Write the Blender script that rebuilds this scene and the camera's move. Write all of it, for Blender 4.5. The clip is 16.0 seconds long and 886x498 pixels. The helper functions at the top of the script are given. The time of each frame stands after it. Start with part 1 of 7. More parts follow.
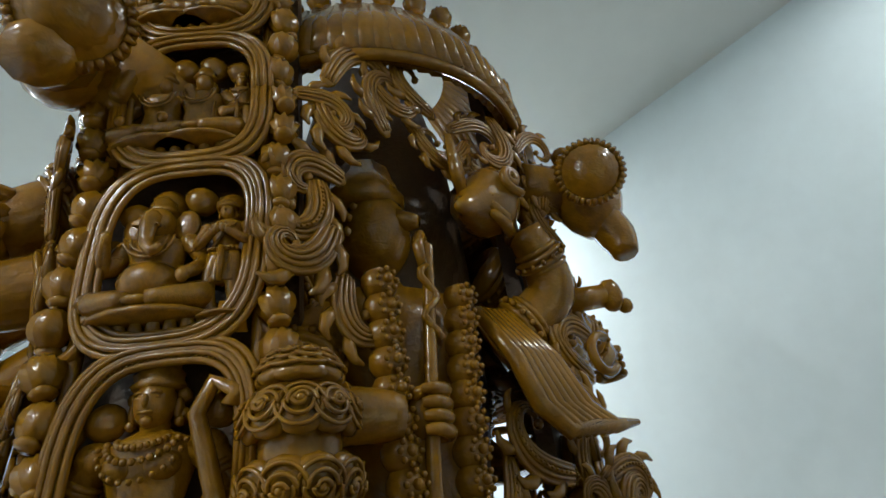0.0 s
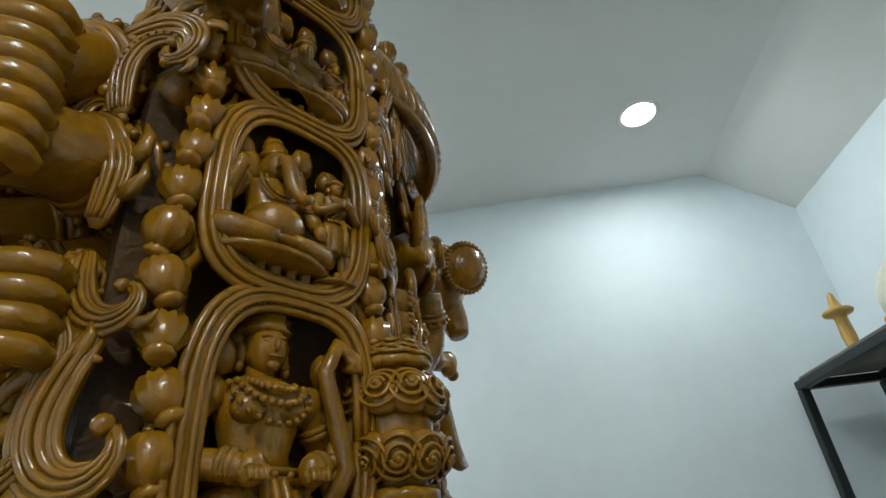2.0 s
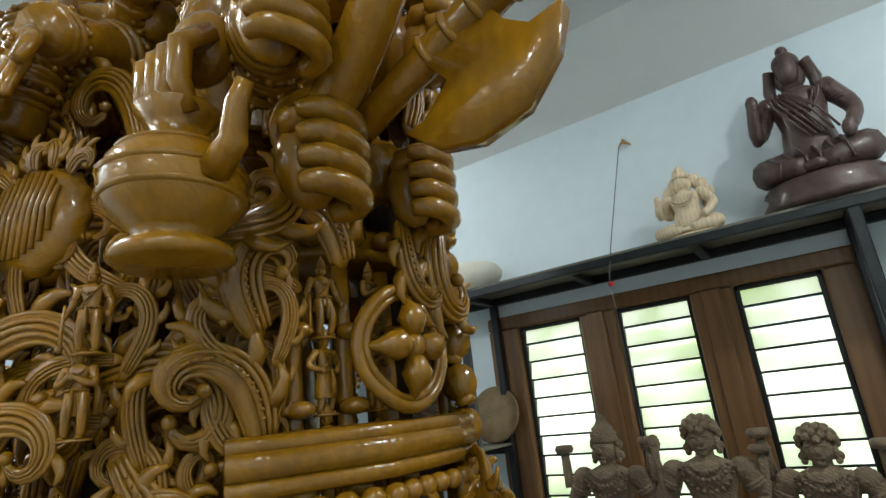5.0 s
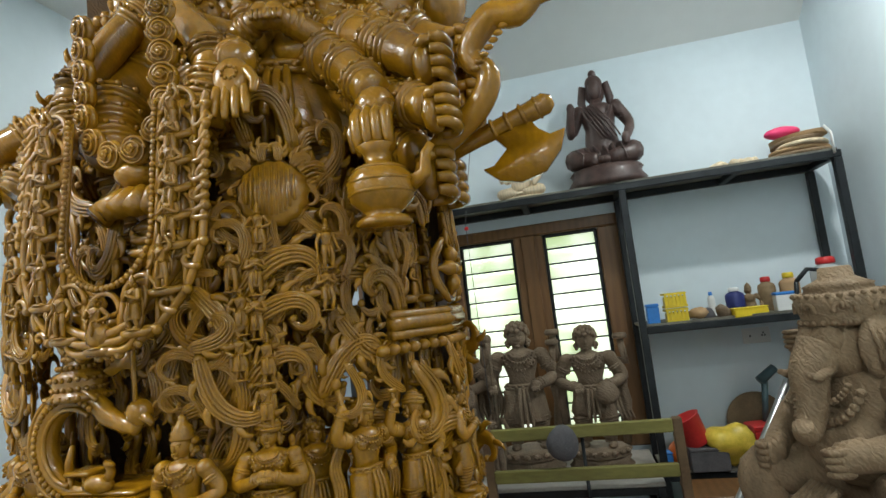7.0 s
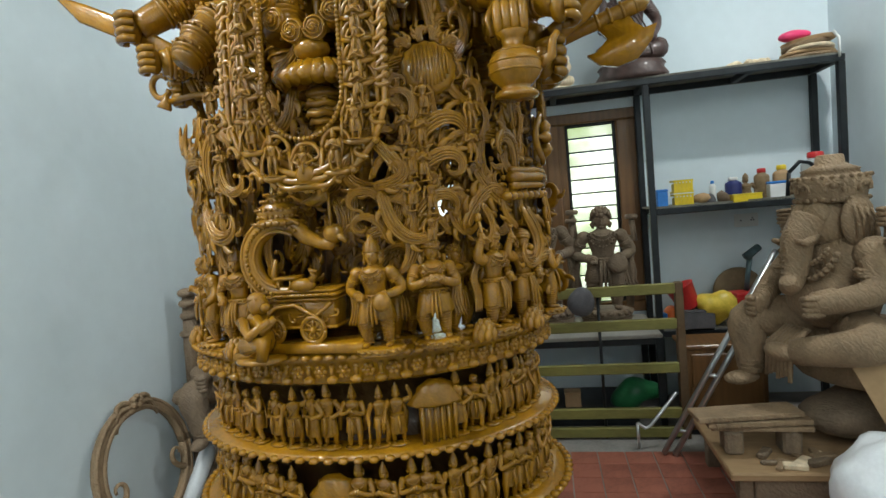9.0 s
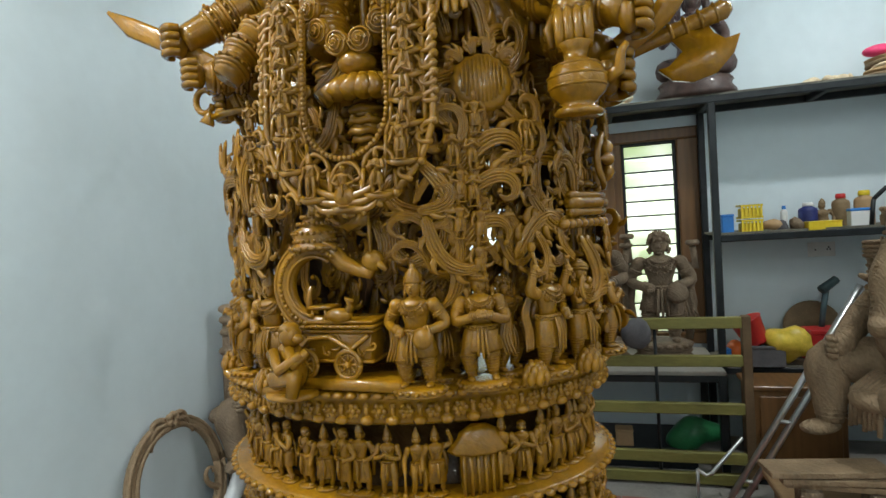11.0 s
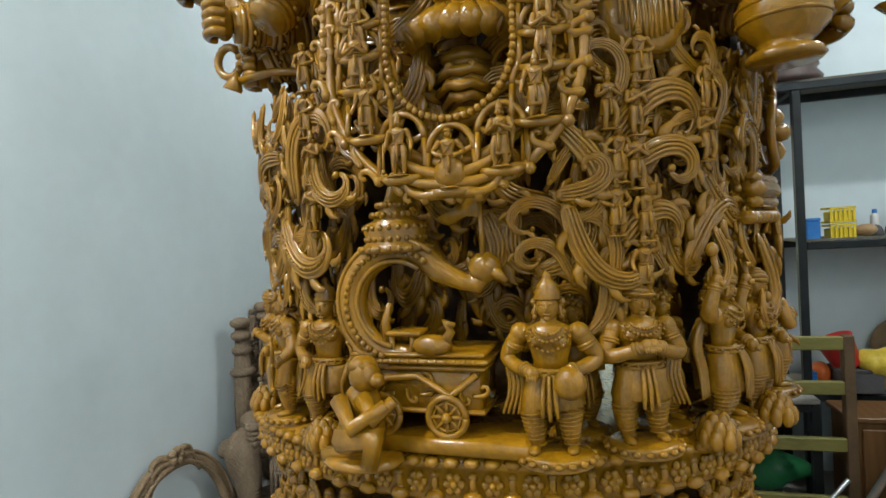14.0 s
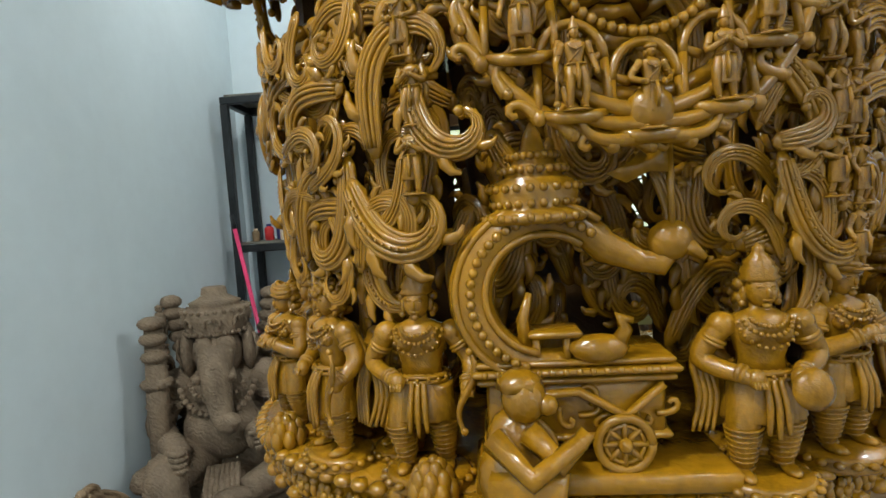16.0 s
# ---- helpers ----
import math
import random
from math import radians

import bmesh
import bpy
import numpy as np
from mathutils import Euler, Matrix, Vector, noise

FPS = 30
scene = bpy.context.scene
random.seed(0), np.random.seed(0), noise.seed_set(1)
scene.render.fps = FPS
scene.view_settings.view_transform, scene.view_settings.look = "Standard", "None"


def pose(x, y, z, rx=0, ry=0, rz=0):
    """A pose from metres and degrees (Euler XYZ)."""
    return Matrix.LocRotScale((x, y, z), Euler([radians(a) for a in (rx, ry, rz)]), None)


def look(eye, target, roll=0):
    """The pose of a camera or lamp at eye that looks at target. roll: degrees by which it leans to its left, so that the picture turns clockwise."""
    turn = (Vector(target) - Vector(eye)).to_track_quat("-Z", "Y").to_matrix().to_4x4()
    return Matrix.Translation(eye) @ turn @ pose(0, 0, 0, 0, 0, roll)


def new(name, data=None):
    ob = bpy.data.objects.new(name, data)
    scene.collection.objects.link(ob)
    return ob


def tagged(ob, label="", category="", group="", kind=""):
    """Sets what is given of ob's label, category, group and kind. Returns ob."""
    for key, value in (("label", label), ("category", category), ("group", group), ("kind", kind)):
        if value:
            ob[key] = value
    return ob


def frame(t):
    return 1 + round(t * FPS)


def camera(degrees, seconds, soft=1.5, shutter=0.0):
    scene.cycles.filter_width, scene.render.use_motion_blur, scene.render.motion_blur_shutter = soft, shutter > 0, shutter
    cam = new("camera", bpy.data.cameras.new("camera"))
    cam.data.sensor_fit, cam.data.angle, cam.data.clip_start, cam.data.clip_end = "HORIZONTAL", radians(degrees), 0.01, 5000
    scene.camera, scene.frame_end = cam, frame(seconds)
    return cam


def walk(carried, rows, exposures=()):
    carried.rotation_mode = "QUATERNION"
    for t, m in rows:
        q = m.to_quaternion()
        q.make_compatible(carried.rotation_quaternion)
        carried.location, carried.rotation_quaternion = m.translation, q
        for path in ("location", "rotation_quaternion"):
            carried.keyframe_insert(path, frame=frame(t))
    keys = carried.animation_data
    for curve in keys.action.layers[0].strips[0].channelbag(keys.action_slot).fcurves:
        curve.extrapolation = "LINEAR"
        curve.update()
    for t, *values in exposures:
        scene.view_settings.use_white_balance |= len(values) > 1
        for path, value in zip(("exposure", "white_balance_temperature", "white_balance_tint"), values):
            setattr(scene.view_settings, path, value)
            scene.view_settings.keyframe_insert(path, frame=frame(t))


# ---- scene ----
cam = camera(78.0, 16.0, shutter=0.0)
PATH = [
    (0, (0.647, 0.93, 1.679), (-0.506, -0.414, 2.61), -8.2),
    (0.5, (0.703, 0.9, 1.667), (-0.519, -0.311, 2.687), -8.6),
    (1, (0.809, 0.782, 1.653), (-0.587, -0.188, 2.708), -7.6),
    (1.5, (0.959, 0.571, 1.639), (-0.648, 0.054, 2.711), -7.5),
    (2, (1.142, 0.396, 1.633), (-0.597, 0.279, 2.614), -6.0),
    (2.5, (1.293, 0.286, 1.572), (-0.442, 0.518, 2.538), -7.1),
    (3, (1.258, 0.066, 1.562), (-0.421, 0.744, 2.412), -6.4),
    (3.5, (1.189, -0.144, 1.548), (-0.352, 0.914, 2.261), -6.4),
    (4, (1.161, -0.311, 1.568), (-0.259, 0.941, 2.215), -5.8),
    (4.2, (1.165, -0.374, 1.564), (-0.216, 0.923, 2.206), -5.7),
    (6.3, (1.012, -1.32, 1.58), (0.536, 0.584, 1.962), -7.1),
    (6.5, (1.026, -1.386, 1.56), (0.558, 0.526, 1.915), -7.2),
    (7, (0.955, -1.517, 1.546), (0.519, 0.421, 1.78), -6.6),
    (7.5, (0.915, -1.676, 1.549), (0.476, 0.272, 1.666), -5.0),
    (8, (0.827, -1.812, 1.526), (0.4, 0.142, 1.554), -4.4),
    (8.5, (0.694, -1.925, 1.49), (0.296, 0.035, 1.432), -5.6),
    (9, (0.648, -1.961, 1.454), (0.264, -0.003, 1.316), -5.1),
    (9.2, (0.649, -1.953, 1.441), (0.264, 0.004, 1.293), -4.2),
    (11.3, (0.59, -1.801, 1.489), (0.049, 0.123, 1.424), -3.8),
    (11.5, (0.553, -1.784, 1.487), (0.028, 0.145, 1.421), -3.9),
    (12, (0.495, -1.76, 1.482), (-0.029, 0.169, 1.417), -3.9),
    (12.5, (0.443, -1.724, 1.476), (-0.099, 0.2, 1.408), -3.7),
    (13, (0.388, -1.656, 1.486), (-0.177, 0.261, 1.432), -3.7),
    (13.5, (0.334, -1.574, 1.49), (-0.228, 0.344, 1.447), -3.8),
    (14, (0.253, -1.492, 1.475), (-0.267, 0.438, 1.434), -3.3),
    (14.5, (0.146, -1.41, 1.459), (-0.312, 0.536, 1.428), -3.5),
    (15, (0.021, -1.352, 1.461), (-0.309, 0.62, 1.409), -4.0),
    (15.5, (-0.096, -1.309, 1.46), (-0.292, 0.68, 1.384), -3.5),
    (16, (-0.206, -1.268, 1.478), (-0.25, 0.726, 1.337), -3.9),
]
EXPOSURES = [(0.0, -0.03), (3.0, -0.05), (4.0, -0.15), (6.5, -0.03), (11.5, -0.06), (14.0, 0.03), (16.0, 0.0)]
LAMP_POWER = 27
walk(cam, [(t, look(eye, target, roll)) for t, eye, target, roll in PATH], EXPOSURES)

# ---- world and lights ----
world = bpy.data.worlds.new("sky")
scene.world = world
world.use_nodes = True
wn = world.node_tree
sky = wn.nodes.new("ShaderNodeTexSky")
sky.sky_type = "NISHITA"
sky.sun_disc = False
sky.sun_elevation, sky.sun_rotation = radians(50), radians(200)
wn.links.new(sky.outputs[0], wn.nodes["Background"].inputs[0])
wn.nodes["Background"].inputs[1].default_value = 0.10
sun_lamp = bpy.data.lights.new("sun", "SUN")
sun_lamp.energy, sun_lamp.angle, sun_lamp.color = 3.0, radians(0.5), (1, 0.95, 0.88)
sun = new("sun", sun_lamp)
sun.matrix_world = look((0, -3, 8), (0.5, 5.5, 0))

CEIL, BACK, LEFT, RIGHT, FRONT = 3.36, 2.10, -1.49, 2.52, -4.2
LAMPS = [(-0.90, 1.24, 0.32), (2.2, 0.7, 1.0), (-1.05, -1.4, 2.05), (1.75, -1.5, 0.62), (-0.87, -3.4, 1.0), (1.75, -3.4, 1.0)]
for lx, ly, lp in LAMPS:
    spot = bpy.data.lights.new("downlight", "AREA")
    spot.shape, spot.size, spot.energy, spot.color = "DISK", 0.13, LAMP_POWER * lp, (0.95, 1.0, 0.99)
    new("downlight", spot).matrix_world = look((lx, ly, CEIL - 0.03), (lx, ly, 0))
pane_lamp = bpy.data.lights.new("window_daylight", "AREA")
pane_lamp.shape, pane_lamp.size, pane_lamp.size_y, pane_lamp.energy, pane_lamp.color = "RECTANGLE", 1.5, 1.2, 35, (0.95, 1.0, 0.97)
new("window_daylight", pane_lamp).matrix_world = look((0.47, 2.42, 1.4), (0.47, 0.0, 1.2))


# ---- materials ----
def material(name, base, rough=0.5, metal=0.0, vary=0.15, scale=8.0, bump=0.0, bump_scale=60.0, stretch=(1, 1, 1), coat=0.0, fine=None, per=0.0, wave=0.0, groove=0.0):
    """Procedural surface: two scales of noise in the colour, noise bump, optional grain rings."""
    m = bpy.data.materials.new(name)
    m.use_nodes = True
    nt = m.node_tree
    n, l = nt.nodes, nt.links
    b = n["Principled BSDF"]
    b.inputs["Roughness"].default_value = rough
    b.inputs["Metallic"].default_value = metal
    b.inputs["Coat Weight"].default_value = coat
    b.inputs["Coat Roughness"].default_value = 0.12
    b.inputs["Specular IOR Level"].default_value = 0.35
    co = n.new("ShaderNodeTexCoord")
    mp = n.new("ShaderNodeMapping")
    mp.inputs["Scale"].default_value = stretch
    l.new(co.outputs["Object"], mp.inputs["Vector"])
    big = n.new("ShaderNodeTexNoise")
    big.inputs["Scale"].default_value, big.inputs["Detail"].default_value = scale, 4
    l.new(mp.outputs[0], big.inputs["Vector"])
    small = n.new("ShaderNodeTexNoise")
    small.inputs["Scale"].default_value, small.inputs["Detail"].default_value = scale * 9, 3
    l.new(mp.outputs[0], small.inputs["Vector"])
    add = n.new("ShaderNodeMath")
    add.operation = "MULTIPLY_ADD"
    add.inputs[1].default_value = 0.45
    l.new(small.outputs[0], add.inputs[0])
    l.new(big.outputs[0], add.inputs[2])
    last = add.outputs[0]
    if wave:
        w = n.new("ShaderNodeTexWave")
        w.inputs["Scale"].default_value, w.inputs["Distortion"].default_value, w.inputs["Detail"].default_value = wave, 6, 3
        l.new(mp.outputs[0], w.inputs["Vector"])
        a2 = n.new("ShaderNodeMath")
        a2.operation = "MULTIPLY_ADD"
        a2.inputs[1].default_value = 0.35
        l.new(w.outputs[1], a2.inputs[0])
        l.new(last, a2.inputs[2])
        last = a2.outputs[0]
    if per:
        oi = n.new("ShaderNodeObjectInfo")
        a3 = n.new("ShaderNodeMath")
        a3.operation = "MULTIPLY_ADD"
        a3.inputs[1].default_value = per
        l.new(oi.outputs["Random"], a3.inputs[0])
        l.new(last, a3.inputs[2])
        last = a3.outputs[0]
    ramp = n.new("ShaderNodeValToRGB")
    lo = [max(0, c * (1 - vary)) for c in base]
    hi = fine or [min(1, c * (1 + vary)) for c in base]
    ramp.color_ramp.elements[0].position, ramp.color_ramp.elements[1].position = 0.45, 1.0 + per * 0.5 + (0.2 if wave else 0)
    ramp.color_ramp.elements[0].color, ramp.color_ramp.elements[1].color = (*lo, 1), (*hi, 1)
    l.new(last, ramp.inputs[0])
    l.new(ramp.outputs[0], b.inputs["Base Color"])
    if bump:
        bn = n.new("ShaderNodeTexNoise")
        bn.inputs["Scale"].default_value, bn.inputs["Detail"].default_value = bump_scale, 4
        l.new(mp.outputs[0], bn.inputs["Vector"])
        high = bn.outputs[0]
        if groove:
            gw = n.new("ShaderNodeTexWave")
            gw.bands_direction = "DIAGONAL"
            gw.inputs["Scale"].default_value, gw.inputs["Distortion"].default_value, gw.inputs["Detail"].default_value, gw.inputs["Detail Scale"].default_value = groove, 9, 2, 1.6
            l.new(co.outputs["Object"], gw.inputs["Vector"])
            ga = n.new("ShaderNodeMath")
            ga.operation = "MULTIPLY_ADD"
            ga.inputs[1].default_value = 0.5
            l.new(gw.outputs[1], ga.inputs[0])
            l.new(high, ga.inputs[2])
            high = ga.outputs[0]
        bp = n.new("ShaderNodeBump")
        bp.inputs["Strength"].default_value, bp.inputs["Distance"].default_value = bump, 0.004
        l.new(high, bp.inputs["Height"])
        l.new(bp.outputs[0], b.inputs["Normal"])
    return m


def glowing(name, color, strength):
    m = bpy.data.materials.new(name)
    m.use_nodes = True
    b = m.node_tree.nodes["Principled BSDF"]
    b.inputs["Base Color"].default_value = (*color, 1)
    b.inputs["Emission Color"].default_value = (*color, 1)
    b.inputs["Emission Strength"].default_value = strength
    return m


WOOD = material("varnished_wood", (0.245, 0.109, 0.0036), 0.22, 0, 0.42, 7, 0.16, 70, (1, 1, 0.6), 0.30, groove=30)
# same varnished wood, its colour darkened for the shade deep in the carving
WOOD_SHADED = material("varnished_wood_shaded", (0.055, 0.025, 0.004), 0.5, 0, 0.3, 6, 0.3, 60, (1, 1, 0.6), 0.05, groove=30)
RAW = material("raw_wood", (0.25, 0.17, 0.098), 0.7, 0, 0.3, 9, 0.85, 70, (1, 1, 0.5), groove=22)
RAW_D = material("dusty_dark_wood", (0.19, 0.136, 0.088), 0.7, 0, 0.35, 12, 0.85, 80, (1, 1, 0.5), groove=22)
DARKST = material("dark_oiled_wood", (0.075, 0.045, 0.038), 0.38, 0, 0.4, 10, 0.3, 120, coat=0.2)
IVORY = material("pale_wood", (0.62, 0.50, 0.34), 0.6, 0, 0.2, 9, 0.3, 100, wave=6)
WALL = material("white_paint", (0.68, 0.765, 0.80), 0.75, 0, 0.05, 1.6, 0.10, 240)
CEILM = material("ceiling_paint", (0.70, 0.72, 0.70), 0.8, 0, 0.04, 1.3, 0.08, 200)
BLACK = material("black_metal_paint", (0.012, 0.015, 0.017), 0.42, 0, 0.5, 14, 0.2, 90)
SHELFB = material("shelf_board", (0.16, 0.15, 0.12), 0.7, 0, 0.4, 10, 0.2, 90)
FRAMEW = material("teak_frame", (0.16, 0.078, 0.028), 0.42, 0, 0.2, 5, 0.25, 90, (1, 1, 0.2), coat=0.15, wave=7)
# the panes emit: daylight through the frosted glass is put into their glow
GLASS_GLOW = glowing("frosted_louvre_daylight_glow", (0.93, 1.0, 0.86), 1.05)
gn = GLASS_GLOW.node_tree
# green-to-white noise in the glow stands for the garden light behind
gt, gc, gr = gn.nodes.new("ShaderNodeTexNoise"), gn.nodes.new("ShaderNodeTexCoord"), gn.nodes.new("ShaderNodeValToRGB")
gt.inputs["Scale"].default_value, gt.inputs["Detail"].default_value = 3.2, 3
gr.color_ramp.elements[0].position, gr.color_ramp.elements[1].position = 0.40, 0.64
gr.color_ramp.elements[0].color, gr.color_ramp.elements[1].color = (0.40, 0.55, 0.22, 1), (0.95, 1.0, 0.90, 1)
gi, gv = gn.nodes.new("ShaderNodeObjectInfo"), gn.nodes.new("ShaderNodeVectorMath")
gn.links.new(gc.outputs["Object"], gv.inputs[0])
gn.links.new(gi.outputs["Location"], gv.inputs[1])
gn.links.new(gv.outputs[0], gt.inputs["Vector"])
gn.links.new(gt.outputs[0], gr.inputs[0])
gn.links.new(gr.outputs[0], gn.nodes["Principled BSDF"].inputs["Emission Color"])
TILE = material("red_floor_tile", (0.25, 0.085, 0.055), 0.5, 0, 0.35, 7, 0.2, 60, per=0.3)
GROUT = material("cement", (0.24, 0.225, 0.205), 0.85, 0, 0.25, 5, 0.5, 80)
BENCHW = material("moss_green_wood", (0.19, 0.17, 0.045), 0.55, 0, 0.35, 7, 0.3, 70, (0.3, 1, 1))
ALU = material("aluminium", (0.55, 0.56, 0.56), 0.35, 0.9, 0.15, 12)
CARD = material("cardboard", (0.42, 0.27, 0.14), 0.85, 0, 0.15, 5, 0.2, 60)
PLASTIC_W = material("white_plastic_sheet", (0.62, 0.64, 0.65), 0.35, 0, 0.12, 9, 0.6, 18)
PINK = material("pink_plastic", (0.75, 0.05, 0.16), 0.4, 0, 0.1)
RED = material("red_plastic", (0.55, 0.03, 0.03), 0.35, 0, 0.2)
YELLOW = material("yellow_plastic", (0.75, 0.55, 0.03), 0.4, 0, 0.15)
BLUE = material("blue_plastic", (0.04, 0.22, 0.62), 0.4, 0, 0.2)
NAVY = material("navy_print", (0.03, 0.04, 0.16), 0.45, 0, 0.3)
WHITEP = material("white_plastic", (0.72, 0.72, 0.70), 0.4, 0, 0.06)
BROWNP = material("brown_pulp", (0.22, 0.15, 0.08), 0.7, 0, 0.3, 14, 0.4)
GREENP = material("green_plastic", (0.02, 0.14, 0.05), 0.35, 0, 0.3)
GREY = material("grey_cloth", (0.10, 0.095, 0.10), 0.8, 0, 0.3, 12, 0.4)
LAMPG = glowing("lamp_diffuser", (1, 1, 0.97), 14)


# ---- mesh helpers ----
class Shape:
    """Points and faces gathered for one mesh."""

    def __init__(self):
        self.v, self.f = [], []

    def add(self, pts, faces):
        k = len(self.v)
        self.v.extend(tuple(p) for p in pts)
        self.f.extend(tuple(i + k for i in q) for q in faces)

    def mesh(self, name, mat, smooth=True):
        me = bpy.data.meshes.new(name)
        me.from_pydata(self.v, [], self.f)
        me.materials.append(mat)
        if smooth:
            me.polygons.foreach_set("use_smooth", [True] * len(me.polygons))
        me.update()
        return me


def part(name, shape, mat, parent=None, label="", smooth=True, m=None):
    """Links a shape (or a mesh) as one object, under parent if there is one."""
    me = shape.mesh(name, mat, smooth) if isinstance(shape, Shape) else shape
    ob = new(name, me)
    if parent:
        ob.parent = parent
    if m is not None:
        ob.matrix_basis = m
    return tagged(ob, label)


def thing(name, label, category, group="", kind="", at=(0, 0, 0), turn=0):
    ob = new(name)
    ob.empty_display_size = 0.1
    ob.matrix_basis = pose(*at, 0, 0, turn)
    return tagged(ob, label, category, group, kind)


def box(s, lo, hi, bev=0.0):
    x0, y0, z0 = lo
    x1, y1, z1 = hi
    if bev <= 0:
        p = [(x0, y0, z0), (x1, y0, z0), (x1, y1, z0), (x0, y1, z0), (x0, y0, z1), (x1, y0, z1), (x1, y1, z1), (x0, y1, z1)]
        s.add(p, [(0, 3, 2, 1), (4, 5, 6, 7), (0, 1, 5, 4), (1, 2, 6, 5), (2, 3, 7, 6), (3, 0, 4, 7)])
        return s
    b = min(bev, (x1 - x0) / 3, (y1 - y0) / 3, (z1 - z0) / 3)
    rings = []
    for z, i in ((z0, b), (z0 + b, 0), (z1 - b, 0), (z1, b)):
        c = b
        q = [(x0 + i + c, y0 + i), (x1 - i - c, y0 + i), (x1 - i, y0 + i + c), (x1 - i, y1 - i - c), (x1 - i - c, y1 - i), (x0 + i + c, y1 - i), (x0 + i, y1 - i - c), (x0 + i, y0 + i + c)]
        rings.append([(x, y, z) for x, y in q])
    pts = [p for r in rings for p in r]
    fs = [tuple(range(7, -1, -1)), tuple(range(24, 32))]
    for k in range(3):
        for j in range(8):
            a, d = k * 8 + j, k * 8 + (j + 1) % 8
            fs.append((a, d, d + 8, a + 8))
    s.add(pts, fs)
    return s


def tube(s, pts, radii, seg=8, ridge=0.0, flat=1.0, up=None):
    """A swept tube. ridge: depth of lengthwise grooves; flat: width against thickness."""
    P = [Vector(p) for p in pts]
    n = len(P)
    if not hasattr(radii, "__len__"):
        radii = [radii] * n
    T = [(P[min(i + 1, n - 1)] - P[max(i - 1, 0)]).normalized() for i in range(n)]
    a = Vector(up) if up else (Vector((0, 0, 1)) if abs(T[0].z) < 0.9 else Vector((1, 0, 0)))
    out = []
    for i in range(n):
        a = a - T[i] * a.dot(T[i])
        if a.length < 1e-6:
            a = T[i].orthogonal()
        a.normalize()
        b = T[i].cross(a)
        if up:
            a2 = Vector(up) - T[i] * Vector(up).dot(T[i])
            if a2.length > 1e-3:
                a = a2.normalized()
                b = T[i].cross(a)
        for j in range(seg):
            w = 2 * math.pi * j / seg
            r = radii[i] * (1 - (ridge if j % 2 else 0))
            out.append(P[i] + a * (math.cos(w) * r) + b * (math.sin(w) * r * flat))
    fs = []
    for i in range(n - 1):
        for j in range(seg):
            k = (j + 1) % seg
            fs.append((i * seg + j, i * seg + k, (i + 1) * seg + k, (i + 1) * seg + j))
    fs.append(tuple(range(seg - 1, -1, -1)))
    fs.append(tuple(range((n - 1) * seg, n * seg)))
    s.add(out, fs)
    return s


def ball(s, c, r, seg=10, rings=7, m=None, ribs=0.0):
    rx, ry, rz = (r, r, r) if not hasattr(r, "__len__") else r
    pts, fs = [(0, 0, rz)], []
    for i in range(1, rings):
        th = math.pi * i / rings
        for j in range(seg):
            w = 2 * math.pi * j / seg
            q = 1 - (ribs if j % 2 else 0)
            pts.append((rx * q * math.sin(th) * math.cos(w), ry * q * math.sin(th) * math.sin(w), rz * math.cos(th)))
    pts.append((0, 0, -rz))
    for j in range(seg):
        fs.append((0, 1 + j, 1 + (j + 1) % seg))
        e = 1 + (rings - 2) * seg
        fs.append((len(pts) - 1, e + (j + 1) % seg, e + j))
    for i in range(rings - 2):
        for j in range(seg):
            a, b = 1 + i * seg + j, 1 + i * seg + (j + 1) % seg
            fs.append((a, a + seg, b + seg, b))
    c = Vector(c)
    s.add([(m @ Vector(p) if m else Vector(p)) + c for p in pts], fs)
    return s


def lathe(s, profile, seg=16, at=(0, 0, 0), ridge=0.0, sx=1.0, sy=1.0, m=None):
    pts, fs = [], []
    for r, z in profile:
        for j in range(seg):
            w = 2 * math.pi * j / seg
            q = r * (1 - (ridge if j % 2 else 0))
            p = Vector((q * sx * math.cos(w), q * sy * math.sin(w), z))
            pts.append((m @ p if m else p) + Vector(at))
    n = len(profile)
    for i in range(n - 1):
        for j in range(seg):
            k = (j + 1) % seg
            fs.append((i * seg + j, i * seg + k, (i + 1) * seg + k, (i + 1) * seg + j))
    fs.append(tuple(range(seg - 1, -1, -1)))
    fs.append(tuple(range((n - 1) * seg, n * seg)))
    s.add(pts, fs)
    return s


# ---- room ----
def setting(name, shape, mat, label, category):
    return tagged(part(name, shape, mat, smooth=False), label, category, "", "structure")


WIN = (-0.50, 1.33, 0.62, 2.06)  # opening: x0, x1, z0, z1
SLOPE_Y, SLOPE_Z = 1.70, 3.07
s = Shape()
for lo, hi in (((LEFT, BACK, 0), (WIN[0], BACK + 0.22, 3.6)), ((WIN[1], BACK, 0), (RIGHT, BACK + 0.22, 3.6)), ((WIN[0], BACK, 0), (WIN[1], BACK + 0.22, WIN[2])), ((WIN[0], BACK, WIN[3]), (WIN[1], BACK + 0.22, 3.6))):
    box(s, lo, hi)
setting("wall_north", s, WALL, "white painted plaster wall with a window opening", "wall")
setting("wall_west", box(Shape(), (LEFT - 0.2, FRONT - 0.2, 0), (LEFT, BACK + 0.22, 3.6)), WALL, "plain white painted plaster wall", "wall")
setting("wall_east", box(Shape(), (RIGHT, FRONT - 0.2, 0), (RIGHT + 0.2, BACK + 0.22, 3.6)), WALL, "plain white painted plaster wall", "wall")
setting("wall_south", box(Shape(), (LEFT, FRONT - 0.2, 0), (RIGHT, FRONT, 3.6)), WALL, "plain white painted plaster wall", "wall")
s = Shape()
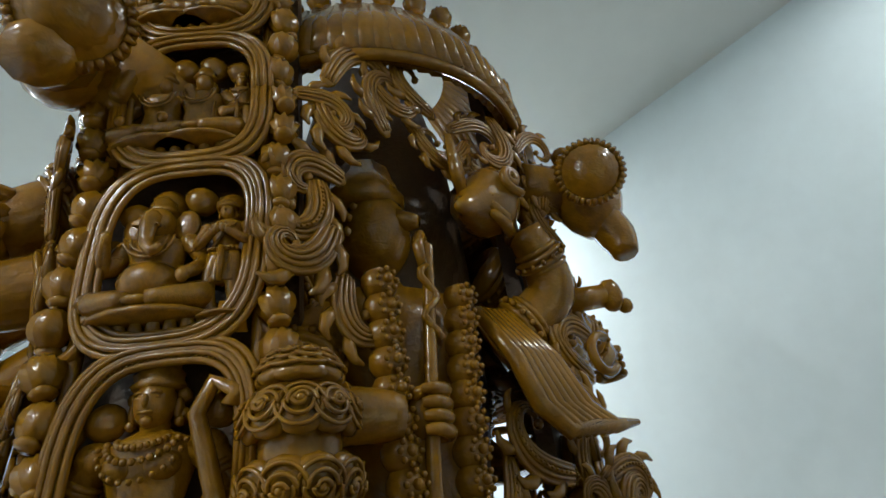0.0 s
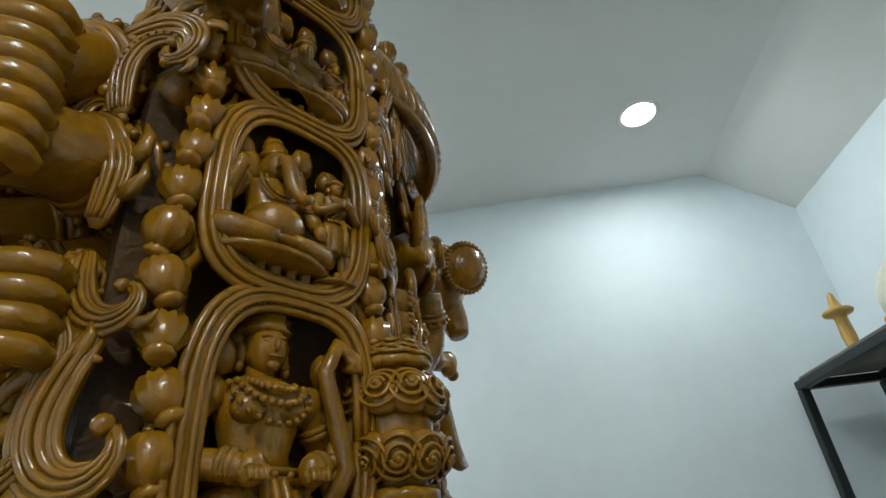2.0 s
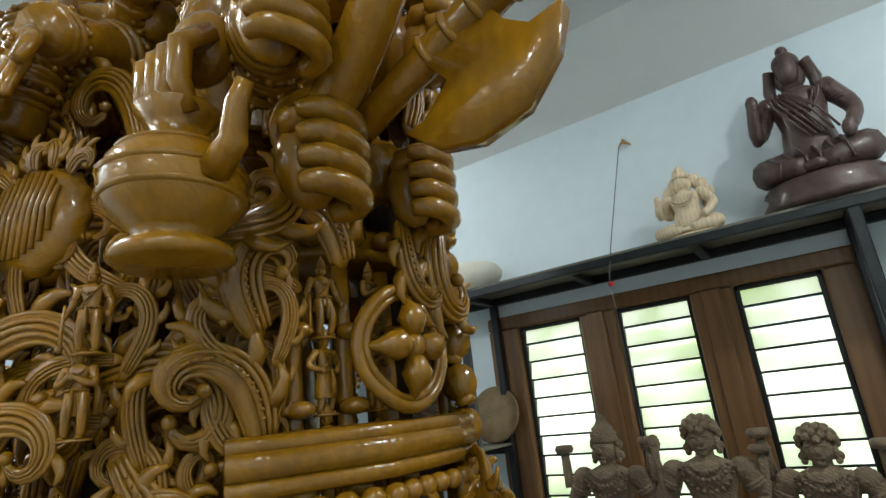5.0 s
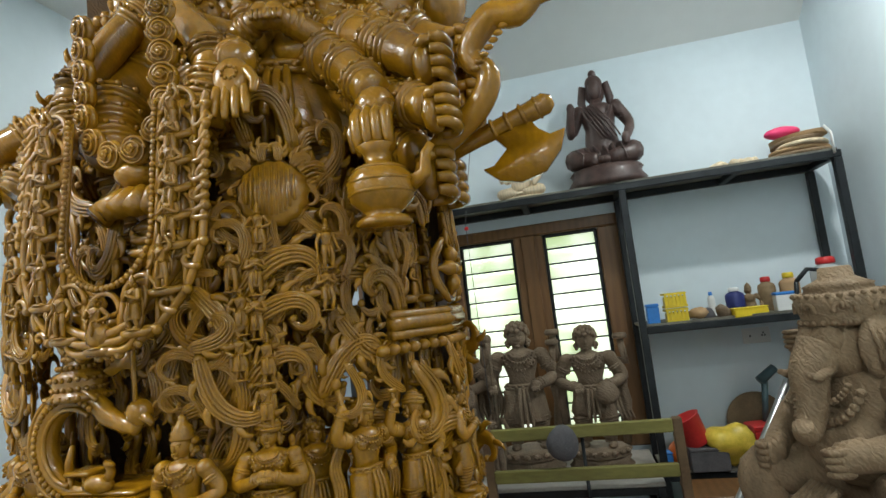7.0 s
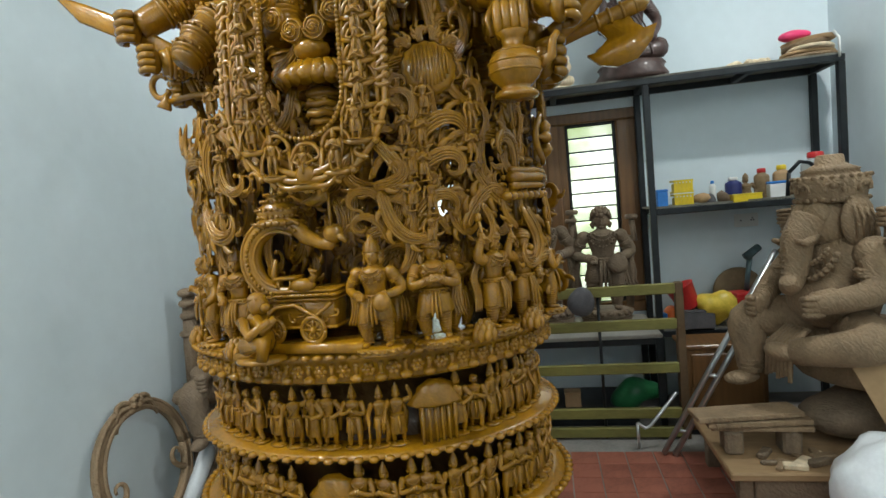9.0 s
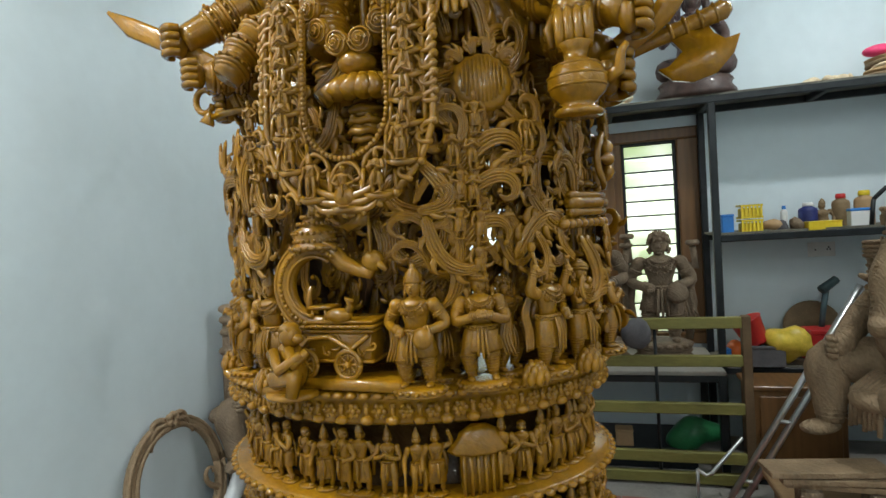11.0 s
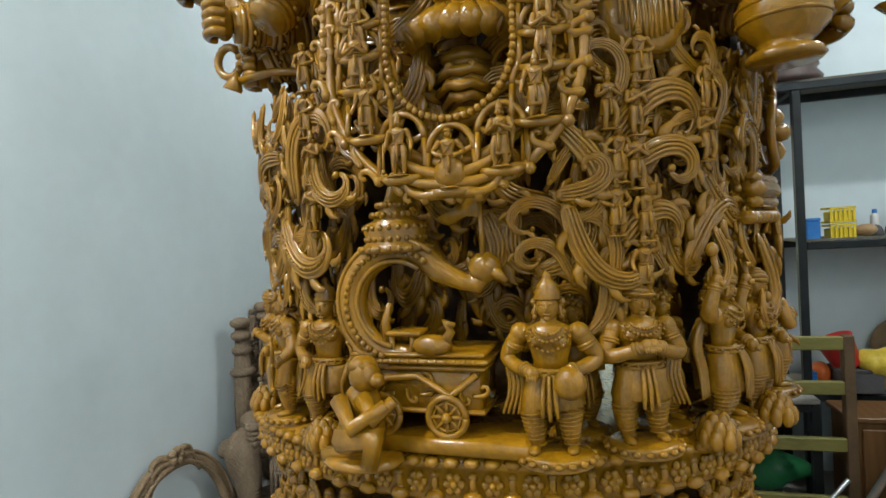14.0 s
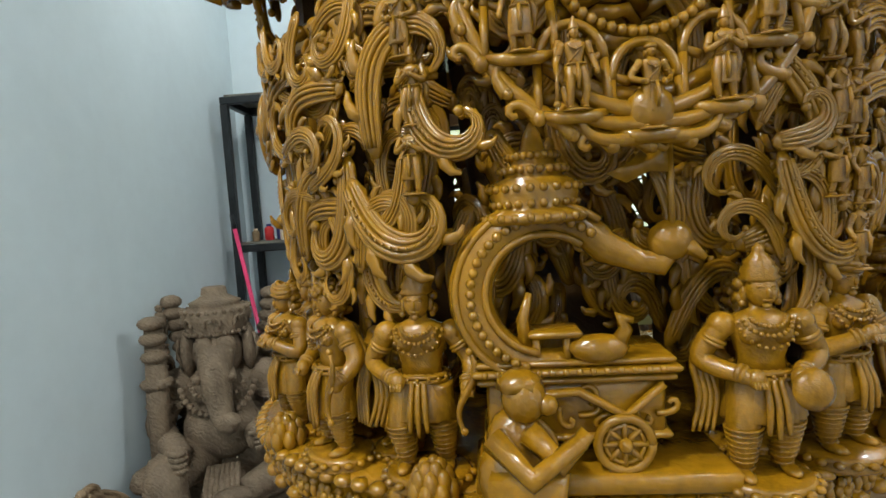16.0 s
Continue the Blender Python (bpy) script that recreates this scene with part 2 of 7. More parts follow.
box(s, (LEFT, FRONT, CEIL), (RIGHT, SLOPE_Y, CEIL + 0.15))
s.add([(x, y, z) for x in (LEFT, RIGHT) for y, z in ((SLOPE_Y, CEIL), (BACK, SLOPE_Z), (BACK, CEIL + 0.15), (SLOPE_Y, CEIL + 0.15))],
      [(0, 1, 5, 4), (1, 2, 6, 5), (2, 3, 7, 6), (3, 0, 4, 7), (0, 3, 2, 1), (4, 5, 6, 7)])
setting("ceiling", s, CEILM, "white plaster ceiling sloping down to the window wall", "ceiling")
floor = setting("floor", box(Shape(), (LEFT - 0.2, FRONT - 0.2, -0.1), (RIGHT + 0.2, BACK + 0.22, 0)), GROUT, "grey cement floor with a field of red tiles", "floor")
setting("ground", box(Shape(), (-60, BACK + 0.22, -0.5), (60, 90, -0.3)), material("garden_ground", (0.08, 0.10, 0.04), 0.9, 0, 0.4, 1.2), "green garden ground outside the window", "ground")
for lx, ly, lp in LAMPS:
    d = thing("ceiling_light", "round recessed white ceiling downlight, switched on", "ceiling light", "ceiling downlights", at=(lx, ly, CEIL))
    part("trim", lathe(Shape(), [(0.075, -0.001), (0.095, -0.004), (0.098, -0.001)], 28), WHITEP, d)
    part("diffuser", lathe(Shape(), [(0.0748, -0.001), (0.0748, -0.006), (0.06, -0.008)], 28), LAMPG, d)

# window with three louvred bays
win = thing("window_1", "brown teak window with three louvred glass bays", "window", kind="structure", at=(0, BACK, 0))
wx0, wx1, wz0, wz1 = WIN
bays = [(-0.31, 0.06), (0.25, 0.62), (0.81, 1.16)]
F0, F1 = -0.012, 0.12
fr = Shape()
box(fr, (wx0, F0, wz1 - 0.075), (wx1, F1, wz1), 0.008)
box(fr, (wx0, F0, wz0), (wx1, F1, wz0 + 0.075), 0.008)
part("window_frame", fr, FRAMEW, win, smooth=False)
edges = [wx0] + [v for b in bays for v in b] + [wx1]
for i in range(0, len(edges), 2):
    p = Shape()
    a, b = edges[i], edges[i + 1]
    box(p, (a, F0 + 0.003, wz0 + 0.075), (b, F1, wz1 - 0.075), 0.008)
    if 0 < i < 6:
        box(p, (a + 0.05, F0 - 0.016, wz0 + 0.075), (b - 0.05, F0 + 0.003, wz1 - 0.075), 0.006)
    part("mullion", p, FRAMEW, win, smooth=False)
BZ0, BZ1 = wz0 + 0.075, wz1 - 0.075
for a, b in bays:
    st = Shape()
    box(st, (a, 0.03, BZ0), (a + 0.022, 0.075, BZ1), 0.004)
    box(st, (b - 0.022, 0.03, BZ0), (b, 0.075, BZ1), 0.004)
    box(st, (a, 0.03, BZ1 - 0.022), (b, 0.075, BZ1), 0.004)
    part("louvre_channel", st, BLACK, win, "black metal louvre channel", smooth=False)
    n = 13
    for k in range(n):
        z = BZ0 + (BZ1 - BZ0) * (k + 0.5) / n
        h = (BZ1 - BZ0) / n
        sl = Shape()
        box(sl, (a + 0.022, -0.004, -h * 0.5), (b - 0.022, 0.002, h * 0.44))
        part("louvre", sl, GLASS_GLOW, win, smooth=False, m=pose(0, 0.055, z, -14))
        cl = box(Shape(), (a + 0.02, -0.006, -0.0055), (b - 0.02, 0.006, 0.0055))
        part("louvre_clip", cl, BLACK, win, "dark metal strip", smooth=False, m=pose(0, 0.036, z - h * 0.5))

# racks
RY0, RY1, RT = 1.70, 2.085, 2.165


def bar(parent, lo, hi, name="post", mat=None):
    return part(name, box(Shape(), lo, hi, 0.004), mat or BLACK, parent, smooth=False)


rack = thing("storage_rack", "tall black steel storage rack spanning over the window", "rack", at=(0, 0, 0))
P4 = 0.04
for x in (-1.42, -0.45, 1.285, 2.38):
    for y in (RY0, RY1 - P4):
        bar(rack, (x, y, 0), (x + P4, y + P4, RT - P4))
for y in (RY0, RY1 - P4):
    bar(rack, (-1.42, y, RT - P4), (2.42, y + P4, RT), "rail")
for x in (-1.42, -0.45, 0.15, 0.72, 1.285, 1.9, 2.38):
    bar(rack, (x, RY0 + P4, RT - P4), (x + P4, RY1 - P4, RT - 0.004), "cross_rail")
part("top_board", box(Shape(), (-1.40, RY0 + 0.02, RT + 0.002), (2.41, RY1, RT + 0.014)), SHELFB, rack, "grey top board", smooth=False)
for x0, x1, z in ((1.285, 2.42, 1.345), (-1.42, -0.41, 1.36), (-1.42, -0.41, 0.72), (1.285, 2.42, 0.56)):
    for y in (RY0 + 0.004, RY1 - P4 - 0.004):
        bar(rack, (x0 + P4, y, z - P4), (x1 - P4, y + P4 - 0.008, z), "rail")
    part("shelf", box(Shape(), (x0 + 0.01, RY0 + 0.01, z + 0.002), (x1 - 0.01, RY1, z + 0.014)), SHELFB, rack, "grey shelf board", smooth=False)

# ---- the carved sculpture ----
rng = random.Random(7)
sculpture = thing("carved_sculpture", "tall golden-brown varnished wooden sculpture with carved figures and scrolls", "sculpture")
CY, RA, RB = -0.10, 0.60, 0.45


def front(u, z, d=0.0):
    """A place on the oval front: u metres round from its middle, z up, d outwards."""
    w = u / 0.56
    ra = RA if u > 0 else 0.545
    return Vector(((ra + d) * math.sin(w), CY - (RB + d) * math.cos(w), z))


def facing(u):
    """Turn about z, in degrees, of a piece that faces out there."""
    w = u / 0.56
    return math.degrees(math.atan2(math.sin(w) * RB, math.cos(w) * RA))


PA, PU, PN = Vector((0.645, 0.008, 0)), Vector((-0.80, 0.60, 0)), Vector((0.60, 0.80, 0))


def panel(u, z, d=0.0):
    p = PA + PU * u + PN * d
    return Vector((p.x, p.y, z))


def panel_west(u, z, d=0.0):
    p = panel(u, z, d)
    return Vector((-p.x + 0.10, p.y - 0.02, z))


def side(u, z, d=0.0):
    return Vector((0.625 + d - 0.5 * max(0.0, -0.17 - u), u, z))


def side_west(u, z, d=0.0):
    return Vector((-0.55 - d * 0.6, u, z))


def niche(u, z, d=0.0):
    return Vector((u, 0.16 + d, z))


def add_part(name, s, mat=WOOD, parent=None, label="", m=None):
    return part(name, s, mat, parent or sculpture, label, True, m)


# pieces of carving
def curl_points(u, z, heading, length, turn, n=18, power=1.5):
    pts, h = [(u, z)], radians(heading)
    for i in range(n):
        f = (i + 0.5) / n
        u += math.cos(h) * length / n
        z += math.sin(h) * length / n
        h += radians(turn) / n * (power + 1) * f ** power
        pts.append((u, z))
    return pts


def flow(s, pts, radii, seg=8, n=4):
    """A tube through the points, rounded at the bends."""
    P = [Vector(p) for p in pts]
    row, rad = [], []
    for i in range(len(P) - 1):
        a, b = P[max(i - 1, 0)], P[min(i + 2, len(P) - 1)]
        for k in range(n):
            t = k / n
            h = [(-t + 2 * t * t - t ** 3) / 2, (2 - 5 * t * t + 3 * t ** 3) / 2, (t + 4 * t * t - 3 * t ** 3) / 2, (-t * t + t ** 3) / 2]
            row.append(a * h[0] + P[i] * h[1] + P[i + 1] * h[2] + b * h[3])
            rad.append(radii[i] * (1 - t) + radii[i + 1] * t)
    tube(s, row + [P[-1]], rad + [radii[-1]], seg)


def scroll(s, onto, u, z, heading, length, turn, w, d=0.0, strands=3, beads=False):
    """A carved acanthus lock: a broad grooved body that tapers into a curl, with leaf tips on its outer edge."""
    pts = curl_points(u, z, heading, length, turn, 22)
    n = len(pts)
    nrm = (onto(u, z, 1.0) - onto(u, z, 0.0)).normalized()
    sgn = 1 if turn > 0 else -1
    row, rad, out = [], [], []
    for i in range(n):
        a, b = pts[max(i - 1, 0)], pts[min(i + 1, n - 1)]
        q = math.hypot(b[0] - a[0], b[1] - a[1]) or 1
        f = i / (n - 1)
        r = w * (0.30 + 0.95 * math.sin(math.pi * min(1, 0.12 + 0.86 * f)) ** 0.9) * (1.12 - 0.42 * f)
        row.append(onto(pts[i][0], pts[i][1], d + w * 0.55 * math.sin(math.pi * f) + w * 0.3 * f))
        rad.append(r)
        out.append(((b[1] - a[1]) / q * sgn, -(b[0] - a[0]) / q * sgn, (b[0] - a[0]) / q, (b[1] - a[1]) / q))
    rad[-1] *= 0.7
    rad[0] *= 0.5
    tube(s, row, [r * 0.62 for r in rad], 8, flat=2.5, up=nrm)
    for o, cut, hi in ((-1.28, 4, 0.25), (-0.62, 2, 0.55), (0.0, 1, 0.68), (0.62, 2, 0.55), (1.28, 4, 0.25)):
        line, thin = [], []
        for i in range(1, n - cut):
            ox, oz, tx, tz = out[i]
            v = onto(pts[i][0] + ox * o * rad[i], pts[i][1] + oz * o * rad[i], d) - onto(pts[i][0], pts[i][1], d)
            line.append(row[i] + v + nrm * (rad[i] * hi))
            thin.append(rad[i] * 0.30)
        thin[-1] *= 0.4
        tube(s, line, thin, 6)
    ball(s, row[-1] + nrm * w * 0.2, w * 0.75, 8, 6)
    for i in (4, 8, 12, 16)[: strands + 1]:
        ox, oz, tx, tz = out[i]
        r = rad[i]
        p0 = pts[i]
        leaf = []
        for f, o, t in ((0, 1.1, 0), (0.3, 2.1, 0.8), (0.6, 2.7, 2.0), (1, 2.5, 3.2)):
            leaf.append(onto(p0[0] + (ox * o + tx * t) * r, p0[1] + (oz * o + tz * t) * r, d + w * (0.5 + 0.5 * f)))
        tube(s, leaf, [r * 0.55, r * 0.62, r * 0.42, r * 0.14], 7, flat=1.4, up=nrm)
    if beads:
        for i in range(3, n - 5):
            ball(s, row[i] + nrm * (rad[i] * 1.05), w * 0.22, 6, 4)
    return s


def figure(h, seed, mass=1.0, crown=True, kneel=False):
    """A small standing carved figure, facing -y, one plain mesh."""
    r = random.Random(seed)
    s = Shape()
    g = mass
    lathe(s, [(0.17 * h, 0), (0.19 * h, 0.012 * h), (0.15 * h, 0.035 * h)], 12, sy=0.8)
    sway = r.uniform(-0.03, 0.03) * h
    for k in (-1, 1):
        step = r.uniform(-0.04, 0.04)
        flow(s, [(k * 0.06 * h, 0, 0.50 * h), (k * 0.085 * h + sway, (-0.04 + step) * h, 0.28 * h), (k * 0.085 * h, step * h, 0.05 * h)], [0.075 * h * g, 0.056 * h * g, 0.038 * h * g], 8)
        ball(s, (k * 0.09 * h, (-0.035 + step) * h, 0.045 * h), (0.035 * h, 0.065 * h, 0.025 * h), 8, 5)
        for zz in (0.08, 0.11):
            lathe(s, [(0.045 * h * g, zz * h), (0.05 * h * g, (zz + 0.008) * h), (0.045 * h * g, (zz + 0.016) * h)], 8, (k * 0.085 * h, step * h, 0))
    low = r.choice((0.2, 0.26, 0.34))
    lathe(s, [(0.15 * h * g, low * h), (0.155 * h * g, (low + 0.02) * h), (0.135 * h * g, 0.42 * h), (0.115 * h * g, 0.52 * h), (0.10 * h * g, 0.55 * h)], 26, sy=0.72, ridge=0.2)
    lathe(s, [(0.112 * h * g, 0.515 * h), (0.128 * h * g, 0.53 * h), (0.112 * h * g, 0.55 * h)], 12, sy=0.75)
    lathe(s, [(0.10 * h * g, 0.50 * h), (0.088 * h * g, 0.58 * h), (0.115 * h * g, 0.68 * h), (0.135 * h * g, 0.75 * h), (0.10 * h * g, 0.79 * h), (0.042 * h, 0.81 * h), (0.04 * h, 0.85 * h)], 12, sy=0.66)
    tube(s, [(0.09 * h * math.cos(a), -0.085 * h + 0.012 * h * math.cos(a * 2), 0.755 * h - 0.06 * h * math.sin(a)) for a in [math.pi * i / 8 for i in range(9)]], 0.012 * h, 5)
    tube(s, [(0.11 * h, -0.03 * h, 0.77 * h), (0.02 * h, -0.10 * h, 0.66 * h), (-0.09 * h, -0.06 * h, 0.54 * h)], 0.012 * h, 5)
    for j in range(9):
        ball(s, ((j - 4) * 0.026 * h, -0.088 * h * g + 0.004 * h * (j - 4) ** 2 * 0.35, 0.532 * h), 0.015 * h, 6, 4)
    tube(s, [(0, -0.115 * h * g, 0.53 * h), (0.01 * h, -0.135 * h * g, 0.40 * h), (0, -0.125 * h * g, 0.24 * h)], [0.02 * h, 0.032 * h, 0.022 * h], 8, ridge=0.25)
    ball(s, (0, -0.10 * h, 0.69 * h), (0.022 * h, 0.012 * h, 0.026 * h), 8, 5)
    style = r.randrange(5)
    for k in (-1, 1):
        sh = Vector((k * 0.15 * h * g, 0, 0.745 * h))
        if style == 0 or (style == 3 and k == 1):
            el, ha = Vector((k * 0.24 * h, 0.02 * h, 0.60 * h)), Vector((k * 0.11 * h, -0.09 * h, 0.53 * h))
        elif style == 1:
            el, ha = Vector((k * 0.19 * h, -0.05 * h, 0.59 * h)), Vector((k * 0.02 * h, -0.15 * h, 0.67 * h))
        elif style == 2 and k == 1:
            el, ha = Vector((k * 0.25 * h, -0.03 * h, 0.80 * h)), Vector((k * 0.2 * h, -0.06 * h, 0.98 * h))
        else:
            el, ha = Vector((k * 0.21 * h, 0.01 * h, 0.58 * h)), Vector((k * 0.23 * h, -0.08 * h, 0.44 * h))
        flow(s, [sh, el, ha], [0.05 * h * g, 0.042 * h * g, 0.03 * h], 9)
        ball(s, sh, 0.055 * h * g, 8, 5)
        ball(s, ha, (0.035 * h, 0.035 * h, 0.045 * h), 8, 5)
        mid = sh.lerp(el, 0.55)
        ball(s, el.lerp(ha, 0.78), (0.045 * h, 0.045 * h, 0.016 * h), 8, 4)
        ball(s, mid, (0.055 * h * g, 0.055 * h * g, 0.02 * h), 8, 4)
        if style in (3, 4) and k == -1:
            tube(s, [ha + Vector((0, -0.02 * h, 0.12 * h)), ha + Vector((k * 0.02 * h, -0.03 * h, -0.38 * h))], [0.016 * h, 0.028 * h], 7)
            ball(s, ha + Vector((k * 0.02 * h, -0.03 * h, -0.36 * h)), 0.045 * h, 8, 5)
    ball(s, (0, -0.012 * h, 0.885 * h), (0.058 * h, 0.062 * h, 0.07 * h), 10, 7)
    ball(s, (0, 0.03 * h, 0.87 * h), (0.075 * h, 0.05 * h, 0.075 * h), 14, 6, ribs=0.2)
    ball(s, (0, -0.075 * h, 0.878 * h), (0.010 * h, 0.014 * h, 0.018 * h), 6, 4)
    for k in (-1, 1):
        ball(s, (k * 0.063 * h, 0, 0.865 * h), (0.015 * h, 0.02 * h, 0.035 * h), 6, 4)
    if crown:
        lathe(s, [(0.068 * h, 0.92 * h), (0.075 * h, 0.935 * h), (0.06 * h, 0.955 * h), (0.055 * h, 0.99 * h), (0.035 * h, 1.03 * h), (0.02 * h, 1.05 * h), (0.022 * h, 1.065 * h), (0.004 * h, 1.085 * h)], 16, ridge=0.16)
    else:
        lathe(s, [(0.08 * h, 0.915 * h), (0.085 * h, 0.93 * h), (0.06 * h, 0.965 * h), (0.02 * h, 0.985 * h)], 12, ridge=0.08)
    tube(s, [(0.10 * h, 0.06 * h, 0.76 * h), (0.17 * h, 0.08 * h, 0.5 * h), (0.15 * h, 0.07 * h, 0.26 * h)], [0.02 * h, 0.045 * h, 0.03 * h], 6, flat=0.5)
    return s


def seated(h, seed, trunk=False, crown=True):
    """A seated carved figure, facing -y; trunk: elephant-headed."""
    r = random.Random(seed)
    s = Shape()
    lathe(s, [(0.40 * h, 0), (0.43 * h, 0.02 * h), (0.40 * h, 0.05 * h), (0.34 * h, 0.07 * h)], 16, sy=0.65)
    for k in (-1, 1):
        flow(s, [(k * 0.13 * h, 0, 0.18 * h), (k * 0.36 * h, -0.10 * h, 0.15 * h), (k * 0.06 * h, -0.22 * h, 0.11 * h)], [0.11 * h, 0.095 * h, 0.055 * h], 9)
        ball(s, (k * 0.02 * h, -0.23 * h, 0.10 * h), (0.08 * h, 0.05 * h, 0.035 * h), 8, 5)
        sh = Vector((k * 0.22 * h, 0, 0.60 * h))
        up = r.random() < 0.5
        el = Vector((k * 0.34 * h, -0.04 * h, 0.42 * h))
        ha = Vector((k * 0.30 * h, -0.16 * h, 0.62 * h)) if up else Vector((k * 0.27 * h, -0.2 * h, 0.26 * h))
        flow(s, [sh, el, ha], [0.075 * h, 0.06 * h, 0.042 * h], 10)
        ball(s, sh, 0.08 * h, 8, 5)
        ball(s, ha, (0.05 * h, 0.04 * h, 0.06 * h), 8, 5)
        for f in (0.45, 0.55):
            ball(s, sh.lerp(el, f), (0.078 * h, 0.078 * h, 0.018 * h), 8, 4)
    lathe(s, [(0.17 * h, 0.12 * h), (0.205 * h, 0.22 * h), (0.19 * h, 0.33 * h), (0.17 * h, 0.42 * h), (0.20 * h, 0.54 * h), (0.20 * h, 0.60 * h), (0.12 * h, 0.655 * h), (0.065 * h, 0.67 * h), (0.06 * h, 0.72 * h)], 14, sy=0.75)
    if trunk:
        ball(s, (0, -0.06 * h, 0.27 * h), (0.21 * h, 0.19 * h, 0.17 * h), 12, 8)
        ball(s, (0, -0.05 * h, 0.76 * h), (0.12 * h, 0.13 * h, 0.13 * h), 12, 8)
        flow(s, [(0, -0.15 * h, 0.76 * h), (0.01 * h, -0.21 * h, 0.64 * h), (0.03 * h, -0.24 * h, 0.50 * h), (0.09 * h, -0.27 * h, 0.42 * h), (0.14 * h, -0.27 * h, 0.46 * h)], [0.07 * h, 0.06 * h, 0.048 * h, 0.038 * h, 0.03 * h], 9)
        for k in (-1, 1):
            ball(s, (k * 0.18 * h, 0, 0.76 * h), (0.10 * h, 0.03 * h, 0.13 * h), 10, 6)
            tube(s, [(k * 0.06 * h, -0.16 * h, 0.68 * h), (k * 0.08 * h, -0.24 * h, 0.65 * h)], [0.018 * h, 0.008 * h], 6)
    else:
        ball(s, (0, -0.02 * h, 0.80 * h), (0.085 * h, 0.09 * h, 0.105 * h), 12, 8)
        ball(s, (0, 0.04 * h, 0.78 * h), (0.12 * h, 0.07 * h, 0.12 * h), 10, 6)
    if crown:
        lathe(s, [(0.105 * h, 0.85 * h), (0.12 * h, 0.875 * h), (0.10 * h, 0.90 * h), (0.095 * h, 0.95 * h), (0.06 * h, 1.0 * h), (0.03 * h, 1.03 * h), (0.005 * h, 1.06 * h)], 14, ridge=0.06)
    else:
        ball(s, (0, 0.01 * h, 0.86 * h), (0.105 * h, 0.10 * h, 0.085 * h), 18, 9, ribs=0.06)
        ball(s, (0, 0.02 * h, 0.955 * h), (0.05 * h, 0.05 * h, 0.045 * h), 14, 8, ribs=0.08)
    for q in (0.13, 0.17):
        tube(s, [(q * h * math.cos(a), -0.15 * h, 0.60 * h - q * 0.9 * h * math.sin(a)) for a in [math.pi * i / 8 for i in range(9)]], 0.012 * h, 5)
    return s


def fist(s, at, m, r):
    """A closed carved fist of size r: palm, four curled fingers, thumb."""
    at = Vector(at)
    ball(s, at, (r * 0.72, r * 0.55, r * 0.95), 10, 7, m)
    for k in range(4):
        z = (1.5 - k) * 0.5 * r
        pts = [(0.75 * r, 0.15 * r, z), (0.85 * r, -0.42 * r, z), (0.35 * r, -0.80 * r, z * 0.98), (-0.35 * r, -0.78 * r, z * 0.95), (-0.62 * r, -0.45 * r, z * 0.95)]
        flow(s, [at + m @ Vector(p) for p in pts], [0.27 * r, 0.28 * r, 0.27 * r, 0.25 * r, 0.18 * r], 9)
    pts = [(-0.25 * r, 0.2 * r, 0.55 * r), (-0.62 * r, -0.25 * r, 0.62 * r), (-0.35 * r, -0.72 * r, 0.75 * r)]
    tube(s, [at + m @ Vector(p) for p in pts], [0.28 * r, 0.25 * r, 0.17 * r], 8)
    return s


def limb(pts, radii, bands=(0.25, 0.8)):
    """A rounded arm or leg with carved ring bands."""
    s = Shape()
    P = [Vector(p) for p in pts]
    fine, rad = [], []
    n = len(P)
    for i in range(n - 1):
        a, b = P[max(i - 1, 0)], P[min(i + 2, n - 1)]
        for k in range(6):
            t = k / 6
            h = [(-t + 2 * t * t - t ** 3) / 2, (2 - 5 * t * t + 3 * t ** 3) / 2, (t + 4 * t * t - 3 * t ** 3) / 2, (-t * t + t ** 3) / 2]
            fine.append(a * h[0] + P[i] * h[1] + P[i + 1] * h[2] + b * h[3])
            rad.append(radii[i] * (1 - t) + radii[i + 1] * t)
    fine.append(P[-1])
    rad.append(radii[-1])
    tube(s, fine, rad, 14)
    for f in bands:
        i = min(int(f * (len(fine) - 1)), len(fine) - 2)
        d = (fine[i + 1] - fine[i]).normalized()
        for k, q in ((-0.022, 1.10), (-0.008, 1.2), (0.008, 1.2), (0.022, 1.1)):
            c = fine[i] + d * k
            tube(s, [c - d * 0.006, c, c + d * 0.006], [rad[i] * (q - 0.08), rad[i] * q, rad[i] * (q - 0.08)], 14)
        side_v = d.orthogonal().normalized()
        for j in range(14):
            v = Matrix.Rotation(2 * math.pi * j / 14, 3, d) @ side_v
            ball(s, fine[i] + v * rad[i] * 1.2, rad[i] * 0.13, 6, 4)
    return s


def rose(s, c, m, r):
    """A carved rose: nested rolled petals on a disc facing local -y."""
    c = Vector(c)
    ball(s, c, (r * 0.95, r * 0.45, r * 0.95), 12, 6, m)
    for q, n in ((0.85, 26), (0.55, 18), (0.28, 12)):
        for st in (0, math.pi):
            pts = [c + m @ Vector((r * (q - 0.16 * i / n) * math.cos(st + 3.6 * i / n), -r * (0.30 + 0.55 * (1 - q)), r * (q - 0.16 * i / n) * math.sin(st + 3.6 * i / n))) for i in range(n)]
            tube(s, pts, [r * 0.09] * (n - 1) + [r * 0.04], 5)
    ball(s, c + m @ Vector((0, -r * 0.68, 0)), r * 0.16, 8, 5)
    return s


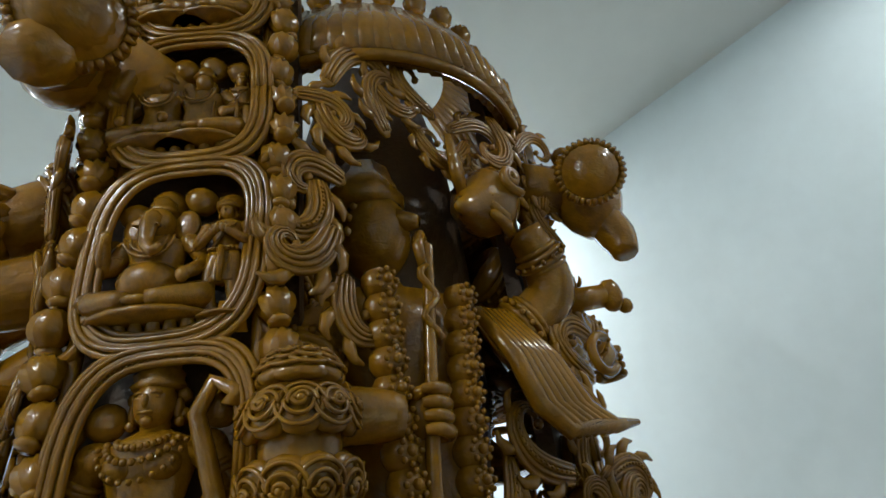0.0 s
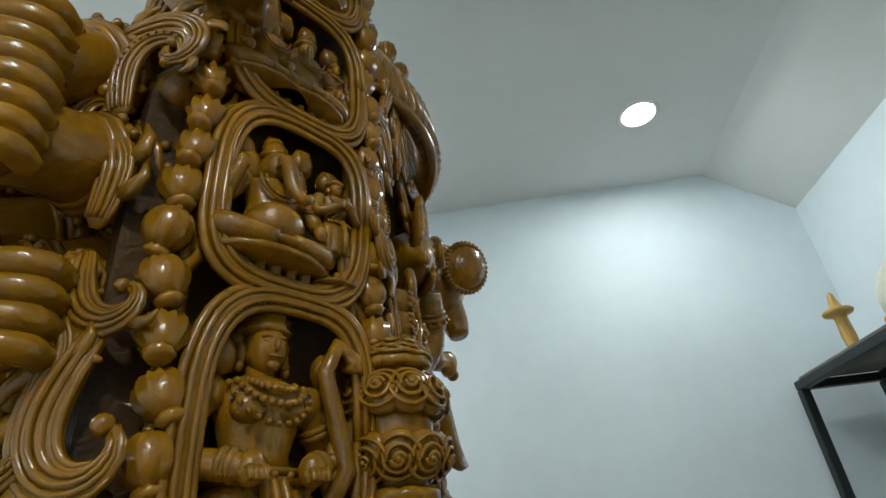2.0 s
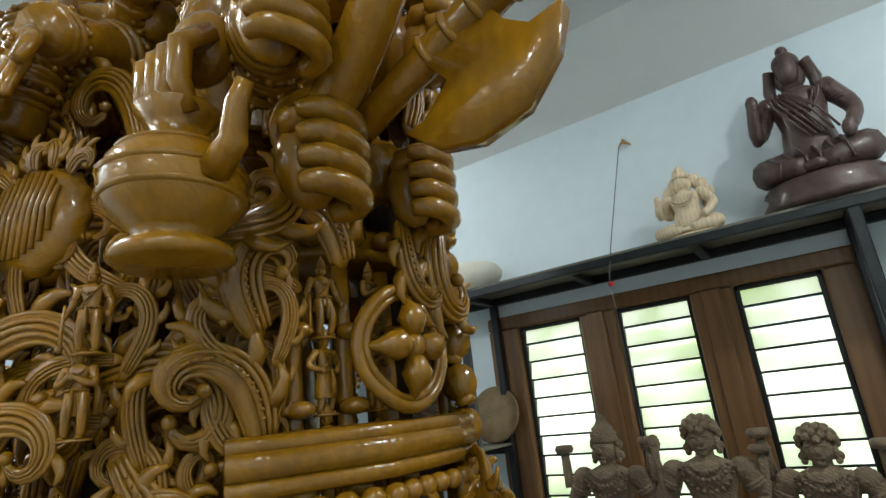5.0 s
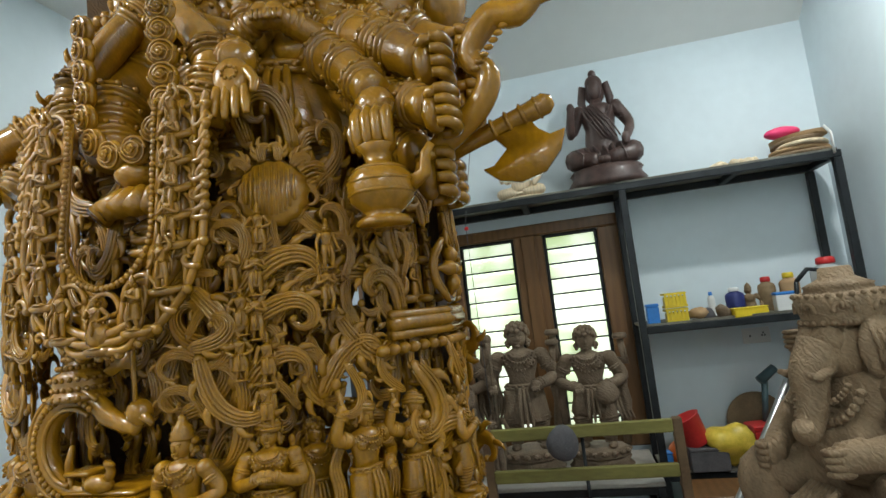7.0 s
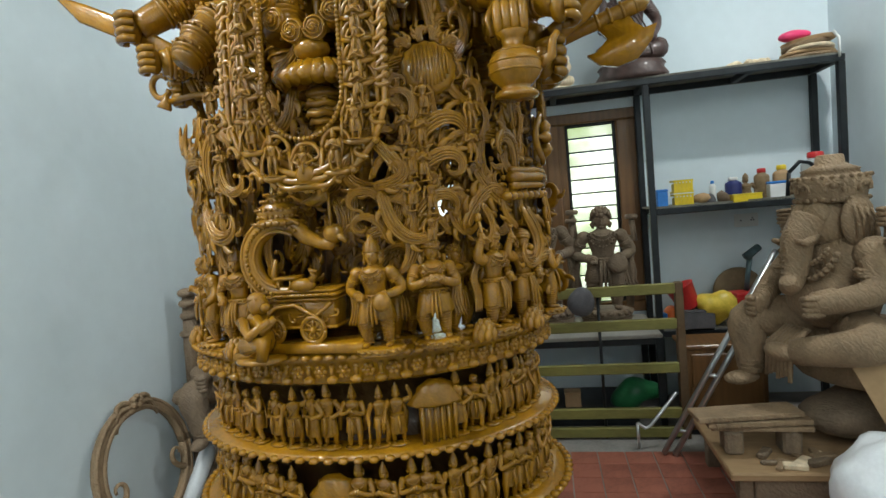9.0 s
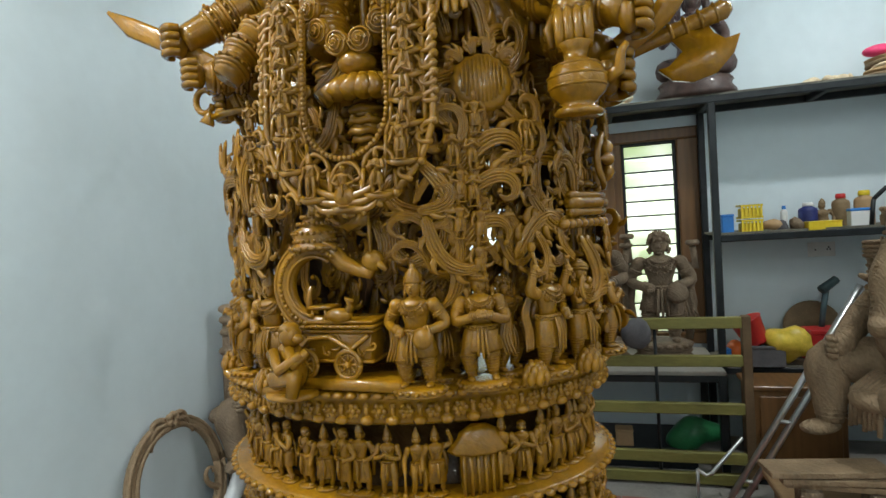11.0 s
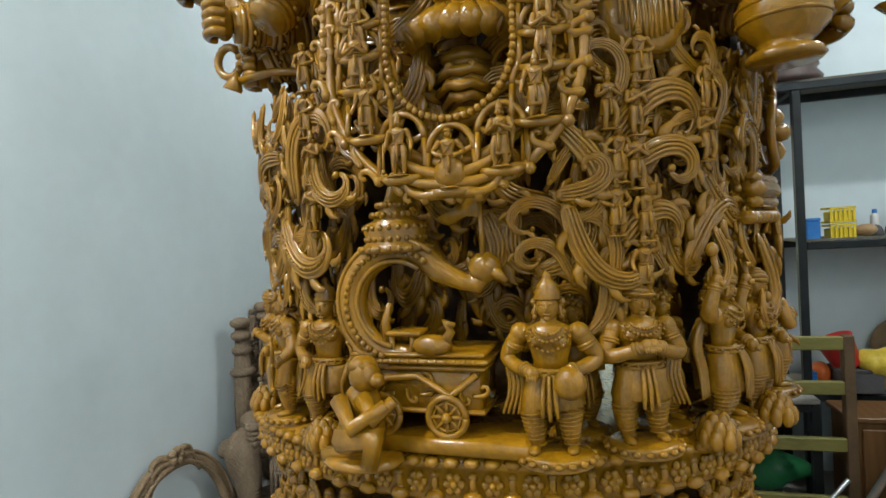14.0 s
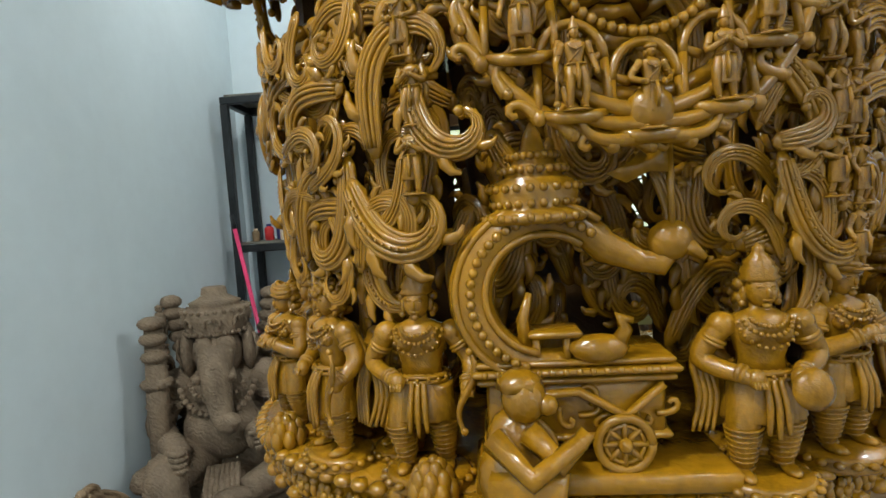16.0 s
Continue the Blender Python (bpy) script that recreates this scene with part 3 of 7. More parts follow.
# pedestal, tiers and bands
s = Shape()
lathe(s, [(0.67, 0), (0.68, 0.02), (0.68, 0.10), (0.64, 0.13), (0.61, 0.16), (0.61, 0.48), (0.64, 0.51), (0.655, 0.53), (0.64, 0.555), (0.60, 0.56)], 72, (0, CY, 0), sy=0.78)
add_part("pedestal", s, label="stepped oval wooden pedestal")
# the drum's darker colour paints the shade in its recessed tiers
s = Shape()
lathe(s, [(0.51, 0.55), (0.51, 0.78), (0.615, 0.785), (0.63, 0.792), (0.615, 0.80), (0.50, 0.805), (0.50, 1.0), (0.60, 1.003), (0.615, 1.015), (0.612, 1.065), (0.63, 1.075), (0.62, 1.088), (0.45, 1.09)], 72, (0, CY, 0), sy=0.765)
add_part("tier_drum", s, WOOD_SHADED, label="oval drum with two recessed tiers")
s = Shape()
for prof in ([(0.50, 0.778), (0.615, 0.783), (0.632, 0.792), (0.615, 0.803), (0.50, 0.807)], [(0.49, 0.998), (0.60, 1.001), (0.617, 1.015), (0.614, 1.065), (0.632, 1.075), (0.622, 1.09), (0.44, 1.092)]):
    lathe(s, prof, 72, (0, CY, 0), sy=0.765)
add_part("tier_moulding", s)
rim_bead = ball(Shape(), (0, 0, 0), (0.017, 0.017, 0.010), 6, 4).mesh("rim_bead", WOOD)
for zz, n, r in ((0.79, 90, 0.625), (0.548, 96, 0.655), (1.083, 110, 0.628)):
    for i in range(n):
        w = 2 * math.pi * i / n
        add_part("rim_bead", rim_bead, m=pose(r * math.sin(w), CY - r * 0.765 * math.cos(w), zz))
petals = Shape()
for j in range(6):
    w = 2 * math.pi * j / 6
    ball(petals, (0.013 * math.cos(w), -0.003, 0.013 * math.sin(w)), (0.0085, 0.006, 0.0085), 7, 5)
ball(petals, (0, -0.006, 0), 0.0075, 8, 5)
petals = petals.mesh("flower_boss", WOOD)
for i in range(56):
    w = 2 * math.pi * i / 56 - math.pi
    p = Vector((0.614 * math.sin(w), CY - 0.614 * 0.765 * math.cos(w), 1.041))
    add_part("flower_boss", petals, m=pose(*p, 0, 0, math.degrees(math.atan2(math.sin(w) * 0.765, math.cos(w)))))
leaf = Shape()
for k in (-1, 1):
    ball(leaf, (0, 0, k * 0.014), (0.010, 0.010, 0.008), 6, 4)
ball(leaf, (0, -0.006, -0.023), (0.020, 0.014, 0.012), 6, 4)
tube(leaf, [(0, 0, -0.02), (0, -0.004, 0.0), (0, 0, 0.02)], [0.005, 0.007, 0.005], 6)
leaf = leaf.mesh("frieze_leaf", WOOD)
for i in range(56):
    w = 2 * math.pi * (i + 0.5) / 56 - math.pi
    add_part("frieze_leaf", leaf, m=pose(0.613 * math.sin(w), CY - 0.613 * 0.765 * math.cos(w), 1.041, 0, 0, math.degrees(math.atan2(math.sin(w) * 0.765, math.cos(w)))))

variants = [figure(1.0, 20 + k, 1.0, k % 3 != 1).mesh("figurine", WOOD) for k in range(9)]


def stand(mesh, p, turn, h, tilt=0.0, name="figurine", parent=None, mat=None):
    ob = add_part(name, mesh, parent=parent)
    ob.matrix_basis = pose(*p, tilt, 0, turn) @ Matrix.Diagonal((h, h, h, 1))
    return ob


hut = Shape()
box(hut, (-0.055, -0.02, 0), (0.055, 0.03, 0.11), 0.006)
lathe(hut, [(0.085, 0.11), (0.09, 0.118), (0.06, 0.15), (0.055, 0.165), (0.02, 0.185)], 20, ridge=0.1, sy=0.5)
for k in range(6):
    tube(hut, [(-0.05 + k * 0.02, -0.026, 0), (-0.05 + k * 0.02, -0.026, 0.11)], 0.006, 6)
hut = hut.mesh("carved_pavilion", WOOD)
for z0, hh, r0, n in ((0.807, 0.182, 0.555, 54), (0.56, 0.205, 0.575, 52)):
    for i in range(n):
        w = 2 * math.pi * (i + rng.uniform(-0.25, 0.25)) / n - math.pi
        if abs(w) > 2.4:
            continue
        p = (r0 * math.sin(w), CY - r0 * 0.765 * math.cos(w), z0 - 0.002)
        turn = math.degrees(math.atan2(math.sin(w) * 0.765, math.cos(w)))
        if (z0 > 0.7 and 0.40 < w < 0.62) or (z0 < 0.7 and (-0.25 < w < 0.0)):
            if i % 2 == 0:
                stand(hut, p, turn, 0.95, name="carved_pavilion")
            continue
        stand(variants[rng.randrange(9)], p, turn + rng.uniform(-30, 30), hh * rng.uniform(0.86, 1.0))

# inner body: an added core, dark in colour for the shade inside the openwork
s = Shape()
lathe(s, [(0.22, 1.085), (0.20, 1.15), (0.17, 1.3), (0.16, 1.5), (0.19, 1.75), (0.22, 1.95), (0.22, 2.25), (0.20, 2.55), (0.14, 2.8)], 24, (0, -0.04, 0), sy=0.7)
add_part("shade_core", s, WOOD_SHADED, label="added core behind the carving, coloured dark for the shaded hollow")

# chariot
ch = add_part("chariot", Shape(), label="carved chariot with a crescent canopy")
ch.matrix_basis = pose(-0.055, -0.525, 1.095, 0, 0, -4)
s = Shape()
box(s, (-0.12, -0.03, 0.07), (0.115, 0.08, 0.15), 0.006)
for zz, e in ((0.145, 0.012), (0.157, 0.018), (0.168, 0.012), (0.066, 0.006)):
    box(s, (-0.12 - e, -0.03 - e, zz), (0.115 + e, 0.08, zz + 0.009), 0.003)
tube(s, [(-0.12, -0.036, 0.075), (-0.06, -0.04, 0.13), (0.0, -0.04, 0.135), (0.06, -0.04, 0.10), (0.11, -0.036, 0.14)], 0.007, 6)
box(s, (-0.14, -0.06, 0), (0.20, 0.08, 0.03), 0.006)
for k in range(9):
    pts = curl_points(-0.10 + 0.025 * k, 0.10 + 0.012 * (k % 2), 90 * (k % 4), 0.05, 320, 9)
    tube(s, [(a, -0.032, b) for a, b in pts], 0.0045, 5)
for k in range(14):
    ball(s, (-0.12 + 0.0175 * k, -0.046, 0.1625), 0.0055, 6, 4)
part("carriage_body", s, WOOD, ch)
wheel = Shape()
rim = [(0.042 * math.cos(a), 0, 0.042 * math.sin(a)) for a in [2 * math.pi * i / 24 for i in range(25)]]
tube(wheel, rim, 0.008, 8)
tube(wheel, [(0.03 * math.cos(a), 0, 0.03 * math.sin(a)) for a in [2 * math.pi * i / 20 for i in range(21)]], 0.004, 6)
for j in range(8):
    a = math.pi * j / 4
    tube(wheel, [(0, 0, 0), (0.04 * math.cos(a), 0, 0.04 * math.sin(a))], 0.005, 6)
ball(wheel, (0, -0.006, 0), 0.012, 10, 6)
ball(wheel, (0, 0.006, 0), (0.038, 0.004, 0.038), 16, 6)
wheel = wheel.mesh("wheel", WOOD)
for k in (0.055, -0.07):
    part("wheel", wheel, WOOD, ch, m=pose(k, -0.048, 0.066) @ Matrix.Diagonal((0.82, 0.82, 0.82, 1)))
s = Shape()
cx, cz = -0.035, 0.265
pts, rad = [], []
for i in range(31):
    a = radians(-75 - 250 * i / 30)
    q = 0.098
    pts.append((cx + q * math.cos(a), -0.02, cz + q * math.sin(a)))
    rad.append(0.031 * (0.45 + 0.55 * math.sin(math.pi * min(0.82, 0.12 + i / 30 * 0.75))))
pts += [(cx + 0.125, -0.02, cz + 0.035), (cx + 0.15, -0.02, cz + 0.03), (cx + 0.165, -0.02, cz + 0.05)]
rad += [0.016, 0.018, 0.015]
tube(s, pts, rad, 10, flat=0.8)
for q in (-1, 1):
    tube(s, [(p[0] + (p[0] - cx) * 0.2 * q, -0.038, p[2] + (p[2] - cz) * 0.2 * q) for p in pts[3:29]], 0.0055, 6)
for i in range(4, 29):
    ball(s, (pts[i][0], -0.045, pts[i][2]), (0.007, 0.006, 0.007), 6, 4)
ball(s, (cx + 0.165, -0.02, cz + 0.06), (0.03, 0.025, 0.028), 10, 6)
tube(s, [(cx + 0.18, -0.025, cz + 0.055), (cx + 0.205, -0.03, cz + 0.035)], [0.014, 0.005], 7)
part("crescent_arch", s, WOOD, ch, "crescent arch ending in a bird head")
s = Shape()
lathe(s, [(0.07, 0.358), (0.075, 0.366), (0.062, 0.374), (0.055, 0.38), (0.062, 0.395), (0.058, 0.412), (0.04, 0.42), (0.045, 0.428), (0.03, 0.436), (0.034, 0.445), (0.018, 0.455), (0.012, 0.475), (0.004, 0.49)], 20, (-0.04, -0.01, 0), ridge=0.04, sy=0.8)
for zz, q in ((0.366, 0.07), (0.384, 0.056), (0.404, 0.06), (0.428, 0.044), (0.446, 0.032)):
    for j in range(22):
        w = 2 * math.pi * j / 22
        ball(s, (-0.04 + q * math.cos(w), -0.01 + q * 0.8 * math.sin(w), zz), 0.006, 6, 4)
part("finial", s, WOOD, ch, "tiered domed finial")
s = Shape()
tube(s, [(0.13, -0.03, 0.32), (0.13, -0.03, 0.45)], 0.005, 6)
fl = [(0.13, 0.445), (0.105, 0.452), (0.08, 0.428), (0.05, 0.415), (0.075, 0.402), (0.105, 0.415), (0.13, 0.412)]
s.add([(x, y, z) for y in (-0.034, -0.026) for x, z in fl], [tuple(range(6, -1, -1)), tuple(range(7, 14))] + [(i, (i + 1) % 7, (i + 1) % 7 + 7, i + 7) for i in range(7)])
part("flag", s, WOOD, ch)
s = Shape()
box(s, (-0.06, -0.04, 0.205), (0.01, 0.02, 0.215), 0.003)
tube(s, [(-0.062, -0.02, 0.18), (-0.066, -0.02, 0.23), (-0.055, -0.02, 0.265)], [0.011, 0.009, 0.005], 7)
for k in (-0.05, -0.01):
    tube(s, [(k, -0.03, 0.17), (k, -0.03, 0.207)], 0.006, 6)
ball(s, (0.03, -0.035, 0.19), (0.04, 0.02, 0.02), 10, 6)
tube(s, [(0.05, -0.035, 0.19), (0.066, -0.035, 0.215), (0.06, -0.035, 0.23), (0.075, -0.037, 0.226)], [0.012, 0.009, 0.011, 0.004], 7)
part("throne_and_swan", s, WOOD, ch, "small throne seat with a swan")

def courtier(seed, style):
    """A richly dressed standing figure one metre high on a lotus base, facing -y, one plain mesh. style: 0 bow, 1 staff, 2 club, 3 palms joined, 4 shield."""
    r = random.Random(seed)
    s = Shape()
    lathe(s, [(0.22, 0), (0.235, 0.015), (0.20, 0.03), (0.225, 0.05), (0.20, 0.07), (0.10, 0.075)], 28, sy=0.85)
    for k in range(18):
        a = 2 * math.pi * k / 18
        ball(s, (0.222 * math.cos(a), 0.19 * math.sin(a), 0.042), (0.028, 0.026, 0.020), 7, 5)
    sway = r.uniform(-0.025, 0.025)
    for k in (-1, 1):
        step = r.uniform(-0.03, 0.03)
        hip, knee, foot = Vector((k * 0.07, 0, 0.50)), Vector((k * 0.10 + sway, -0.03 + step, 0.30)), Vector((k * 0.095, step, 0.11))
        flow(s, [hip, knee, foot], [0.085, 0.075, 0.042], 12, 5)
        for q in range(7):
            p = knee.lerp(foot, -0.1 + 0.14 * q)
            e = 0.079 - 0.0045 * q
            tube(s, [p + Vector((e * math.cos(a), e * math.sin(a), -0.016 * math.sin(a * 0.5))) for a in [2 * math.pi * i / 14 for i in range(15)]], 0.007, 5)
        ball(s, foot + Vector((k * 0.012, -0.045, -0.022)), (0.038, 0.075, 0.026), 10, 6)
        ball(s, foot, (0.052, 0.052, 0.014), 10, 5)
    hem = r.choice((0.27, 0.30, 0.33))
    lathe(s, [(0.10, hem + 0.02), (0.178, hem), (0.188, hem + 0.012), (0.170, hem + 0.09), (0.135, 0.50), (0.122, 0.545), (0.10, 0.56)], 36, sy=0.74, ridge=0.10)
    for q, zz in ((0.132, 0.525), (0.128, 0.55)):
        tube(s, [(q * math.cos(a), q * 0.78 * math.sin(a), zz) for a in [2 * math.pi * i / 20 for i in range(21)]], 0.012, 6)
    for j in range(16):
        a = 2 * math.pi * j / 16
        ball(s, (0.138 * math.cos(a), 0.108 * math.sin(a), 0.538), 0.012, 6, 5)
    for j in range(3):
        x = (j - 1) * 0.028
        flow(s, [(x, -0.10, 0.53), (x * 1.3, -0.142, 0.42), (x * 1.5, -0.145, hem - 0.03 - 0.02 * (j % 2))], [0.013, 0.017, 0.011], 7)
    lathe(s, [(0.112, 0.53), (0.100, 0.60), (0.125, 0.68), (0.150, 0.745), (0.135, 0.785), (0.08, 0.81), (0.047, 0.825), (0.045, 0.87)], 20, sy=0.66)
    for k in (-1, 1):
        ball(s, (k * 0.058, -0.058, 0.715), (0.060, 0.042, 0.048), 12, 8)
    for q, dz, b in ((0.075, 0.035, 0.011), (0.105, 0.075, 0.012), (0.13, 0.13, 0.010)):
        for j in range(13):
            a = math.pi * (0.05 + 0.9 * j / 12)
            ball(s, (q * math.cos(a), -0.055 - 0.062 * math.sin(a), 0.795 - dz * math.sin(a)), b, 6, 5)
    for k in (-1, 1):
        sh = Vector((k * 0.165, 0.0, 0.755))
        if style == 3:
            el, ha = Vector((k * 0.215, -0.05, 0.60)), Vector((k * 0.02, -0.165, 0.665))
        elif style == 0 and k == 1:
            el, ha = Vector((0.25, 0.0, 0.61)), Vector((0.245, -0.12, 0.51))
        elif style == 1 and k == -1:
            el, ha = Vector((-0.245, 0.0, 0.62)), Vector((-0.225, -0.10, 0.54))
        elif style == 2 and k == -1:
            el, ha = Vector((-0.26, -0.02, 0.80)), Vector((-0.22, -0.06, 0.98))
        else:
            el, ha = Vector((k * 0.25, 0.02, 0.60)), Vector((k * 0.09, -0.145, 0.545))
        flow(s, [sh, el, ha], [0.058, 0.050, 0.034], 12, 6)
        ball(s, sh, (0.066, 0.062, 0.060), 12, 8)
        ball(s, ha, (0.040, 0.038, 0.046), 10, 7)
        for j in range(4):
            tube(s, [ha + Vector((-0.022 + 0.015 * j, -0.03, 0.0)), ha + Vector((-0.020 + 0.014 * j, -0.044, -0.032))], [0.011, 0.008], 6)
        d1, d2 = (el - sh).normalized(), (ha - el).normalized()
        for p, d, q in ((sh.lerp(el, 0.40), d1, 0.062), (sh.lerp(el, 0.50), d1, 0.061), (el.lerp(ha, 0.70), d2, 0.047), (el.lerp(ha, 0.80), d2, 0.045)):
            tube(s, [p - d * 0.010, p, p + d * 0.010], [q * 0.9, q, q * 0.9], 12)
        if k == 1 and style == 0:
            bow = [(0.245 + 0.045 * math.sin(2.6 * t), -0.155, 0.50 + t * 0.19) for t in [-1 + 0.125 * i for i in range(17)]]
            tube(s, bow, [0.010 + 0.010 * (1 - abs(-1 + 0.125 * i)) for i in range(17)], 8)
            ball(s, bow[0], 0.020, 8, 6)
            ball(s, bow[-1], 0.020, 8, 6)
        if k == -1 and style == 1:
            tube(s, [(-0.225, -0.115, 0.08), (-0.225, -0.115, 0.80), (-0.225, -0.115, 0.90)], [0.015, 0.015, 0.024], 9)
            ball(s, (-0.225, -0.115, 0.92), (0.030, 0.030, 0.038), 10, 7)
        if k == -1 and style == 2:
            tube(s, [(-0.20, -0.08, 0.90), (-0.24, -0.05, 1.14)], [0.014, 0.020], 9)
            ball(s, (-0.245, -0.048, 1.17), (0.040, 0.040, 0.046), 12, 8, ribs=0.1)
        if k == 1 and style == 4:
            lathe(s, [(0.085, -0.008), (0.088, 0.0), (0.06, 0.02), (0.02, 0.03)], 22, ha + Vector((0.03, -0.04, -0.04)), m=Matrix.Rotation(radians(80), 3, "X"))
    ball(s, (0, -0.015, 0.905), (0.066, 0.070, 0.080), 14, 10)
    ball(s, (0, -0.083, 0.90), (0.011, 0.015, 0.022), 8, 6)
    tube(s, [(-0.022, -0.076, 0.868), (0, -0.082, 0.866), (0.022, -0.076, 0.868)], 0.006, 6)
    ball(s, (0, -0.065, 0.842), (0.022, 0.016, 0.016), 8, 6)
    for k in (-1, 1):
        tube(s, [(k * 0.042, -0.066, 0.922), (k * 0.026, -0.076, 0.928), (k * 0.012, -0.076, 0.922)], 0.006, 6)
        ball(s, (k * 0.027, -0.070, 0.911), (0.013, 0.008, 0.007), 8, 5)
        ball(s, (k * 0.070, 0.0, 0.885), (0.016, 0.024, 0.040), 8, 6)
        ball(s, (k * 0.076, -0.005, 0.845), 0.017, 8, 6)
    for j in range(22):
        a = math.pi * (j % 11) / 10
        ball(s, (0.078 * math.cos(a), 0.015 + 0.060 * math.sin(a), 0.93 - 0.062 * (j // 11)), 0.026, 8, 6)
    head = r.randrange(3)
    if head == 0:
        lathe(s, [(0.080, 0.945), (0.088, 0.958), (0.076, 0.975), (0.082, 0.995), (0.064, 1.015), (0.066, 1.03), (0.042, 1.05), (0.026, 1.075), (0.030, 1.085), (0.006, 1.11)], 20, ridge=0.10)
    elif head == 1:
        for q, zz in ((0.080, 0.955), (0.083, 0.980), (0.070, 1.003), (0.045, 1.02)):
            tube(s, [(q * math.cos(a), q * math.sin(a), zz + 0.012 * math.sin(a * 2)) for a in [2 * math.pi * i / 18 for i in range(19)]], 0.020, 7)
    else:
        for j in range(26):
            a = j * 2.4
            q = 0.078 * math.sqrt(1 - (j / 26) ** 2)
            ball(s, (q * math.cos(a), q * math.sin(a), 0.95 + 0.07 * j / 26), 0.024, 8, 6)
    k = r.choice((-1, 1))
    for q in range(4):
        flow(s, [(k * (0.10 + 0.02 * q), 0.04, 0.79), (k * (0.20 + 0.022 * q), 0.07, 0.60), (k * (0.175 + 0.026 * q), 0.05, 0.42), (k * (0.21 + 0.030 * q), 0.02, 0.26)], [0.014, 0.018, 0.018, 0.008], 7)
    return s


# large standing figures round the platform
BIG = [(-0.66, 0.27, 3, 0.02), (-0.47, 0.285, 5, 0.01), (-0.285, 0.29, 0, 0.0), (0.16, 0.29, 4, 0.035), (0.31, 0.285, 3, 0.02), (0.51, 0.29, 7, 0.01), (0.66, 0.28, 2, 0.01), (-0.38, 0.26, 8, -0.06), (0.415, 0.26, 6, -0.05), (0.235, 0.26, 1, -0.07), (-0.80, 0.27, 4, -0.03), (0.85, 0.27, 8, 0.03), (-0.57, 0.26, 2, -0.05), (0.60, 0.25, 5, -0.05)]
for u, h, k, d in BIG:
    stand(courtier(60 + k * 3 + int(abs(u) * 100), k % 5).mesh("carved_figure", WOOD), front(u, 1.088, d), facing(u) + rng.uniform(-18, 18), h, name="carved_figure")
# kneeling figure
s = Shape()
ball(s, (0, 0, 0.065), (0.05, 0.06, 0.055), 12, 8)
ball(s, (0.01, -0.01, 0.12), (0.042, 0.04, 0.05), 12, 8)
ball(s, (0.025, -0.02, 0.185), (0.033, 0.036, 0.036), 12, 8)
ball(s, (0.055, -0.03, 0.178), (0.018, 0.018, 0.015), 8, 6)
lathe(s, [(0.035, 0.2), (0.03, 0.215), (0.015, 0.225)], 12, (0.02, -0.018, 0), ridge=0.1)
tube(s, [(0.03, -0.045, 0.145), (0.07, -0.075, 0.115), (0.105, -0.06, 0.15)], [0.02, 0.017, 0.012], 8)
tube(s, [(-0.02, -0.05, 0.14), (0.03, -0.09, 0.10), (0.095, -0.075, 0.145)], [0.02, 0.017, 0.012], 8)
tube(s, [(-0.02, -0.04, 0.06), (0.065, -0.07, 0.075), (0.05, -0.07, 0.02)], [0.032, 0.028, 0.018], 9)
tube(s, [(-0.03, 0.02, 0.05), (0.02, -0.02, 0.03), (-0.08, -0.02, 0.015)], [0.032, 0.026, 0.016], 9)
lathe(s, [(0.085, 0), (0.09, 0.008), (0.08, 0.018)], 18, sy=0.75)
add_part("kneeling_figure", s, m=pose(-0.155, -0.60, 1.086, 0, 0, -5) @ Matrix.Diagonal((0.86, 0.86, 0.86, 1)))
# lotus buds on the platform
lotus = Shape()
for q, n, zz in ((0.026, 8, 0.012), (0.02, 7, 0.026), (0.011, 5, 0.036)):
    for j in range(n):
        a = 2 * math.pi * j / n + zz * 40
        ball(lotus, (q * math.cos(a), q * math.sin(a), zz), (0.012, 0.012, 0.02), 7, 5)
lotus = lotus.mesh("lotus_bud", WOOD)
for u in (0.43, -0.25, 0.62, -0.6):
    add_part("lotus_bud", lotus, m=pose(*front(u, 1.09, 0.05)))

# foliage scrolls round the front and sides
def foliage(onto, u0, u1, z0, z1, cell, w, d0, d1, seed, skip=None):
    r = random.Random(seed)
    nz = max(1, round((z1 - z0) / cell))
    nu = max(1, round((u1 - u0) / cell))
    for i in range(nz):
        for j in range(nu):
            u = u0 + (u1 - u0) * (j + 0.5 + r.uniform(-0.2, 0.2)) / nu
            z = z0 + (z1 - z0) * (i + 0.5 + r.uniform(-0.2, 0.2)) / nz
            if skip and skip(u, z):
                continue
            sgn = r.choice((-1, 1))
            s = Shape()
            hd = r.choice((70, 110, -110, -70, 20, 160)) + r.uniform(-15, 15)
            ln = cell * r.uniform(2.0, 2.9)
            a = radians(hd)
            scroll(s, onto, u - math.cos(a) * cell * 0.55, z - math.sin(a) * cell * 0.55, hd, ln, sgn * r.uniform(270, 400), w * r.uniform(0.85, 1.2), r.uniform(d0, d1), 4 if r.random() < 0.7 else 3, r.random() < 0.3)
            add_part("scroll", s)


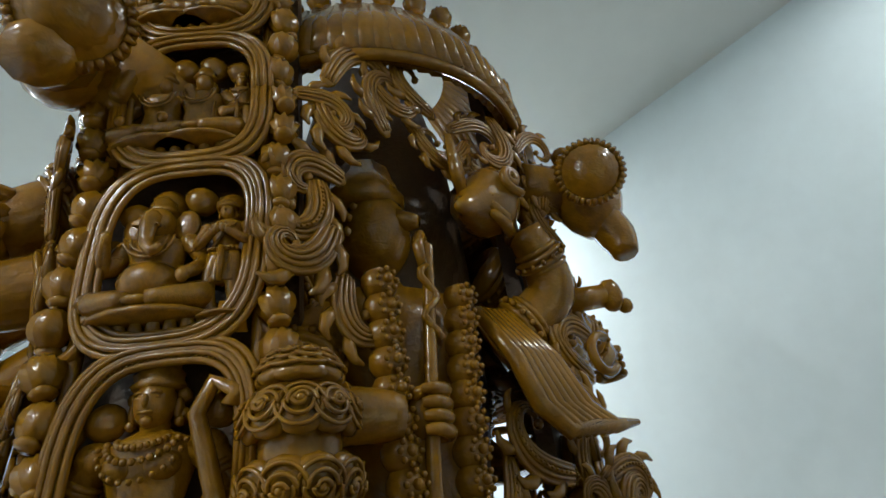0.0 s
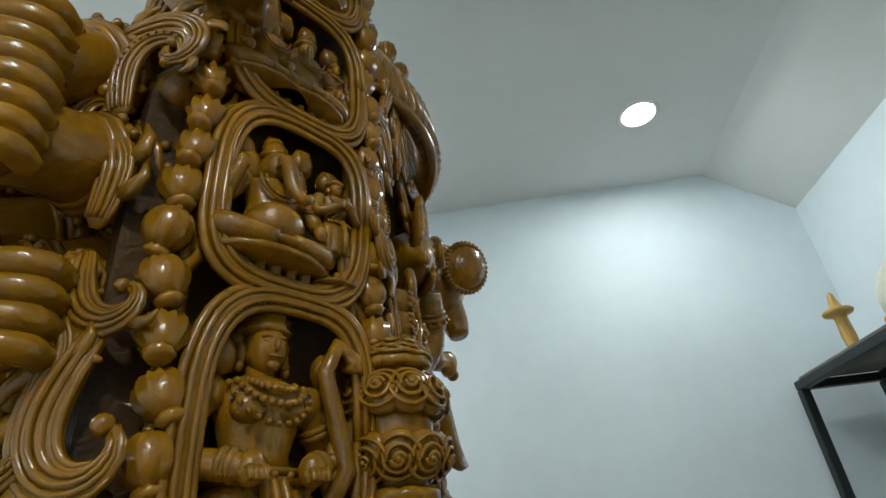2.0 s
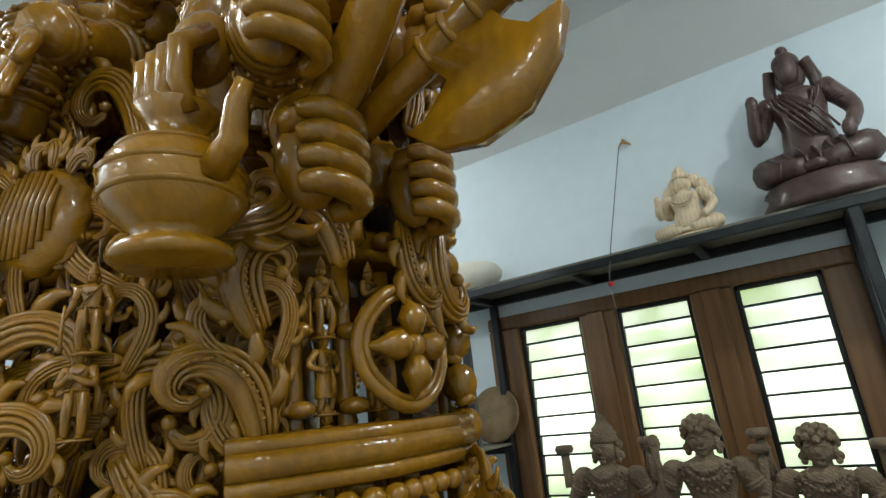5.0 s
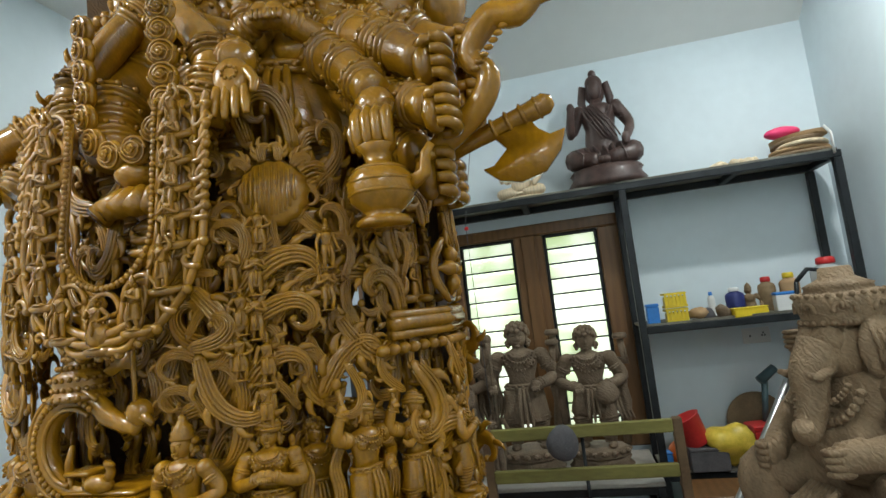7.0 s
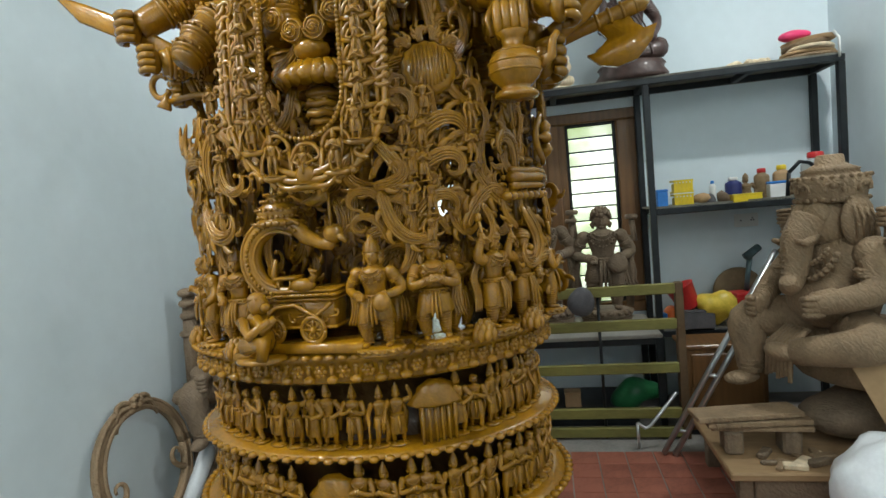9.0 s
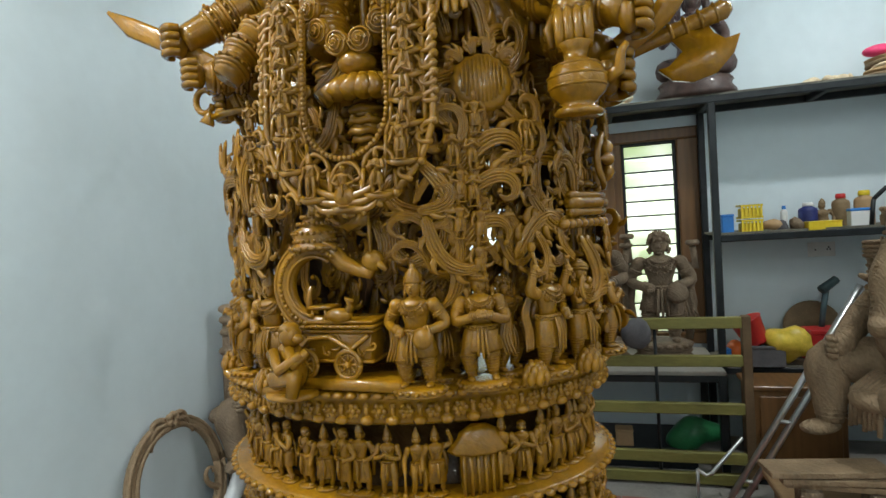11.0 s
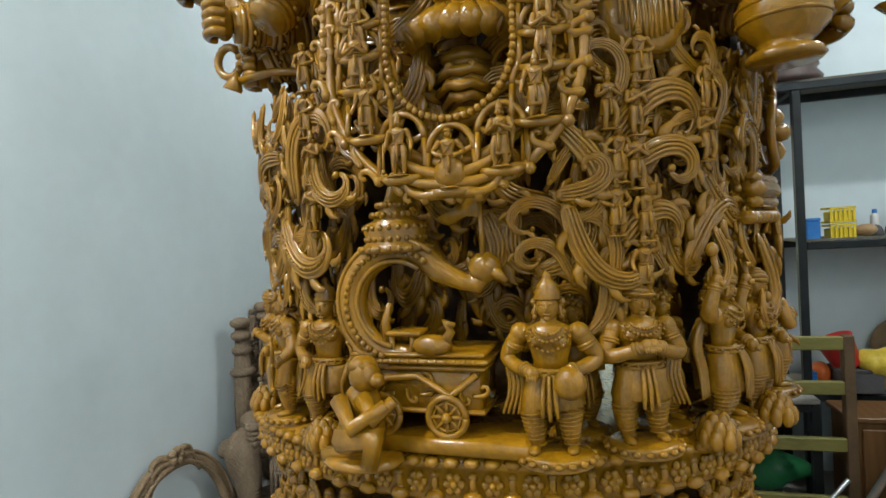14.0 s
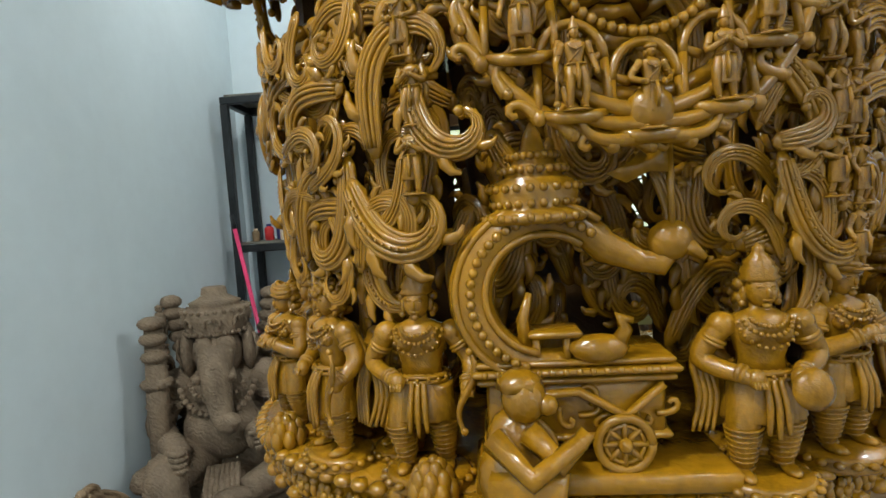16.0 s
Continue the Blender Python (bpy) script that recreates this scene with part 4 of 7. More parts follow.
# broad acanthus locks of the openwork: u, z, heading, length, turn, width, depth, beads
LOCKS = [
    (-0.45, 1.715, 178, 0.304, 210, 0.0119, 0.010, False),
    (-0.37, 1.66, 172, 0.230, 300, 0.0108, 0.025, False),
    (-0.38, 1.565, -85, 0.258, -250, 0.0119, 0.020, False),
    (-0.36, 1.485, 172, 0.184, 110, 0.0094, 0.015, False),
    (-0.37, 1.53, -60, 0.265, 270, 0.0130, 0.030, True),
    (-0.315, 1.555, 92, 0.304, -280, 0.0115, 0.030, False),
    (-0.25, 1.655, -80, 0.202, 290, 0.0097, 0.040, True),
    (-0.52, 1.41, 82, 0.221, -150, 0.0115, 0.015, False),
    (-0.36, 1.45, -88, 0.150, 130, 0.0115, 0.000, True),
    (-0.46, 1.40, 95, 0.120, -220, 0.0079, 0.010, False),
    (-0.60, 1.53, 80, 0.276, -260, 0.0115, -0.010, False),
    (-0.66, 1.66, -100, 0.239, 250, 0.0108, -0.020, False),
    (-0.68, 1.40, 70, 0.239, 240, 0.0108, -0.020, True),
    (-0.56, 1.72, 20, 0.184, -220, 0.0094, -0.020, False),
    (0.255, 1.60, 55, 0.313, -270, 0.0122, 0.025, False),
    (0.285, 1.57, 35, 0.221, -330, 0.0101, 0.035, False),
    (0.19, 1.655, -50, 0.221, -170, 0.0101, 0.030, True),
    (0.195, 1.525, -80, 0.290, 300, 0.0098, 0.035, True),
    (0.18, 1.535, 5, 0.147, 300, 0.0086, 0.040, False),
    (0.25, 1.40, 62, 0.239, -210, 0.0119, 0.020, False),
    (0.265, 1.445, -88, 0.184, -90, 0.0108, 0.010, True),
    (0.07, 1.52, -65, 0.175, -260, 0.0101, -0.030, False),
    (0.125, 1.52, -105, 0.175, 260, 0.0101, -0.030, False),
    (0.05, 1.43, 215, 0.10, -190, 0.0080, -0.09, False),
    (0.065, 1.43, -35, 0.10, 190, 0.0080, -0.09, False),
    (0.15, 1.405, 20, 0.184, 200, 0.0101, 0.010, True),
    (0.42, 1.64, 15, 0.294, -300, 0.0122, 0.010, False),
    (0.47, 1.57, -60, 0.258, 280, 0.0115, 0.010, True),
    (0.42, 1.40, 62, 0.248, -210, 0.0115, 0.010, False),
    (0.56, 1.42, 95, 0.239, 230, 0.0108, -0.020, False),
    (0.60, 1.60, 80, 0.258, -270, 0.0115, -0.020, False),
    (0.64, 1.52, -80, 0.239, -260, 0.0108, -0.030, False),
    (0.40, 1.52, -95, 0.202, 200, 0.0108, -0.010, True),
]
for u, z, heading, length, turn, w, d, beads in LOCKS:
    s = Shape()
    scroll(s, front, u, z, heading, length, turn, w, d, 4, beads)
    add_part("scroll", s)
foliage(front, -0.70, 0.70, 1.24, 1.84, 0.115, 0.0105, -0.15, -0.08, 5, lambda u, z: -0.2 < u < 0.14 and z < 1.5)
foliage(front, -0.30, 0.52, 1.24, 1.70, 0.10, 0.0105, -0.26, -0.17, 6)
# small curled leaves that bind the locks together
foliage(front, -0.68, -0.22, 1.40, 1.80, 0.082, 0.0062, 0.0, 0.035, 15)
foliage(front, 0.16, 0.70, 1.38, 1.80, 0.082, 0.0062, 0.0, 0.035, 16)

# upright strips of small stacked figures at the front corners
for sg in (-1, 1):
    for k in range(7):
        for q in (0.735, 0.83):
            stand(variants[rng.randrange(9)], front(sg * q, 1.10 + k * 0.096, 0.0 if sg > 0 else -0.045), facing(sg * q) + rng.uniform(-25, 25), 0.105)
    s = Shape()
    for q in (0.69, 0.78, 0.88):
        tube(s, [front(sg * q, 1.09 + 0.69 * i / 8, -0.015 if sg > 0 else -0.06) for i in range(9)], 0.014, 8)
        for k in range(7):
            ball(s, front(sg * q, 1.105 + k * 0.097, 0.004 if sg > 0 else -0.04), (0.024, 0.02, 0.012), 8, 5)
    add_part("corner_pillar", s)

# openwork pendant in front, with its inner canopy
def u_line(half, bottom, top, n=30):
    pts = []
    for i in range(n + 1):
        f = i / n
        if f < 0.3:
            pts.append((-half, top + (bottom + half * 1.1 - top) * f / 0.3))
        elif f > 0.7:
            pts.append((half, bottom + half * 1.1 + (top - bottom - half * 1.1) * (f - 0.7) / 0.3))
        else:
            a = math.pi * (1 + (f - 0.3) / 0.4)
            pts.append((half * math.cos(a), bottom + half * 1.1 + half * 1.1 * math.sin(a)))
    return pts


def pend(u, z, d=0.0):
    return Vector((0.035 + u, -0.535 - 0.05 * math.cos(u * 2.4) - d + (z - 1.7) * 0.10, z))


pendant = add_part("pendant_garland", Shape(), label="openwork pendant of small figures")
s = Shape()
tube(s, [pend(u, z) for u, z in u_line(0.112, 1.675, 2.06)], 0.0065, 7)
for u, z in u_line(0.112, 1.675, 2.06, 70):
    ball(s, pend(u, z, 0.007), 0.0075, 6, 4)
part("beaded_edge", s, WOOD, pendant)
s = Shape()
tube(s, [pend(u, z, -0.012) for u, z in u_line(0.17, 1.60, 2.06)], 0.012, 7)
tube(s, [pend(u, z, 0.0) for u, z in u_line(0.225, 1.545, 2.06, 60)], 0.009, 8)
for i, (u, z) in enumerate(u_line(0.234, 1.536, 2.06, 40)):
    pts = curl_points(u, z, 40 + 210 * i / 40, 0.062, (1 if i % 2 else -1) * 320, 10)
    tube(s, [pend(c, d, 0.004) for c, d in pts], [0.0095 - 0.0005 * k for k in range(len(pts))], 6)
    ball(s, pend(u, z, 0.006), 0.008 + 0.003 * (i % 2), 6, 4)
part("scrolled_border", s, WOOD, pendant)
NICHES = u_line(0.163, 1.607, 2.03, 14)
for i, (u, z) in enumerate(NICHES):
    stand(variants[i % 9], pend(u, z - 0.052, 0.016), 12 * math.sin(i * 2.1), 0.102, parent=pendant)
    s = Shape()
    box_z = z - 0.056
    tube(s, [pend(u - 0.040, box_z + 0.004, 0.006), pend(u - 0.02, box_z - 0.002, 0.016), pend(u + 0.02, box_z - 0.002, 0.016), pend(u + 0.040, box_z + 0.004, 0.006)], [0.006, 0.0085, 0.0085, 0.006], 7)
    arch = [(u + 0.040 * math.cos(a), z + 0.012 + 0.046 * math.sin(a)) for a in [math.pi * k / 12 for k in range(13)]]
    tube(s, [pend(a, b, 0.002) for a, b in arch], [0.0065] * 13, 6)
    for k in (-1, 1):
        tube(s, [pend(u + k * 0.040, z + 0.012, 0.002), pend(u + k * 0.043, box_z, 0.004)], 0.006, 6)
        pts = curl_points(u + k * 0.018, z + 0.010, 90 - k * 70, 0.05, k * 300, 9)
        tube(s, [pend(a, b, 0.0) for a, b in pts], [0.0065 - 0.0004 * q for q in range(len(pts))], 6)
    part("niche", s, WOOD, pendant)
s = Shape()
for k in (-1, 1):
    for q in range(3):
        pts = curl_points(0, 1.575 - q * 0.012, 90 - k * (75 + q * 12), 0.16 - q * 0.03, k * 120, 12)
        tube(s, [pend(a, b, 0.01) for a, b in pts], [0.012 - 0.0006 * i for i in range(len(pts))], 7)
ball(s, pend(0, 1.58, 0.012), (0.03, 0.018, 0.028), 10, 6)
part("leaf_tip", s, WOOD, pendant)
# shell canopy, ball and mask of a beast in the opening
s = Shape()
for j in range(9):
    a = radians(-85 + 170 * j / 8)
    tube(s, [(0.035, -0.46, 1.90), (0.035 + 0.07 * math.sin(a), -0.46 - 0.045 * math.cos(a), 1.885), (0.035 + 0.108 * math.sin(a), -0.48 - 0.07 * math.cos(a), 1.845)], [0.010, 0.024, 0.024], 10)
add_part("shell_canopy", s)
add_part("knob", ball(Shape(), (0.035, -0.48, 1.935), (0.052, 0.052, 0.034), 24, 10), label="round knob")
s = Shape()
ball(s, (0.035, -0.43, 1.765), (0.052, 0.05, 0.058), 14, 9)
for zz, q, y in ((1.805, 0.045, -0.45), (1.785, 0.055, -0.465), (1.755, 0.05, -0.475), (1.735, 0.042, -0.465)):
    tube(s, [(0.035 - q, y + 0.02, zz - 0.004), (0.035 - q * 0.4, y - 0.012, zz + 0.006), (0.035, y - 0.018, zz), (0.035 + q * 0.4, y - 0.012, zz + 0.006), (0.035 + q, y + 0.02, zz - 0.004)], 0.011, 7)
for k in (-1, 1):
    ball(s, (0.035 + k * 0.022, -0.478, 1.797), 0.010, 8, 6)
    tube(s, [(0.035 + k * 0.05, -0.44, 1.745), (0.035 + k * 0.085, -0.45, 1.76), (0.035 + k * 0.082, -0.45, 1.80), (0.035 + k * 0.065, -0.45, 1.79)], [0.012, 0.010, 0.007, 0.004], 7)
    for q in range(3):
        scroll(s, niche, 0.035 + k * 0.02, 1.70, 90 - k * (60 + q * 30), 0.10, -k * 200, 0.006, -0.60, 2)
lathe(s, [(0.05, 1.81), (0.056, 1.82), (0.045, 1.835), (0.03, 1.842)], 16, (0.035, -0.43, 0), ridge=0.08)
lathe(s, [(0.035, 1.685), (0.045, 1.70), (0.03, 1.72)], 14, (0.035, -0.45, 0), ridge=0.1)
add_part("beast_mask", s, label="carved beast mask with curled mane")

# rose garland above the knob
s = Shape()
for i, (u, z) in enumerate(u_line(0.105, 1.975, 2.30, 13)):
    rose(s, (0.035 + u, -0.49 - 0.03 * math.cos(u * 8), z), Matrix.Rotation(u * 3, 3, "Z") @ Matrix.Rotation(0.15, 3, "X"), 0.036)
add_part("rose_garland", s, label="hanging garland of carved roses")

# legs, arms and what they hold
PALM = (0.30, -0.50, 2.11)
CARVED_LIMBS = [
    ("carved_leg", [(0.10, -0.22, 2.35), (0.17, -0.38, 2.15), (0.12, -0.46, 2.0)], [0.085, 0.075, 0.055], (0.3, 0.85)),
    ("carved_leg", [(-0.06, -0.22, 2.35), (-0.10, -0.38, 2.15), (-0.05, -0.46, 2.0)], [0.085, 0.075, 0.055], (0.3, 0.85)),
    ("carved_arm", [(0.20, -0.10, 2.30), (0.42, -0.24, 2.24), (0.58, -0.37, 2.06)], [0.07, 0.06, 0.042], (0.35, 0.85)),
    ("carved_arm", [(0.25, -0.05, 2.25), (0.50, -0.22, 2.12), (0.72, -0.40, 1.99)], [0.065, 0.055, 0.042], (0.4, 0.88)),
    ("carved_arm", [(0.25, 0.0, 2.20), (0.48, -0.12, 2.05), (0.66, -0.30, 1.92)], [0.065, 0.055, 0.045], (0.4, 0.85)),
    ("carved_arm", [(0.25, 0.05, 2.15), (0.45, -0.02, 2.02), (0.63, -0.12, 1.93)], [0.065, 0.052, 0.042], (0.4, 0.85)),
    ("carved_arm", [(0.22, -0.05, 2.42), (0.48, -0.20, 2.30), (0.70, -0.33, 2.13)], [0.075, 0.065, 0.05], (0.4, 0.75)),
    ("carved_arm", [(0.25, 0.0, 2.42), (0.50, -0.09, 2.36), (0.72, -0.14, 2.24)], [0.08, 0.075, 0.06], (0.4, 0.8)),
    ("carved_arm", [(0.25, 0.02, 2.22), (0.48, -0.06, 2.17), (0.72, -0.12, 2.10)], [0.075, 0.07, 0.055], (0.4, 0.8)),
    ("carved_arm", [(-0.20, -0.10, 2.30), (-0.36, -0.30, 2.12), (-0.42, -0.40, 1.98)], [0.07, 0.06, 0.042], (0.35, 0.85)),
    ("carved_arm", [(-0.22, -0.05, 2.20), (-0.42, -0.20, 2.05), (-0.56, -0.32, 2.02)], [0.065, 0.055, 0.042], (0.4, 0.85)),
    ("carved_arm", [(-0.22, 0.0, 2.18), (-0.42, -0.10, 2.03), (-0.57, -0.16, 1.96)], [0.065, 0.055, 0.042], (0.4, 0.85)),
    ("carved_arm", [(-0.22, -0.02, 2.42), (-0.46, -0.15, 2.30), (-0.66, -0.28, 2.16)], [0.07, 0.06, 0.045], (0.4, 0.8)),
    ("carved_arm", [(-0.22, 0.05, 2.25), (-0.48, 0.05, 2.15), (-0.70, 0.0, 2.08)], [0.07, 0.06, 0.045], (0.4, 0.8)),
    ("carved_torso_garland", [(0.02, -0.36, 2.45), (0.22, -0.45, 2.2), (0.20, -0.47, 2.03)], [0.04, 0.045, 0.045], (0.2, 0.5, 0.8)),
    ("carved_torso_garland", [(0.02, -0.36, 2.45), (-0.15, -0.45, 2.2), (-0.13, -0.47, 2.03)], [0.04, 0.045, 0.045], (0.2, 0.5, 0.8)),
]
for nm, pts, rad, bands in CARVED_LIMBS:
    add_part(nm, limb(pts, rad, sorted(set(bands) | {0.16, 0.55, 0.68})))
FISTS = [((0.72, -0.40, 1.98), 70, 0.052), ((0.66, -0.10, 1.89), 90, 0.06), ((0.67, -0.31, 1.865), 90, 0.062), ((0.70, -0.34, 2.12), 80, 0.06), ((-0.55, -0.22, 2.03), -50, 0.052), ((-0.57, -0.34, 2.02), -60, 0.045), ((-0.585, -0.165, 1.95), -90, 0.045), ((-0.67, -0.29, 2.15), -60, 0.052), ((0.72, -0.14, 2.23), 90, 0.065), ((0.73, -0.12, 2.09), 90, 0.062), ((-0.71, 0.0, 2.07), -90, 0.05)]
for p, turn, r in FISTS:
    add_part("carved_fist", fist(Shape(), p, Matrix.Rotation(radians(turn), 3, "Z"), r))
# dangling palm over the vase
s = Shape()
ball(s, (0.595, -0.525, 1.985), (0.05, 0.035, 0.048), 12, 8)
for k in range(4):
    x = 0.562 + k * 0.023
    tube(s, [(x, -0.54, 1.98), (x + 0.002, -0.575, 1.945), (x + 0.003, -0.575, 1.90), (x + 0.003, -0.56, 1.868)], [0.015, 0.0145, 0.0135, 0.009], 8)
tube(s, [(0.56, -0.52, 1.98), (0.535, -0.53, 1.93), (0.545, -0.54, 1.885)], [0.016, 0.014, 0.009], 8)
add_part("carved_fingers", s, m=pose(-0.01, 0.13, 0.035))
vase = add_part("vase", lathe(Shape(), [(0.03, 1.87), (0.042, 1.885), (0.046, 1.88), (0.032, 1.865), (0.028, 1.845), (0.05, 1.835), (0.068, 1.815), (0.074, 1.79), (0.068, 1.762), (0.045, 1.74), (0.038, 1.732), (0.058, 1.722), (0.062, 1.712), (0.056, 1.706)][::-1], 28, (0.60, -0.555, 0)), label="round-bellied carved water vase")
s = Shape()
for zz, q in ((1.80, 0.0735), (1.775, 0.0725), (1.828, 0.058)):
    lathe(s, [(q - 0.002, zz - 0.004), (q + 0.003, zz), (q - 0.002, zz + 0.004)], 28, (0.60, -0.555, 0))
tube(s, [(0.668, -0.555, 1.79), (0.70, -0.555, 1.81), (0.705, -0.555, 1.85), (0.72, -0.555, 1.87)], [0.018, 0.015, 0.012, 0.009], 8)
part("spout", s, WOOD, vase)
vase.location = (-0.01, 0.13, 0.035)
axe = add_part("axe", tube(Shape(), [(0.60, -0.42, 1.86), (0.75, -0.44, 1.905), (0.86, -0.45, 1.935), (0.925, -0.46, 1.955), (0.94, -0.46, 1.96)], [0.022, 0.021, 0.024, 0.026, 0.014], 12), label="carved battle axe with ringed shaft")
s = Shape()
for f in (0.80, 0.835, 0.87, 0.905):
    c = Vector((0.60, -0.42, 1.86)).lerp(Vector((0.94, -0.46, 1.96)), (f - 0.6) / 0.34)
    d = Vector((0.34, -0.04, 0.10)).normalized()
    tube(s, [c - d * 0.005, c, c + d * 0.005], [0.025, 0.03, 0.025], 12)
blade = [(0.80, 1.895), (0.825, 1.865), (0.79, 1.83), (0.765, 1.825), (0.80, 1.795), (0.85, 1.785), (0.905, 1.80), (0.945, 1.845), (0.96, 1.89), (0.925, 1.882), (0.90, 1.90), (0.885, 1.925)]
n = len(blade)
s.add([(x, y, z) for y in (-0.462, -0.438) for x, z in blade], [tuple(range(n - 1, -1, -1)), tuple(range(n, 2 * n))] + [(i, (i + 1) % n, (i + 1) % n + n, i + n) for i in range(n)])
part("blade", s, WOOD, axe)
axe.location = (0.03, 0.18, 0.04)
s = Shape()
bl = [Vector((-0.30, -0.45, 1.90)), Vector((-0.42, -0.47, 1.99)), Vector((-0.58, -0.50, 2.09)), Vector((-0.72, -0.52, 2.16)), Vector((-0.80, -0.53, 2.22))]
tube(s, bl, [0.02, 0.030, 0.034, 0.032, 0.006], 8, flat=0.3, up=(0.5, 0, 0.8))
add_part("sword", s, m=pose(-0.13, 0.22, 0.07), label="broad curved carved sword")
s = Shape()
tube(s, [(-0.30, -0.42, 1.84), (-0.50, -0.44, 1.86), (-0.60, -0.45, 1.845)], 0.011, 8)
lathe(s, [(0.001, 0), (0.032, 0.05), (0.012, 0.052)], 8, (-0.64, -0.455, 1.835), m=Matrix.Rotation(radians(82), 3, "Y"), sy=0.4)
add_part("arrow", s, m=pose(-0.02, 0.22, 0.07))
s = Shape()
tube(s, [(-0.64 + 0.035 * math.cos(a), -0.40, 1.93 + 0.04 * math.sin(a)) for a in [radians(40 + 300 * i / 14) for i in range(15)]], 0.011, 8)
add_part("noose_ring", s, m=pose(-0.02, 0.2, 0.05))
s = Shape()
box(s, (-0.03, -0.012, -0.10), (0.03, 0.012, 0.10), 0.01)
for k in range(6):
    box(s, (-0.024, -0.016, -0.085 + k * 0.03), (0.024, 0.016, -0.068 + k * 0.03), 0.003)
add_part("carved_tablet", s, m=pose(-0.68, -0.22, 2.14, 0, -6, -20))
s = Shape()
lathe(s, [(0.075, -0.012), (0.08, 0), (0.07, 0.012), (0.058, 0.02), (0.02, 0.026)], 30, ridge=0.06)
for k in range(11):
    c = -0.05 + k * 0.01
    e = math.sqrt(max(0, 0.058 ** 2 - c * c))
    tube(s, [(c, -e, 0.022), (c, 0, 0.027), (c, e, 0.022)], 0.0035, 5)
for j in range(4):
    a = radians(50 + 80 * j / 3)
    scroll(s, lambda u, v, d=0: Vector((u, v, 0.01 + d)), 0.07 * math.cos(a), 0.07 * math.sin(a), math.degrees(a), 0.06, 250 * (1 if j % 2 else -1), 0.0062, 0, 2)
add_part("shield", s, m=pose(0.36, -0.47, 1.845, 82, 0, 18), label="ribbed oval shield with scrolled crest")
s = Shape()
flow(s, [(0.70, -0.30, 1.93), (0.80, -0.33, 1.99), (0.84, -0.34, 2.06), (0.80, -0.34, 2.12), (0.86, -0.35, 2.19), (0.92, -0.36, 2.18), (0.97, -0.36, 2.21), (1.02, -0.37, 2.20)], [0.030, 0.030, 0.028, 0.027, 0.034, 0.030, 0.022, 0.012], 12)
for k in range(9):
    ball(s, (0.815 + 0.012 * k, -0.37, 2.07 + 0.014 * k), (0.012, 0.008, 0.007), 6, 4)
add_part("serpent", s, label="coiled carved serpent with spread hood")
# crowned upper bodies side by side above the pendant
for x, y, z, h, sd, tn in ((0.05, -0.24, 1.80, 0.86, 301, 0), (0.27, -0.20, 1.78, 0.84, 302, 16), (-0.20, -0.20, 1.78, 0.84, 303, -16), (0.42, -0.10, 1.80, 0.80, 304, 40), (-0.36, -0.10, 1.80, 0.80, 305, -40)):
    stand(courtier(sd, 3).mesh("carved_figure", WOOD), (x, y, z), tn, h, name="carved_figure")
foliage(front, -0.52, 0.60, 1.84, 2.10, 0.12, 0.0125, -0.14, -0.09, 81, lambda u, z: abs(u - 0.03) < 0.12)
# open palm hanging over the pendant
s = Shape()
ball(s, (0, 0, 0), (0.042, 0.016, 0.050), 14, 9)
for k in range(4):
    x = -0.030 + 0.020 * k
    flow(s, [(x, 0, -0.030), (x * 1.1, -0.006, -0.075), (x * 1.15, -0.004, -0.112 + 0.008 * abs(k - 1.4))], [0.0115, 0.0105, 0.007], 9)
flow(s, [(0.034, -0.002, 0.01), (0.054, -0.012, -0.025), (0.052, -0.016, -0.055)], [0.014, 0.012, 0.008], 9)
for j in range(9):
    a = 2 * math.pi * j / 9
    ball(s, (0.016 * math.cos(a), -0.016, 0.016 * math.sin(a)), 0.005, 6, 4)
add_part("open_palm", s, m=pose(*PALM, -12, 0, 14), label="open carved palm with fingers pointing down")
add_part("carved_arm", limb([(0.16, -0.22, 2.30), (0.22, -0.38, 2.22), (PALM[0], PALM[1] + 0.03, PALM[2] + 0.05)], [0.06, 0.05, 0.036], (0.4, 0.85)))
# hanging strings of small figures between pendant and shield
for u, z0, n in ((0.31, 1.36, 5), (0.27, 1.46, 3), (-0.25, 1.50, 4), (0.44, 1.58, 2)):
    for k in range(n):
        stand(variants[(k * 4 + n) % 9], front(u + 0.008 * math.sin(k * 2), z0 + 0.088 * k, 0.045), facing(u) + 20 * math.sin(k * 3), 0.098)

# back and side panels with oval frames and bud strings
def oval(s, onto, u0, z0, ru, rz, r, d=0.02, lean=0.0):
    pts = []
    for i in range(41):
        a = 2 * math.pi * i / 40
        c, q = math.cos(a), math.sin(a)
        e = 0.62
        pts.append((u0 + ru * math.copysign(abs(c) ** e, c) + lean * q, z0 + rz * math.copysign(abs(q) ** e, q)))
    for o, rr, dd in ((0, r, 0), (-r * 1.15, r * 0.5, r * 0.35), (r * 1.15, r * 0.5, r * 0.35), (-r * 0.5, r * 0.33, r * 0.95), (r * 0.5, r * 0.33, r * 0.95)):
        row = [onto(u0 + (u - u0) * (1 + o / ru), z0 + (z - z0) * (1 + o / rz), d + dd) for u, z in pts]
        tube(s, row, rr, 8)
    for i in range(90):
        a = 2 * math.pi * i / 90
        c, q = math.cos(a), math.sin(a)
        u, z = u0 + ru * 0.93 * math.copysign(abs(c) ** 0.62, c) + lean * q, z0 + rz * 0.94 * math.copysign(abs(q) ** 0.62, q)
        ball(s, onto(u, z, d + r * 0.8), r * 0.2, 5, 4)


